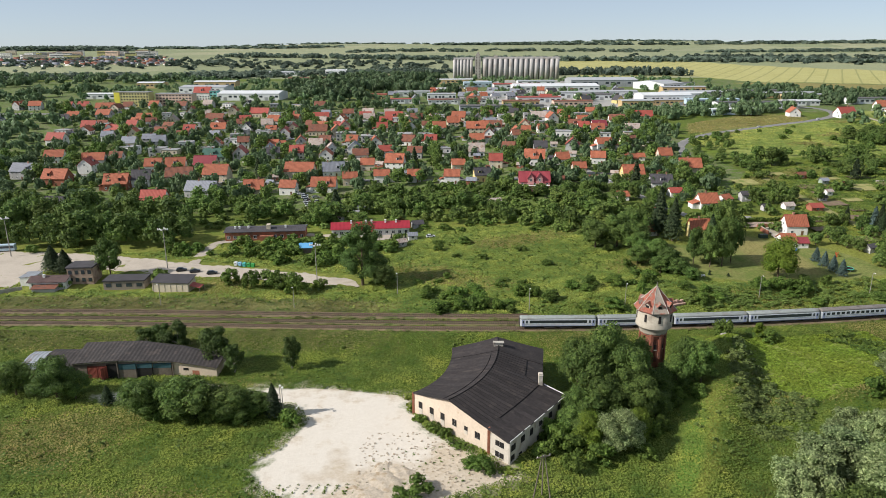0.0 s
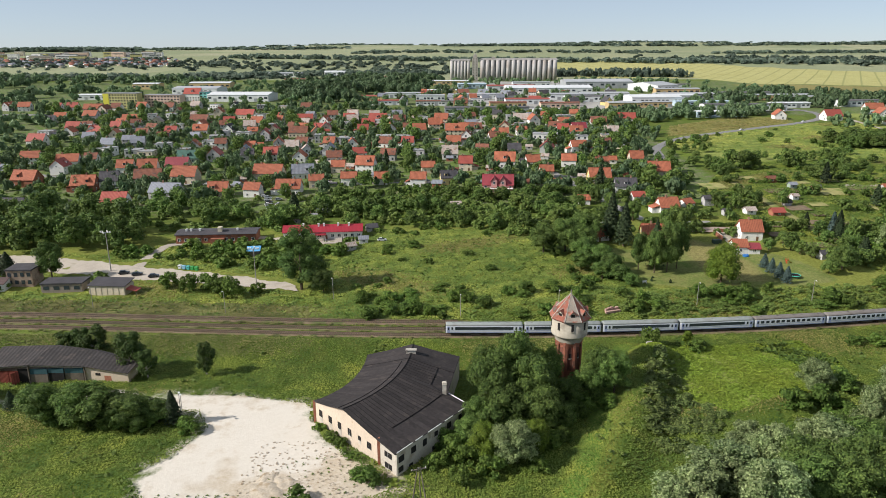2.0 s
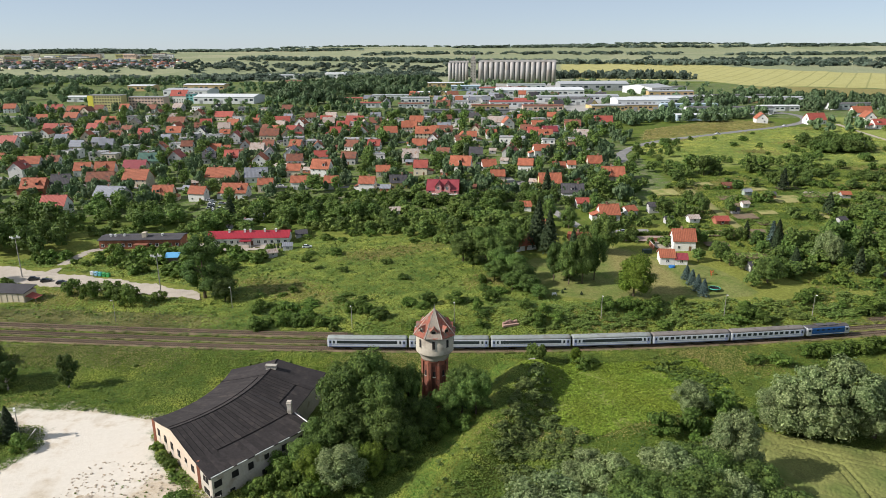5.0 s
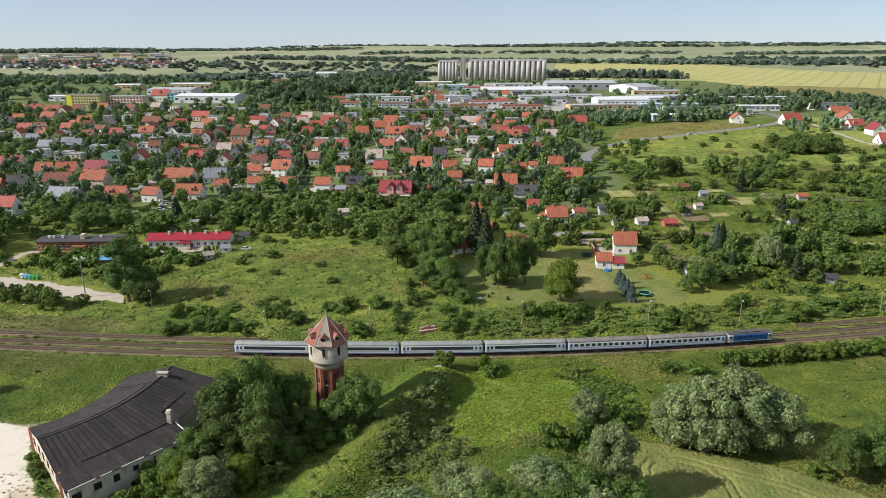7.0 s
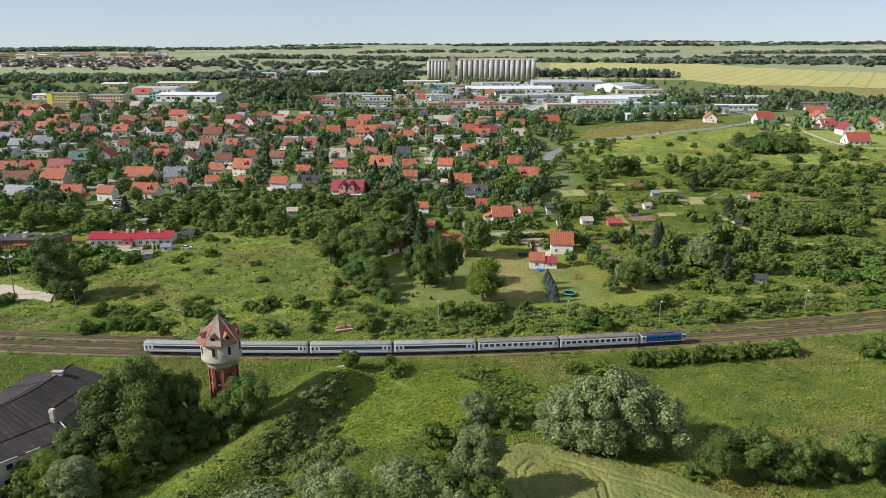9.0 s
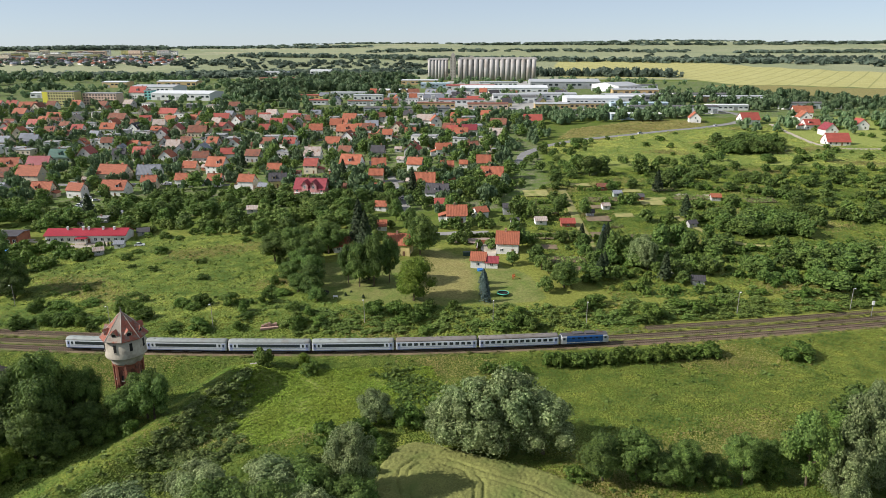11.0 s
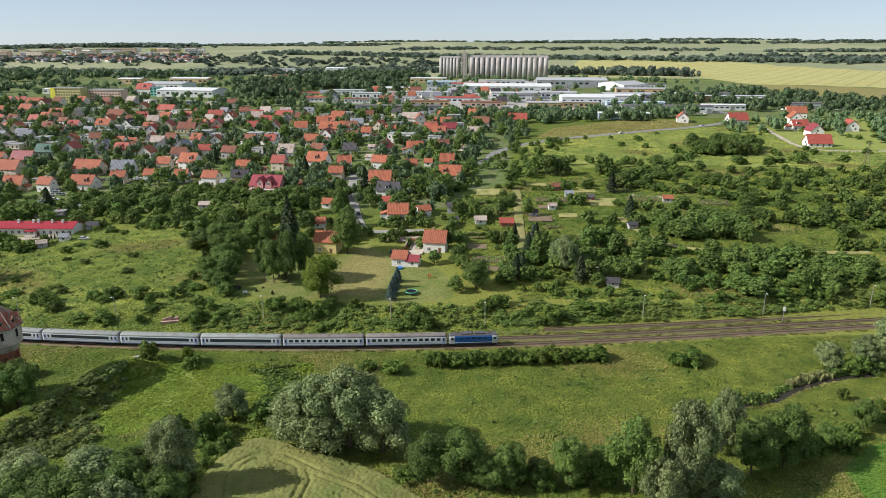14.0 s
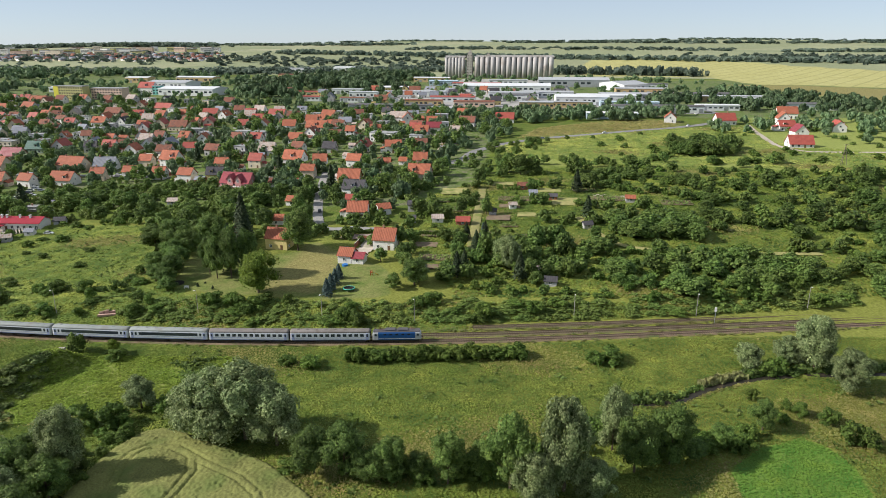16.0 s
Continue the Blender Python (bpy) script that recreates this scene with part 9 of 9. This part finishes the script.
far_dice = random.Random(12)
BLOCK_PAINTS = [WALL["w"], WALL["cr"], PINK_BLOCK, WALL["w"], WALL["gr"], YELLOW_BLOCK]
for i in range(58):
    y = 2130 + 520 * far_dice.random()
    x = -0.39 * y - 20 - 1150 * far_dice.random()
    tall, half = far_dice.choice([11, 14, 14, 17, 17]), far_dice.choice([12, 17, 24, 32])
    t = thing("far_block", x, y, far_dice.uniform(-14, 14), "pale apartment block of a far housing estate", "building", "far housing estate", z=float(land(x, y) + swell(x, y)))
    Shape().box(-half, half, 0, 12, -6, tall).part("wall", BLOCK_PAINTS[i % 6], t)
    Shape().box(-half - 0.4, half + 0.4, -0.4, 12.4, tall, tall + 0.8).part("roof", ROOF["b"] if i % 4 == 0 else ROOF["f"], t)
    for k in range(2 if tall < 13 else 3):
        Shape().box(-half + 1.5, half - 1.5, -0.15, 0.1, 2.5 + k * 4.2, 4.1 + k * 4.2).part("window_band", GLASS, t)

# the small houses of the far estate, too many and too far off to count
far_rng = np.random.default_rng(46)
box_v = np.array([(sx, sy, sz) for sz in (-0.4, 0.55) for sx, sy in ((-1, -0.75), (1, -0.75), (1, 0.75), (-1, 0.75))], float)
box_q = np.array([(0, 1, 5, 4), (1, 2, 6, 5), (2, 3, 7, 6), (3, 0, 4, 7), (4, 5, 6, 7)])
roof_v = np.array([(-1.06, -0.85, 0.52), (1.06, -0.85, 0.52), (1.06, 0, 1.05), (-1.06, 0, 1.05), (1.06, 0.85, 0.52), (-1.06, 0.85, 0.52), (1.06, 0, 0.52), (-1.06, 0, 0.52)], float)
roof_q = np.array([(0, 1, 2, 3), (3, 2, 4, 5), (1, 6, 4, 2), (0, 3, 5, 7)])
for wall, roof, count, words in (("w", "b", 130, "brown red"), ("cr", "g", 120, "grey"), ("w", "k", 110, "dark")):
    fy = 1870 + 330 * far_rng.random(count) ** 1.1
    fx = -0.37 * fy - 10 - 1050 * far_rng.random(count)
    far_rows = rows_for(fx, fy, 47, 5.6, 8.5, 0.5)
    far_rows[:, 2] += swell(fx, fy)
    far_rows[:, 3] = far_rng.normal(0, 0.3, count) + 1.57 * (far_rng.random(count) < 0.4)
    strew("far_estate_walls", [(box_v, box_q)], far_rows, WALL[wall], "pale house walls of a far housing estate", "houses")
    strew("far_estate_roofs", [(roof_v, roof_q)], far_rows, ROOF[roof], words + " roofs of a far housing estate", "houses")


# ---- field plants, tall grass ----
def meadow(name, poly, count, seed, width, height, mat, label, extra=0.0, skip=()):
    x, y = scatter(poly, count, seed, extra)
    s = y - rail_y(x)
    ok = (s < -4.5) | (s > 13)
    for p in skip:
        ok &= ~inside(p, x, y)
    x, y = x[ok], y[ok]
    strew(name, tufts(seed, 5, 4.0), rows_for(x, y, seed, width, height, 0.05), mat, label, "grass")


def shrunk(poly, f):
    c = np.mean(np.array(poly, float), 0)
    return [tuple(c + (np.array(p) - c) * f) for p in poly]


def bed(line, half):
    """The outline of a strip along a line."""
    p = np.array(line, float)
    d = np.gradient(p, axis=0)
    side = np.stack([-d[:, 1], d[:, 0]], 1) / np.linalg.norm(d, axis=1)[:, None] * half
    return [tuple(v) for v in np.concatenate([p + side, (p - side)[::-1]])]


NEAR = [(-150, 95), (-150, 203), (60, 200), (330, 245), (330, 120), (220, 110), (120, 95)]


def carpet(poly, cell, seed, leaf, label, skip=(), size=1.1, high=1.0, clear=None, lean=0.4):
    """A closed cover of weeds: one bent clump of leaves to each cell, dry where patches of dry grass lie."""
    rng = np.random.default_rng(seed)
    p = np.array(poly, float)
    (x0, y0), (x1, y1) = p.min(0), p.max(0)
    X, Y = np.meshgrid(np.arange(x0, x1, cell), np.arange(y0, y1, cell))
    x, y = X.ravel() + rng.uniform(-0.5, 0.5, X.size) * cell, Y.ravel() + rng.uniform(-0.5, 0.5, X.size) * cell
    s = y - rail_y(x)
    ok = inside(poly, x, y) & ((s < -3.6) | (s > np.where((x > 32) & (x < 198), 7.4, 12.4)))
    for q in skip:
        ok &= ~inside(q, x, y)
    x, y = x[ok], y[ok]
    if clear is not None:
        ok = clear_of(x, y, clear)
        x, y = x[ok], y[ok]
    tall = 0.5 + 0.5 * np.sin(x * 0.33 + 2.1 * np.sin(y * 0.21)) * np.sin(y * 0.41 + 1.7 * np.sin(x * 0.19))
    z = land(x, y) + hummocks(x, y) + 0.06 + high * (0.12 + 0.3 * tall) * rng.uniform(0.2, 1.0, len(x))
    dry = np.sin(x * 0.071 + 1.9 * np.sin(y * 0.055)) + np.sin(y * 0.13 + 1.4 * np.sin(x * 0.047)) + rng.normal(0, 0.38, len(x)) > 1.35 - 0.75 * smooth(x, 130, 170) * (1 - smooth(np.abs(y - 172 - 0.12 * (x - 180)), 8, 20)) - 0.85 * (1 - smooth(x, -28, -18)) * (1 - smooth(y, 134, 150)) - 0.5 * smooth(x, 255, 268) * (1 - smooth(y, 205, 218))
    s = y - rail_y(x)
    dull = (1 - smooth(x, -50, 10)) * smooth(s, -20, -8) * (1 - smooth(s, 22, 32)) + rng.normal(0, 0.15, len(x)) > 0.5
    if leaf not in ("weeds", "bank_weeds"):
        dull[:], dry[:] = False, dry & (leaf != "clover")
    dry &= ~dull
    for name, pick, mat, words in (("tall_grass", ~dry & ~dull, LEAF[leaf], label), ("siding_grass", dull, LEAF["siding_grass"], "dull thin grass beside the sidings"), ("dry_grass", dry, LEAF["straw"], "patches of dry yellowish grass among weeds")):
        if not pick.any():
            continue
        c = np.stack([x[pick], y[pick], z[pick]], 1)
        v, q = leaf_quads(rng, c, rng.normal(0, lean, (len(c), 3)) * np.array([1, 1, 0]) + np.array([0.0, -0.1, 0.75]), size, lean, 0.7)
        me = quad_mesh(name, v, q)
        me.materials.append(mat)
        tagged(new(name, me), words, "grass", kind="stuff")


carpet(NEAR, 0.43, 51, "weeds", "tall green grass and weeds", (shrunk(YARD, 0.97), RUBBLE_STRIP, WHEAT, BEET, GREEN, bed(DITCH[1:], 1.5)), 0.47, 1.25, None, 0.3)
BANKS = [(-170, 214), (-170, 243), (-60, 236), (-30, 240), (-20, 320), (60, 312), (85, 262), (100, 234), (170, 238), (330, 268), (330, 262), (205, 231), (196, 223), (120, 215), (60, 210.6), (36, 210)]
carpet(BANKS, 0.62, 53, "bank_weeds", "tall green grass and weeds on the railway bank", (LAWN, LOT), 0.78, 0.6, None, 0.22)
carpet(ORCHARD, 0.85, 55, "weeds", "tall grass between old fruit trees", (LAWN,), 0.95, 0.7, -0.3, 0.25)
meadow("beet_plants", BEET, 11000, 56, 0.6, 0.5, LEAF["crop"], "leafy bright green field plants", 0.0)
carpet([(-175, 300), (-131, 284), (-106, 297), (-62, 303), (-20, 299), (-28, 258), (-55, 262), (-85, 270), (-104, 275), (-163, 289)], 0.85, 121, "bank_weeds", "tall grass above the pale yard", (LOT,), 0.9, 0.6, -0.3, 0.25)
carpet([(-172, 243), (-60, 236), (-31, 243), (-49, 247), (-81, 253), (-130, 262), (-160, 267), (-166, 246)], 0.8, 122, "bank_weeds", "tall grass round the yard buildings", (LOT,), 0.85, 0.6, -0.5, 0.25)
carpet(STUBBLE, 1.5, 123, "dry_grass", "dry yellow grass beside the hill road", (), 1.6, 0.5, -0.3, 0.2)
carpet(shrunk(GREEN, 0.98), 0.5, 124, "clover", "low bright green clover", (), 0.52, 0.3, None, 0.2)
carpet(HILL, 1.35, 61, "hill_grass", "rough yellowish grass on the hill", (), 1.5, 0.6, -0.3, 0.2)
x, y = scatter([(116, 196), (131, 199), (139, 186), (137, 172), (125, 171), (127, 184)], 260, 111, 0)
strew("tall_weeds", tufts(112, 9, 1.6), rows_for(x, y, 111, 1.1, 1.1, 0.05), LEAF["shrub"], "tall dark leafy weeds beside the field plants", "weeds")
x, y = scatter(NEAR, 2600, 113, 0.3)
ok = (y - rail_y(x) < -6) & ~inside(WHEAT, x, y) & ~inside(YARD, x, y) & ~inside(GREEN, x, y) & ~inside(BEET, x, y) & (np.sin(x * 0.11 + 1.3 * np.sin(y * 0.09)) + np.sin(y * 0.17 + 0.05 * x) > 0.1)
strew("tall_weeds", tufts(114, 8, 1.8), rows_for(x[ok], y[ok], 113, 0.95, 0.85, 0.05), LEAF["pale_shrub"], "clumps of tall leafy weeds in the meadow", "weeds")
x, y = scatter(BANKS, 1500, 115, 0.3)
ok = (y - rail_y(x) > 14) & ~inside(LAWN, x, y) & ~inside(LOT, x, y)
strew("tall_weeds", tufts(116, 8, 1.8), rows_for(x[ok], y[ok], 115, 0.95, 0.85, 0.05), LEAF["pale_shrub"], "clumps of tall leafy weeds on the bank", "weeds")
rng = np.random.default_rng(77)
MUD = material("wet_dark_mud", (0.030, 0.026, 0.018), 0.55, 0.4, 2.0, 0.4, 0.5, dirt=((0.09, 0.065, 0.04), 0.3, 0.6))
tagged(new("ditch", ribbon(DITCH[1:], 2.6, 0.16, 2.0).mesh("ditch", MUD)), "narrow muddy ditch winding through the meadow", "ditch", kind="structure")


def along(line, a, b, count, off, wide):
    """Spots beside a stretch of a line, set off to its far side."""
    p = np.array(line, float)
    k, u = rng.integers(a, b, count), rng.uniform(0, 1, count)[:, None]
    d = p[k + 1] - p[k]
    n = np.stack([-d[:, 1], d[:, 0]], 1) / np.linalg.norm(d, axis=1)[:, None]
    return p[k] * (1 - u) + p[k + 1] * u + n * rng.normal(off, wide, (count, 1))


q = along(DITCH, 5, 7, 260, 2.0, 0.5)
strew("reeds", tufts(57, 7, 0.7), rows_for(q[:, 0], q[:, 1], 58, 0.85, 1.9, 0.1), LEAF["reed"], "pale dry reeds along a ditch", "reeds")
q = along(DITCH, 2, 9, 420, 1.7, 0.35)
strew("ditch_sedge", tufts(60, 6, 0.9), rows_for(q[:, 0], q[:, 1], 61, 0.7, 1.1, 0.1), LEAF["oak"], "dark sedge on the bank of a ditch", "weeds")
q = along(DITCH, 2, 9, 260, -1.7, 0.3)
strew("ditch_grass", tufts(62, 6, 1.1), rows_for(q[:, 0], q[:, 1], 63, 0.6, 0.5, 0.1), LEAF["straw"], "dry grass on the edge of a ditch", "grass")
q = np.concatenate([along(DITCH, 0, 4, 60, 1.5, 1.0), along(DITCH, 7, 10, 60, 3.0, 1.3)])
strew("ditch_bushes", small_crowns("shrub", 70, 1.3, 68), rows_for(q[:, 0], q[:, 1], 59, 1.3, 1.5), LEAF["oak"], "low dark bushes along the ditch", "bushes")
tx = rng.uniform(-170, 340, 3000)
ts = rng.choice([2.35, 7.0, 8.0, 12.6, -2.6, 10.4], 3000) + rng.normal(0, 0.4, 3000)
strew("track_weeds", tufts(71, 5, 1.6), rows_for(tx, rail_y(tx) + ts, 72, 0.8, 0.5, 0.0) * np.array([1, 1, 0, 1, 1, 1]) + np.array([0, 0, 0.08, 0, 0, 0]), LEAF["siding_grass"], "weeds growing between the railway tracks", "weeds")


def wheat_field():
    """Standing grain about knee high, with the wheel marks of a tractor left open."""
    marks = [[(137, 120), (135, 139), (132.5, 147), (132.5, 151), (135, 154.5), (140, 155), (146, 152.5), (149, 147), (149, 140), (147, 120)], [(141, 155), (150, 150.5), (160, 146.5), (166, 142), (174, 128)]]
    p = np.array(WHEAT, float)
    (x0, y0), (x1, y1) = p.min(0), p.max(0)
    xs, ys = np.arange(x0, x1, 0.32), np.arange(y0, y1, 0.32)
    X, Y = np.meshgrid(xs, ys)
    dist = np.full(X.shape, 99.0)
    for line in marks:
        for (ax, ay), (bx, by) in zip(line, line[1:]):
            L2 = (bx - ax) ** 2 + (by - ay) ** 2
            u = np.clip(((X - ax) * (bx - ax) + (Y - ay) * (by - ay)) / L2, 0, 1)
            dist = np.minimum(dist, np.hypot(X - ax - u * (bx - ax), Y - ay - u * (by - ay)))
    wheel = np.abs(dist - 0.95)
    tall = 0.3 + 0.42 * smooth(wheel, 0.12, 0.34)
    tall = tall * smooth(soft(WHEAT, X, Y, 1.0), 0.35, 0.75)
    Z = land(X, Y) + 0.02 + tall + np.random.default_rng(5).normal(0, 0.11, X.shape) * (tall > 0.3)
    q = grid_quads(len(xs), len(ys))
    q = q[inside(WHEAT, X.ravel()[q].mean(1), Y.ravel()[q].mean(1))]
    used, inv = np.unique(q, return_inverse=True)
    me = quad_mesh("wheat_field", np.stack([X.ravel(), Y.ravel(), Z.ravel()], 1)[used], inv.reshape(-1, 4))
    me.materials.append(WHEAT_MAT)
    tagged(new("wheat_field", me), "pale green ripening wheat field with tractor wheel marks", "crop field", kind="stuff")


WHEAT_MAT = material("ripening_wheat", (0.172, 0.180, 0.054), 0.95, 0.42, 2.4, 0.14, 0.9, dirt=((0.125, 0.155, 0.040), 0.1, 0.54))
wheat_field()


# ---- weeds and rubble of the sandy yard ----
def yard_litter():
    rng = np.random.default_rng(9)
    rows = []
    for i in range(9):
        for j in range(4):
            rows.append((-36 + i * 2.1 + j * 0.25 + rng.normal(0, 0.2), 122.5 + j * 0.9 + rng.normal(0, 0.15)))
    for i in range(16):
        for j in range(9):
            if rng.uniform() < 0.16 + 0.03 * i:
                rows.append((-14 + i * 1.55 - j * 0.5 + rng.normal(0, 0.35), 120.5 + j * 1.9 + 0.35 * i + rng.normal(0, 0.3)))
    p = np.array(rows)
    ok = inside(shrunk(YARD, 1.02), p[:, 0], p[:, 1]) & clear_of(p[:, 0], p[:, 1], -1.5)
    p = p[ok]
    strew("yard_weeds", tufts(91, 6, 1.0), rows_for(p[:, 0], p[:, 1], 92, 0.45, 0.4, 0.0), LEAF["shrub"], "weeds growing in rows of old foundations", "weeds")
    edge = np.array([(-8, 158), (-9, 163), (-6, 152), (-4, 149), (-1, 146), (1.5, 143), (4, 140), (8, 134), (10, 131), (13, 130)], float)
    q = edge[rng.integers(0, len(edge), 200)] + rng.normal(0, 0.9, (200, 2))
    q = q[clear_of(q[:, 0], q[:, 1], -2.2)]
    strew("yard_weeds", tufts(93, 6, 1.2), rows_for(q[:, 0], q[:, 1], 94, 1.0, 0.9, 0.0), LEAF["weeds"], "tall weeds along the shed wall", "weeds")
    m = 520
    c = np.stack([rng.uniform(-20, 14, m), rng.uniform(119, 146, m)], 1)
    c = c[inside(YARD, c[:, 0], c[:, 1]) & clear_of(c[:, 0], c[:, 1], -2)]
    v, q4 = BALL1
    strew("rubble", [(v * np.array([1, 0.7, 0.45]) + np.array([0, 0, 0.2]), q4), (v * np.array([0.7, 1, 0.35]), q4)], rows_for(c[:, 0], c[:, 1], 95, 0.36, 0.32, 0.0), SPOIL, "broken concrete rubble on pale sand", "rubble")

    # heaps of pale spoil
    for i, (x, y, r, h) in enumerate(((-12.5, 127, 3.4, 0.9), (-9, 129.5, 2.6, 0.8), (-17, 122.5, 3, 0.6), (-3, 125, 2.2, 0.5), (-14, 131.5, 2, 0.5), (-6, 123, 2.4, 0.45))):
        a = rng.uniform(0, 6.28)
        gx, gy = np.meshgrid(np.linspace(-1.15, 1.15, 17), np.linspace(-1.15, 1.15, 17))
        lump = 0.65 * h * np.clip(1 - gx**2 - gy**2 + 0.35 * np.sin(gx * 5 + i) * np.cos(gy * 6 + a), 0, 1.2) + rng.normal(0, 0.05, gx.shape) * (gx**2 + gy**2 < 1) - 0.06
        me = quad_mesh("sand_mound", np.stack([gx.ravel() * r * 1.4, gy.ravel() * r, lump.ravel()], 1), grid_quads(17, 17), True)
        me.materials.append(SPOIL)
        ob = new("sand_mound", me)
        ob.matrix_basis = pose(x, y, float(land(x, y)) + 0.02, 0, 0, math.degrees(a))
        tagged(ob, "low mound of pale rubble and sandy spoil", "mound", "sand mounds")


SPOIL = material("sandy_spoil", (0.50, 0.425, 0.33), 0.97, 0.25, 2.2, 0.5, 0.6, dirt=((0.33, 0.25, 0.16), 0.5, 0.52))
yard_litter()
